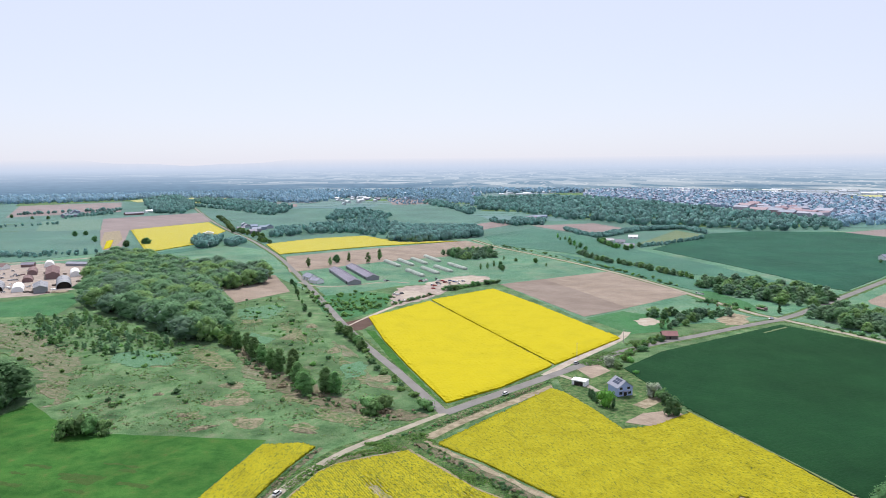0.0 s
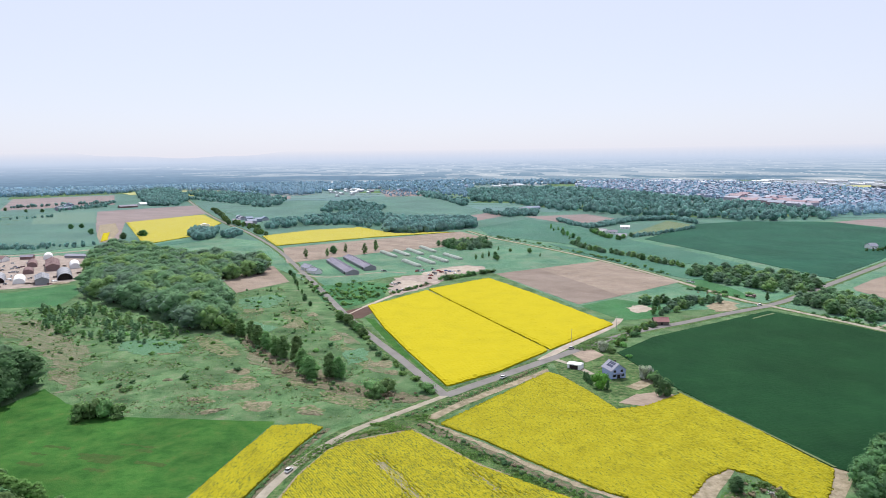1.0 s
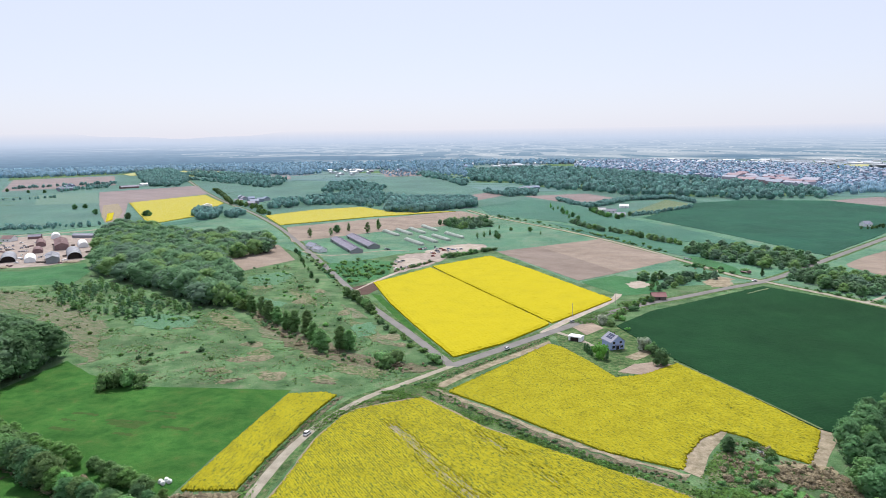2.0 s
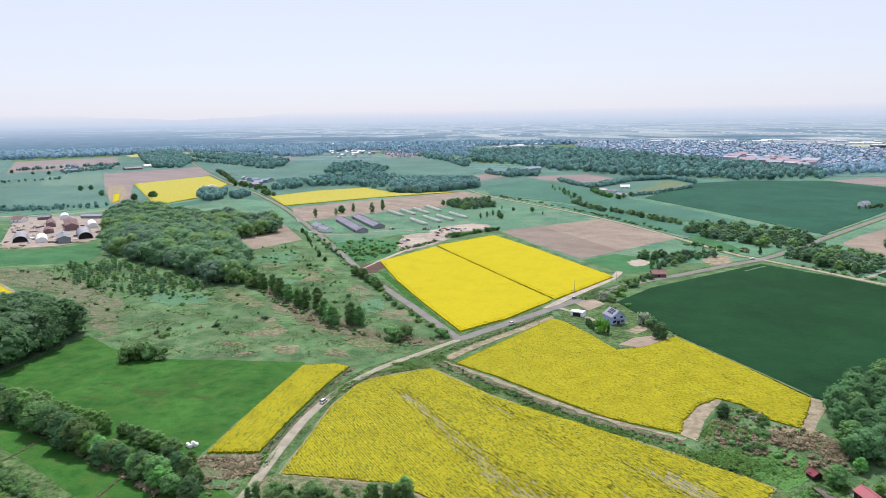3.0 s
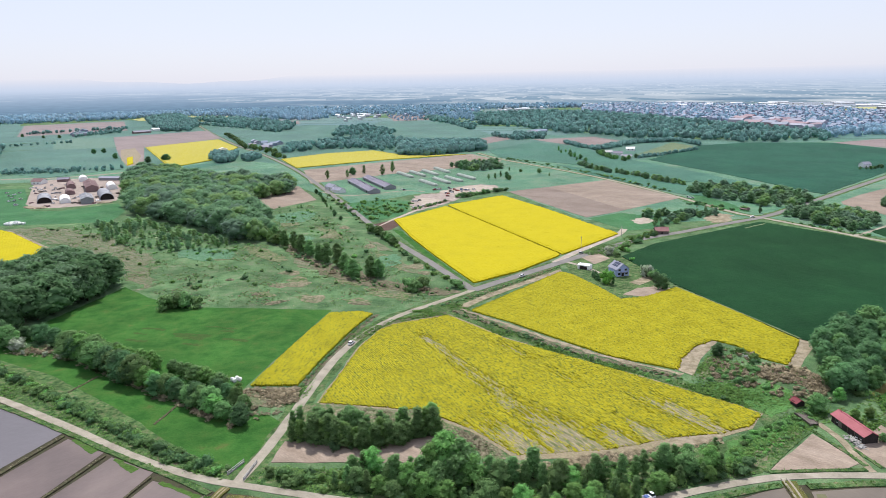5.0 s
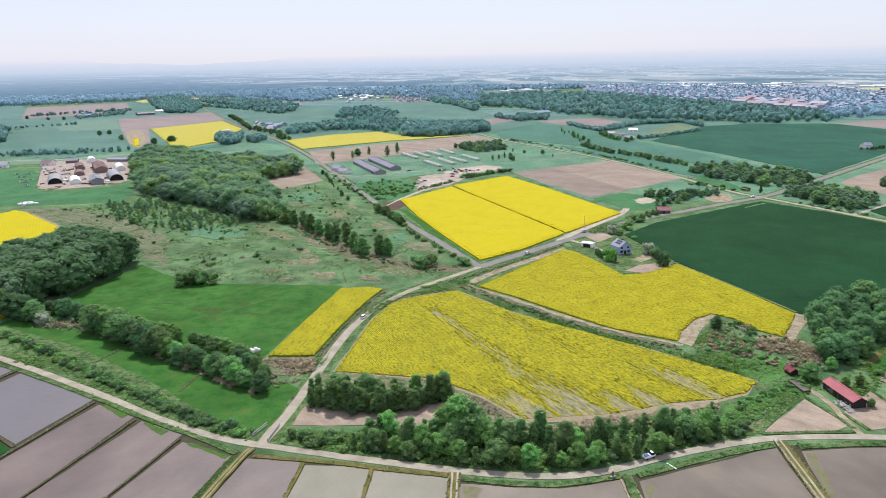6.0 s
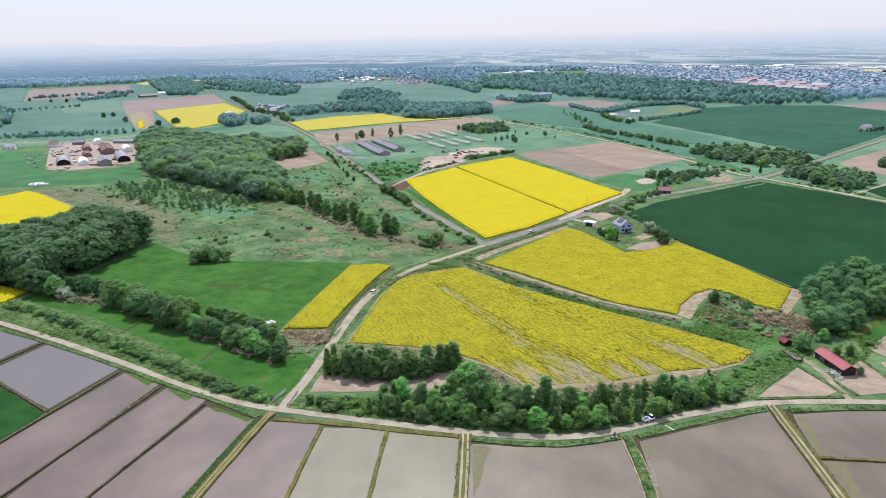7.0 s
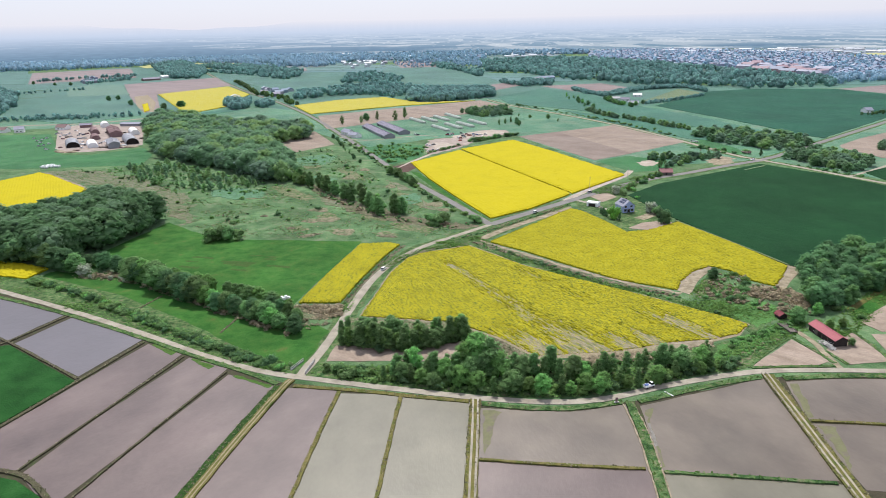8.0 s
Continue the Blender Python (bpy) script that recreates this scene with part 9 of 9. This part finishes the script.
scrub_mass("ditch_scrub", list(along([(-50, 260), (-56.5, 243.5), (-64.6, 211), (-70.5, 182)], 0.6, random.Random(266), 0.7)), ["dark", "green", "dead"], 0.3, 1.1, "low dark weeds between rape and farm road", 266)
slab("dry_edge", [(-67, 166), (-61.5, 167.2), (-26, 159), (-9, 144), (4, 128), (-4, 125.5), (-19, 149.5), (-31, 148), (-43, 145.5), (-55, 149), (-67, 150.5)], 0.085, M["straw_mix"], "dry weedy ground behind the tree row", "verge", jitter=1.0, step=2)
tufts("field_edge_weeds", [(-67, 166), (-26, 158), (-9, 143), (4, 127), (-4, 125.5), (-19, 149.5), (-43, 145.5), (-67, 150.5)], 0.9, 420, M["tuft_dry"], "dry weeds behind the tree row", 0.2, 0.5, 0.8)


def dyke_grass():
    """Grass along the tops of the dykes and verges."""
    rng = np.random.default_rng(77)
    for green, mat, label in ((True, M["tuft_bank"], "green grass along the dykes"), (False, M["tuft_dry"], "yellowish grass along the dykes")):
        quads = []
        for pts, width, height, is_green in DYKES:
            if is_green != green:
                continue
            for a, b in zip(pts, pts[1:]):
                a, b = np.array(a), np.array(b)
                l = np.linalg.norm(b - a)
                side = np.array([-(b - a)[1], (b - a)[0]]) / l
                n = int(l * width * 1.6)
                f = rng.random((n, 1))
                p = a + (b - a) * f + side * (rng.uniform(0.27, 0.55, (n, 1)) * rng.choice((-1, 1), (n, 1)) if width > 3.3 else rng.uniform(-0.55, 0.55, (n, 1))) * width
                ang = rng.uniform(0, math.tau, n)
                d = np.stack([np.cos(ang), np.sin(ang)], 1) * rng.uniform(0.12, 0.3, (n, 1))
                lean = np.stack([-np.sin(ang), np.cos(ang)], 1) * rng.uniform(0.1, 0.4, (n, 1))
                z0, z1 = np.full((n, 1), height - 0.12), height + rng.uniform(0.08, 0.32, (n, 1))
                quads.append(np.stack([np.hstack([p - d, z0]), np.hstack([p + d, z0]), np.hstack([p + d + lean, z1]), np.hstack([p - d + lean, z1])], 1).reshape(-1, 3))
        v = np.concatenate(quads)
        q = len(v) // 4
        tagged(new("dyke_grass", joined("dyke_grass", [(v, np.arange(4 * q), np.full(q, 4), 0)], [mat])), label, "grass", "", "stuff")


dyke_grass()
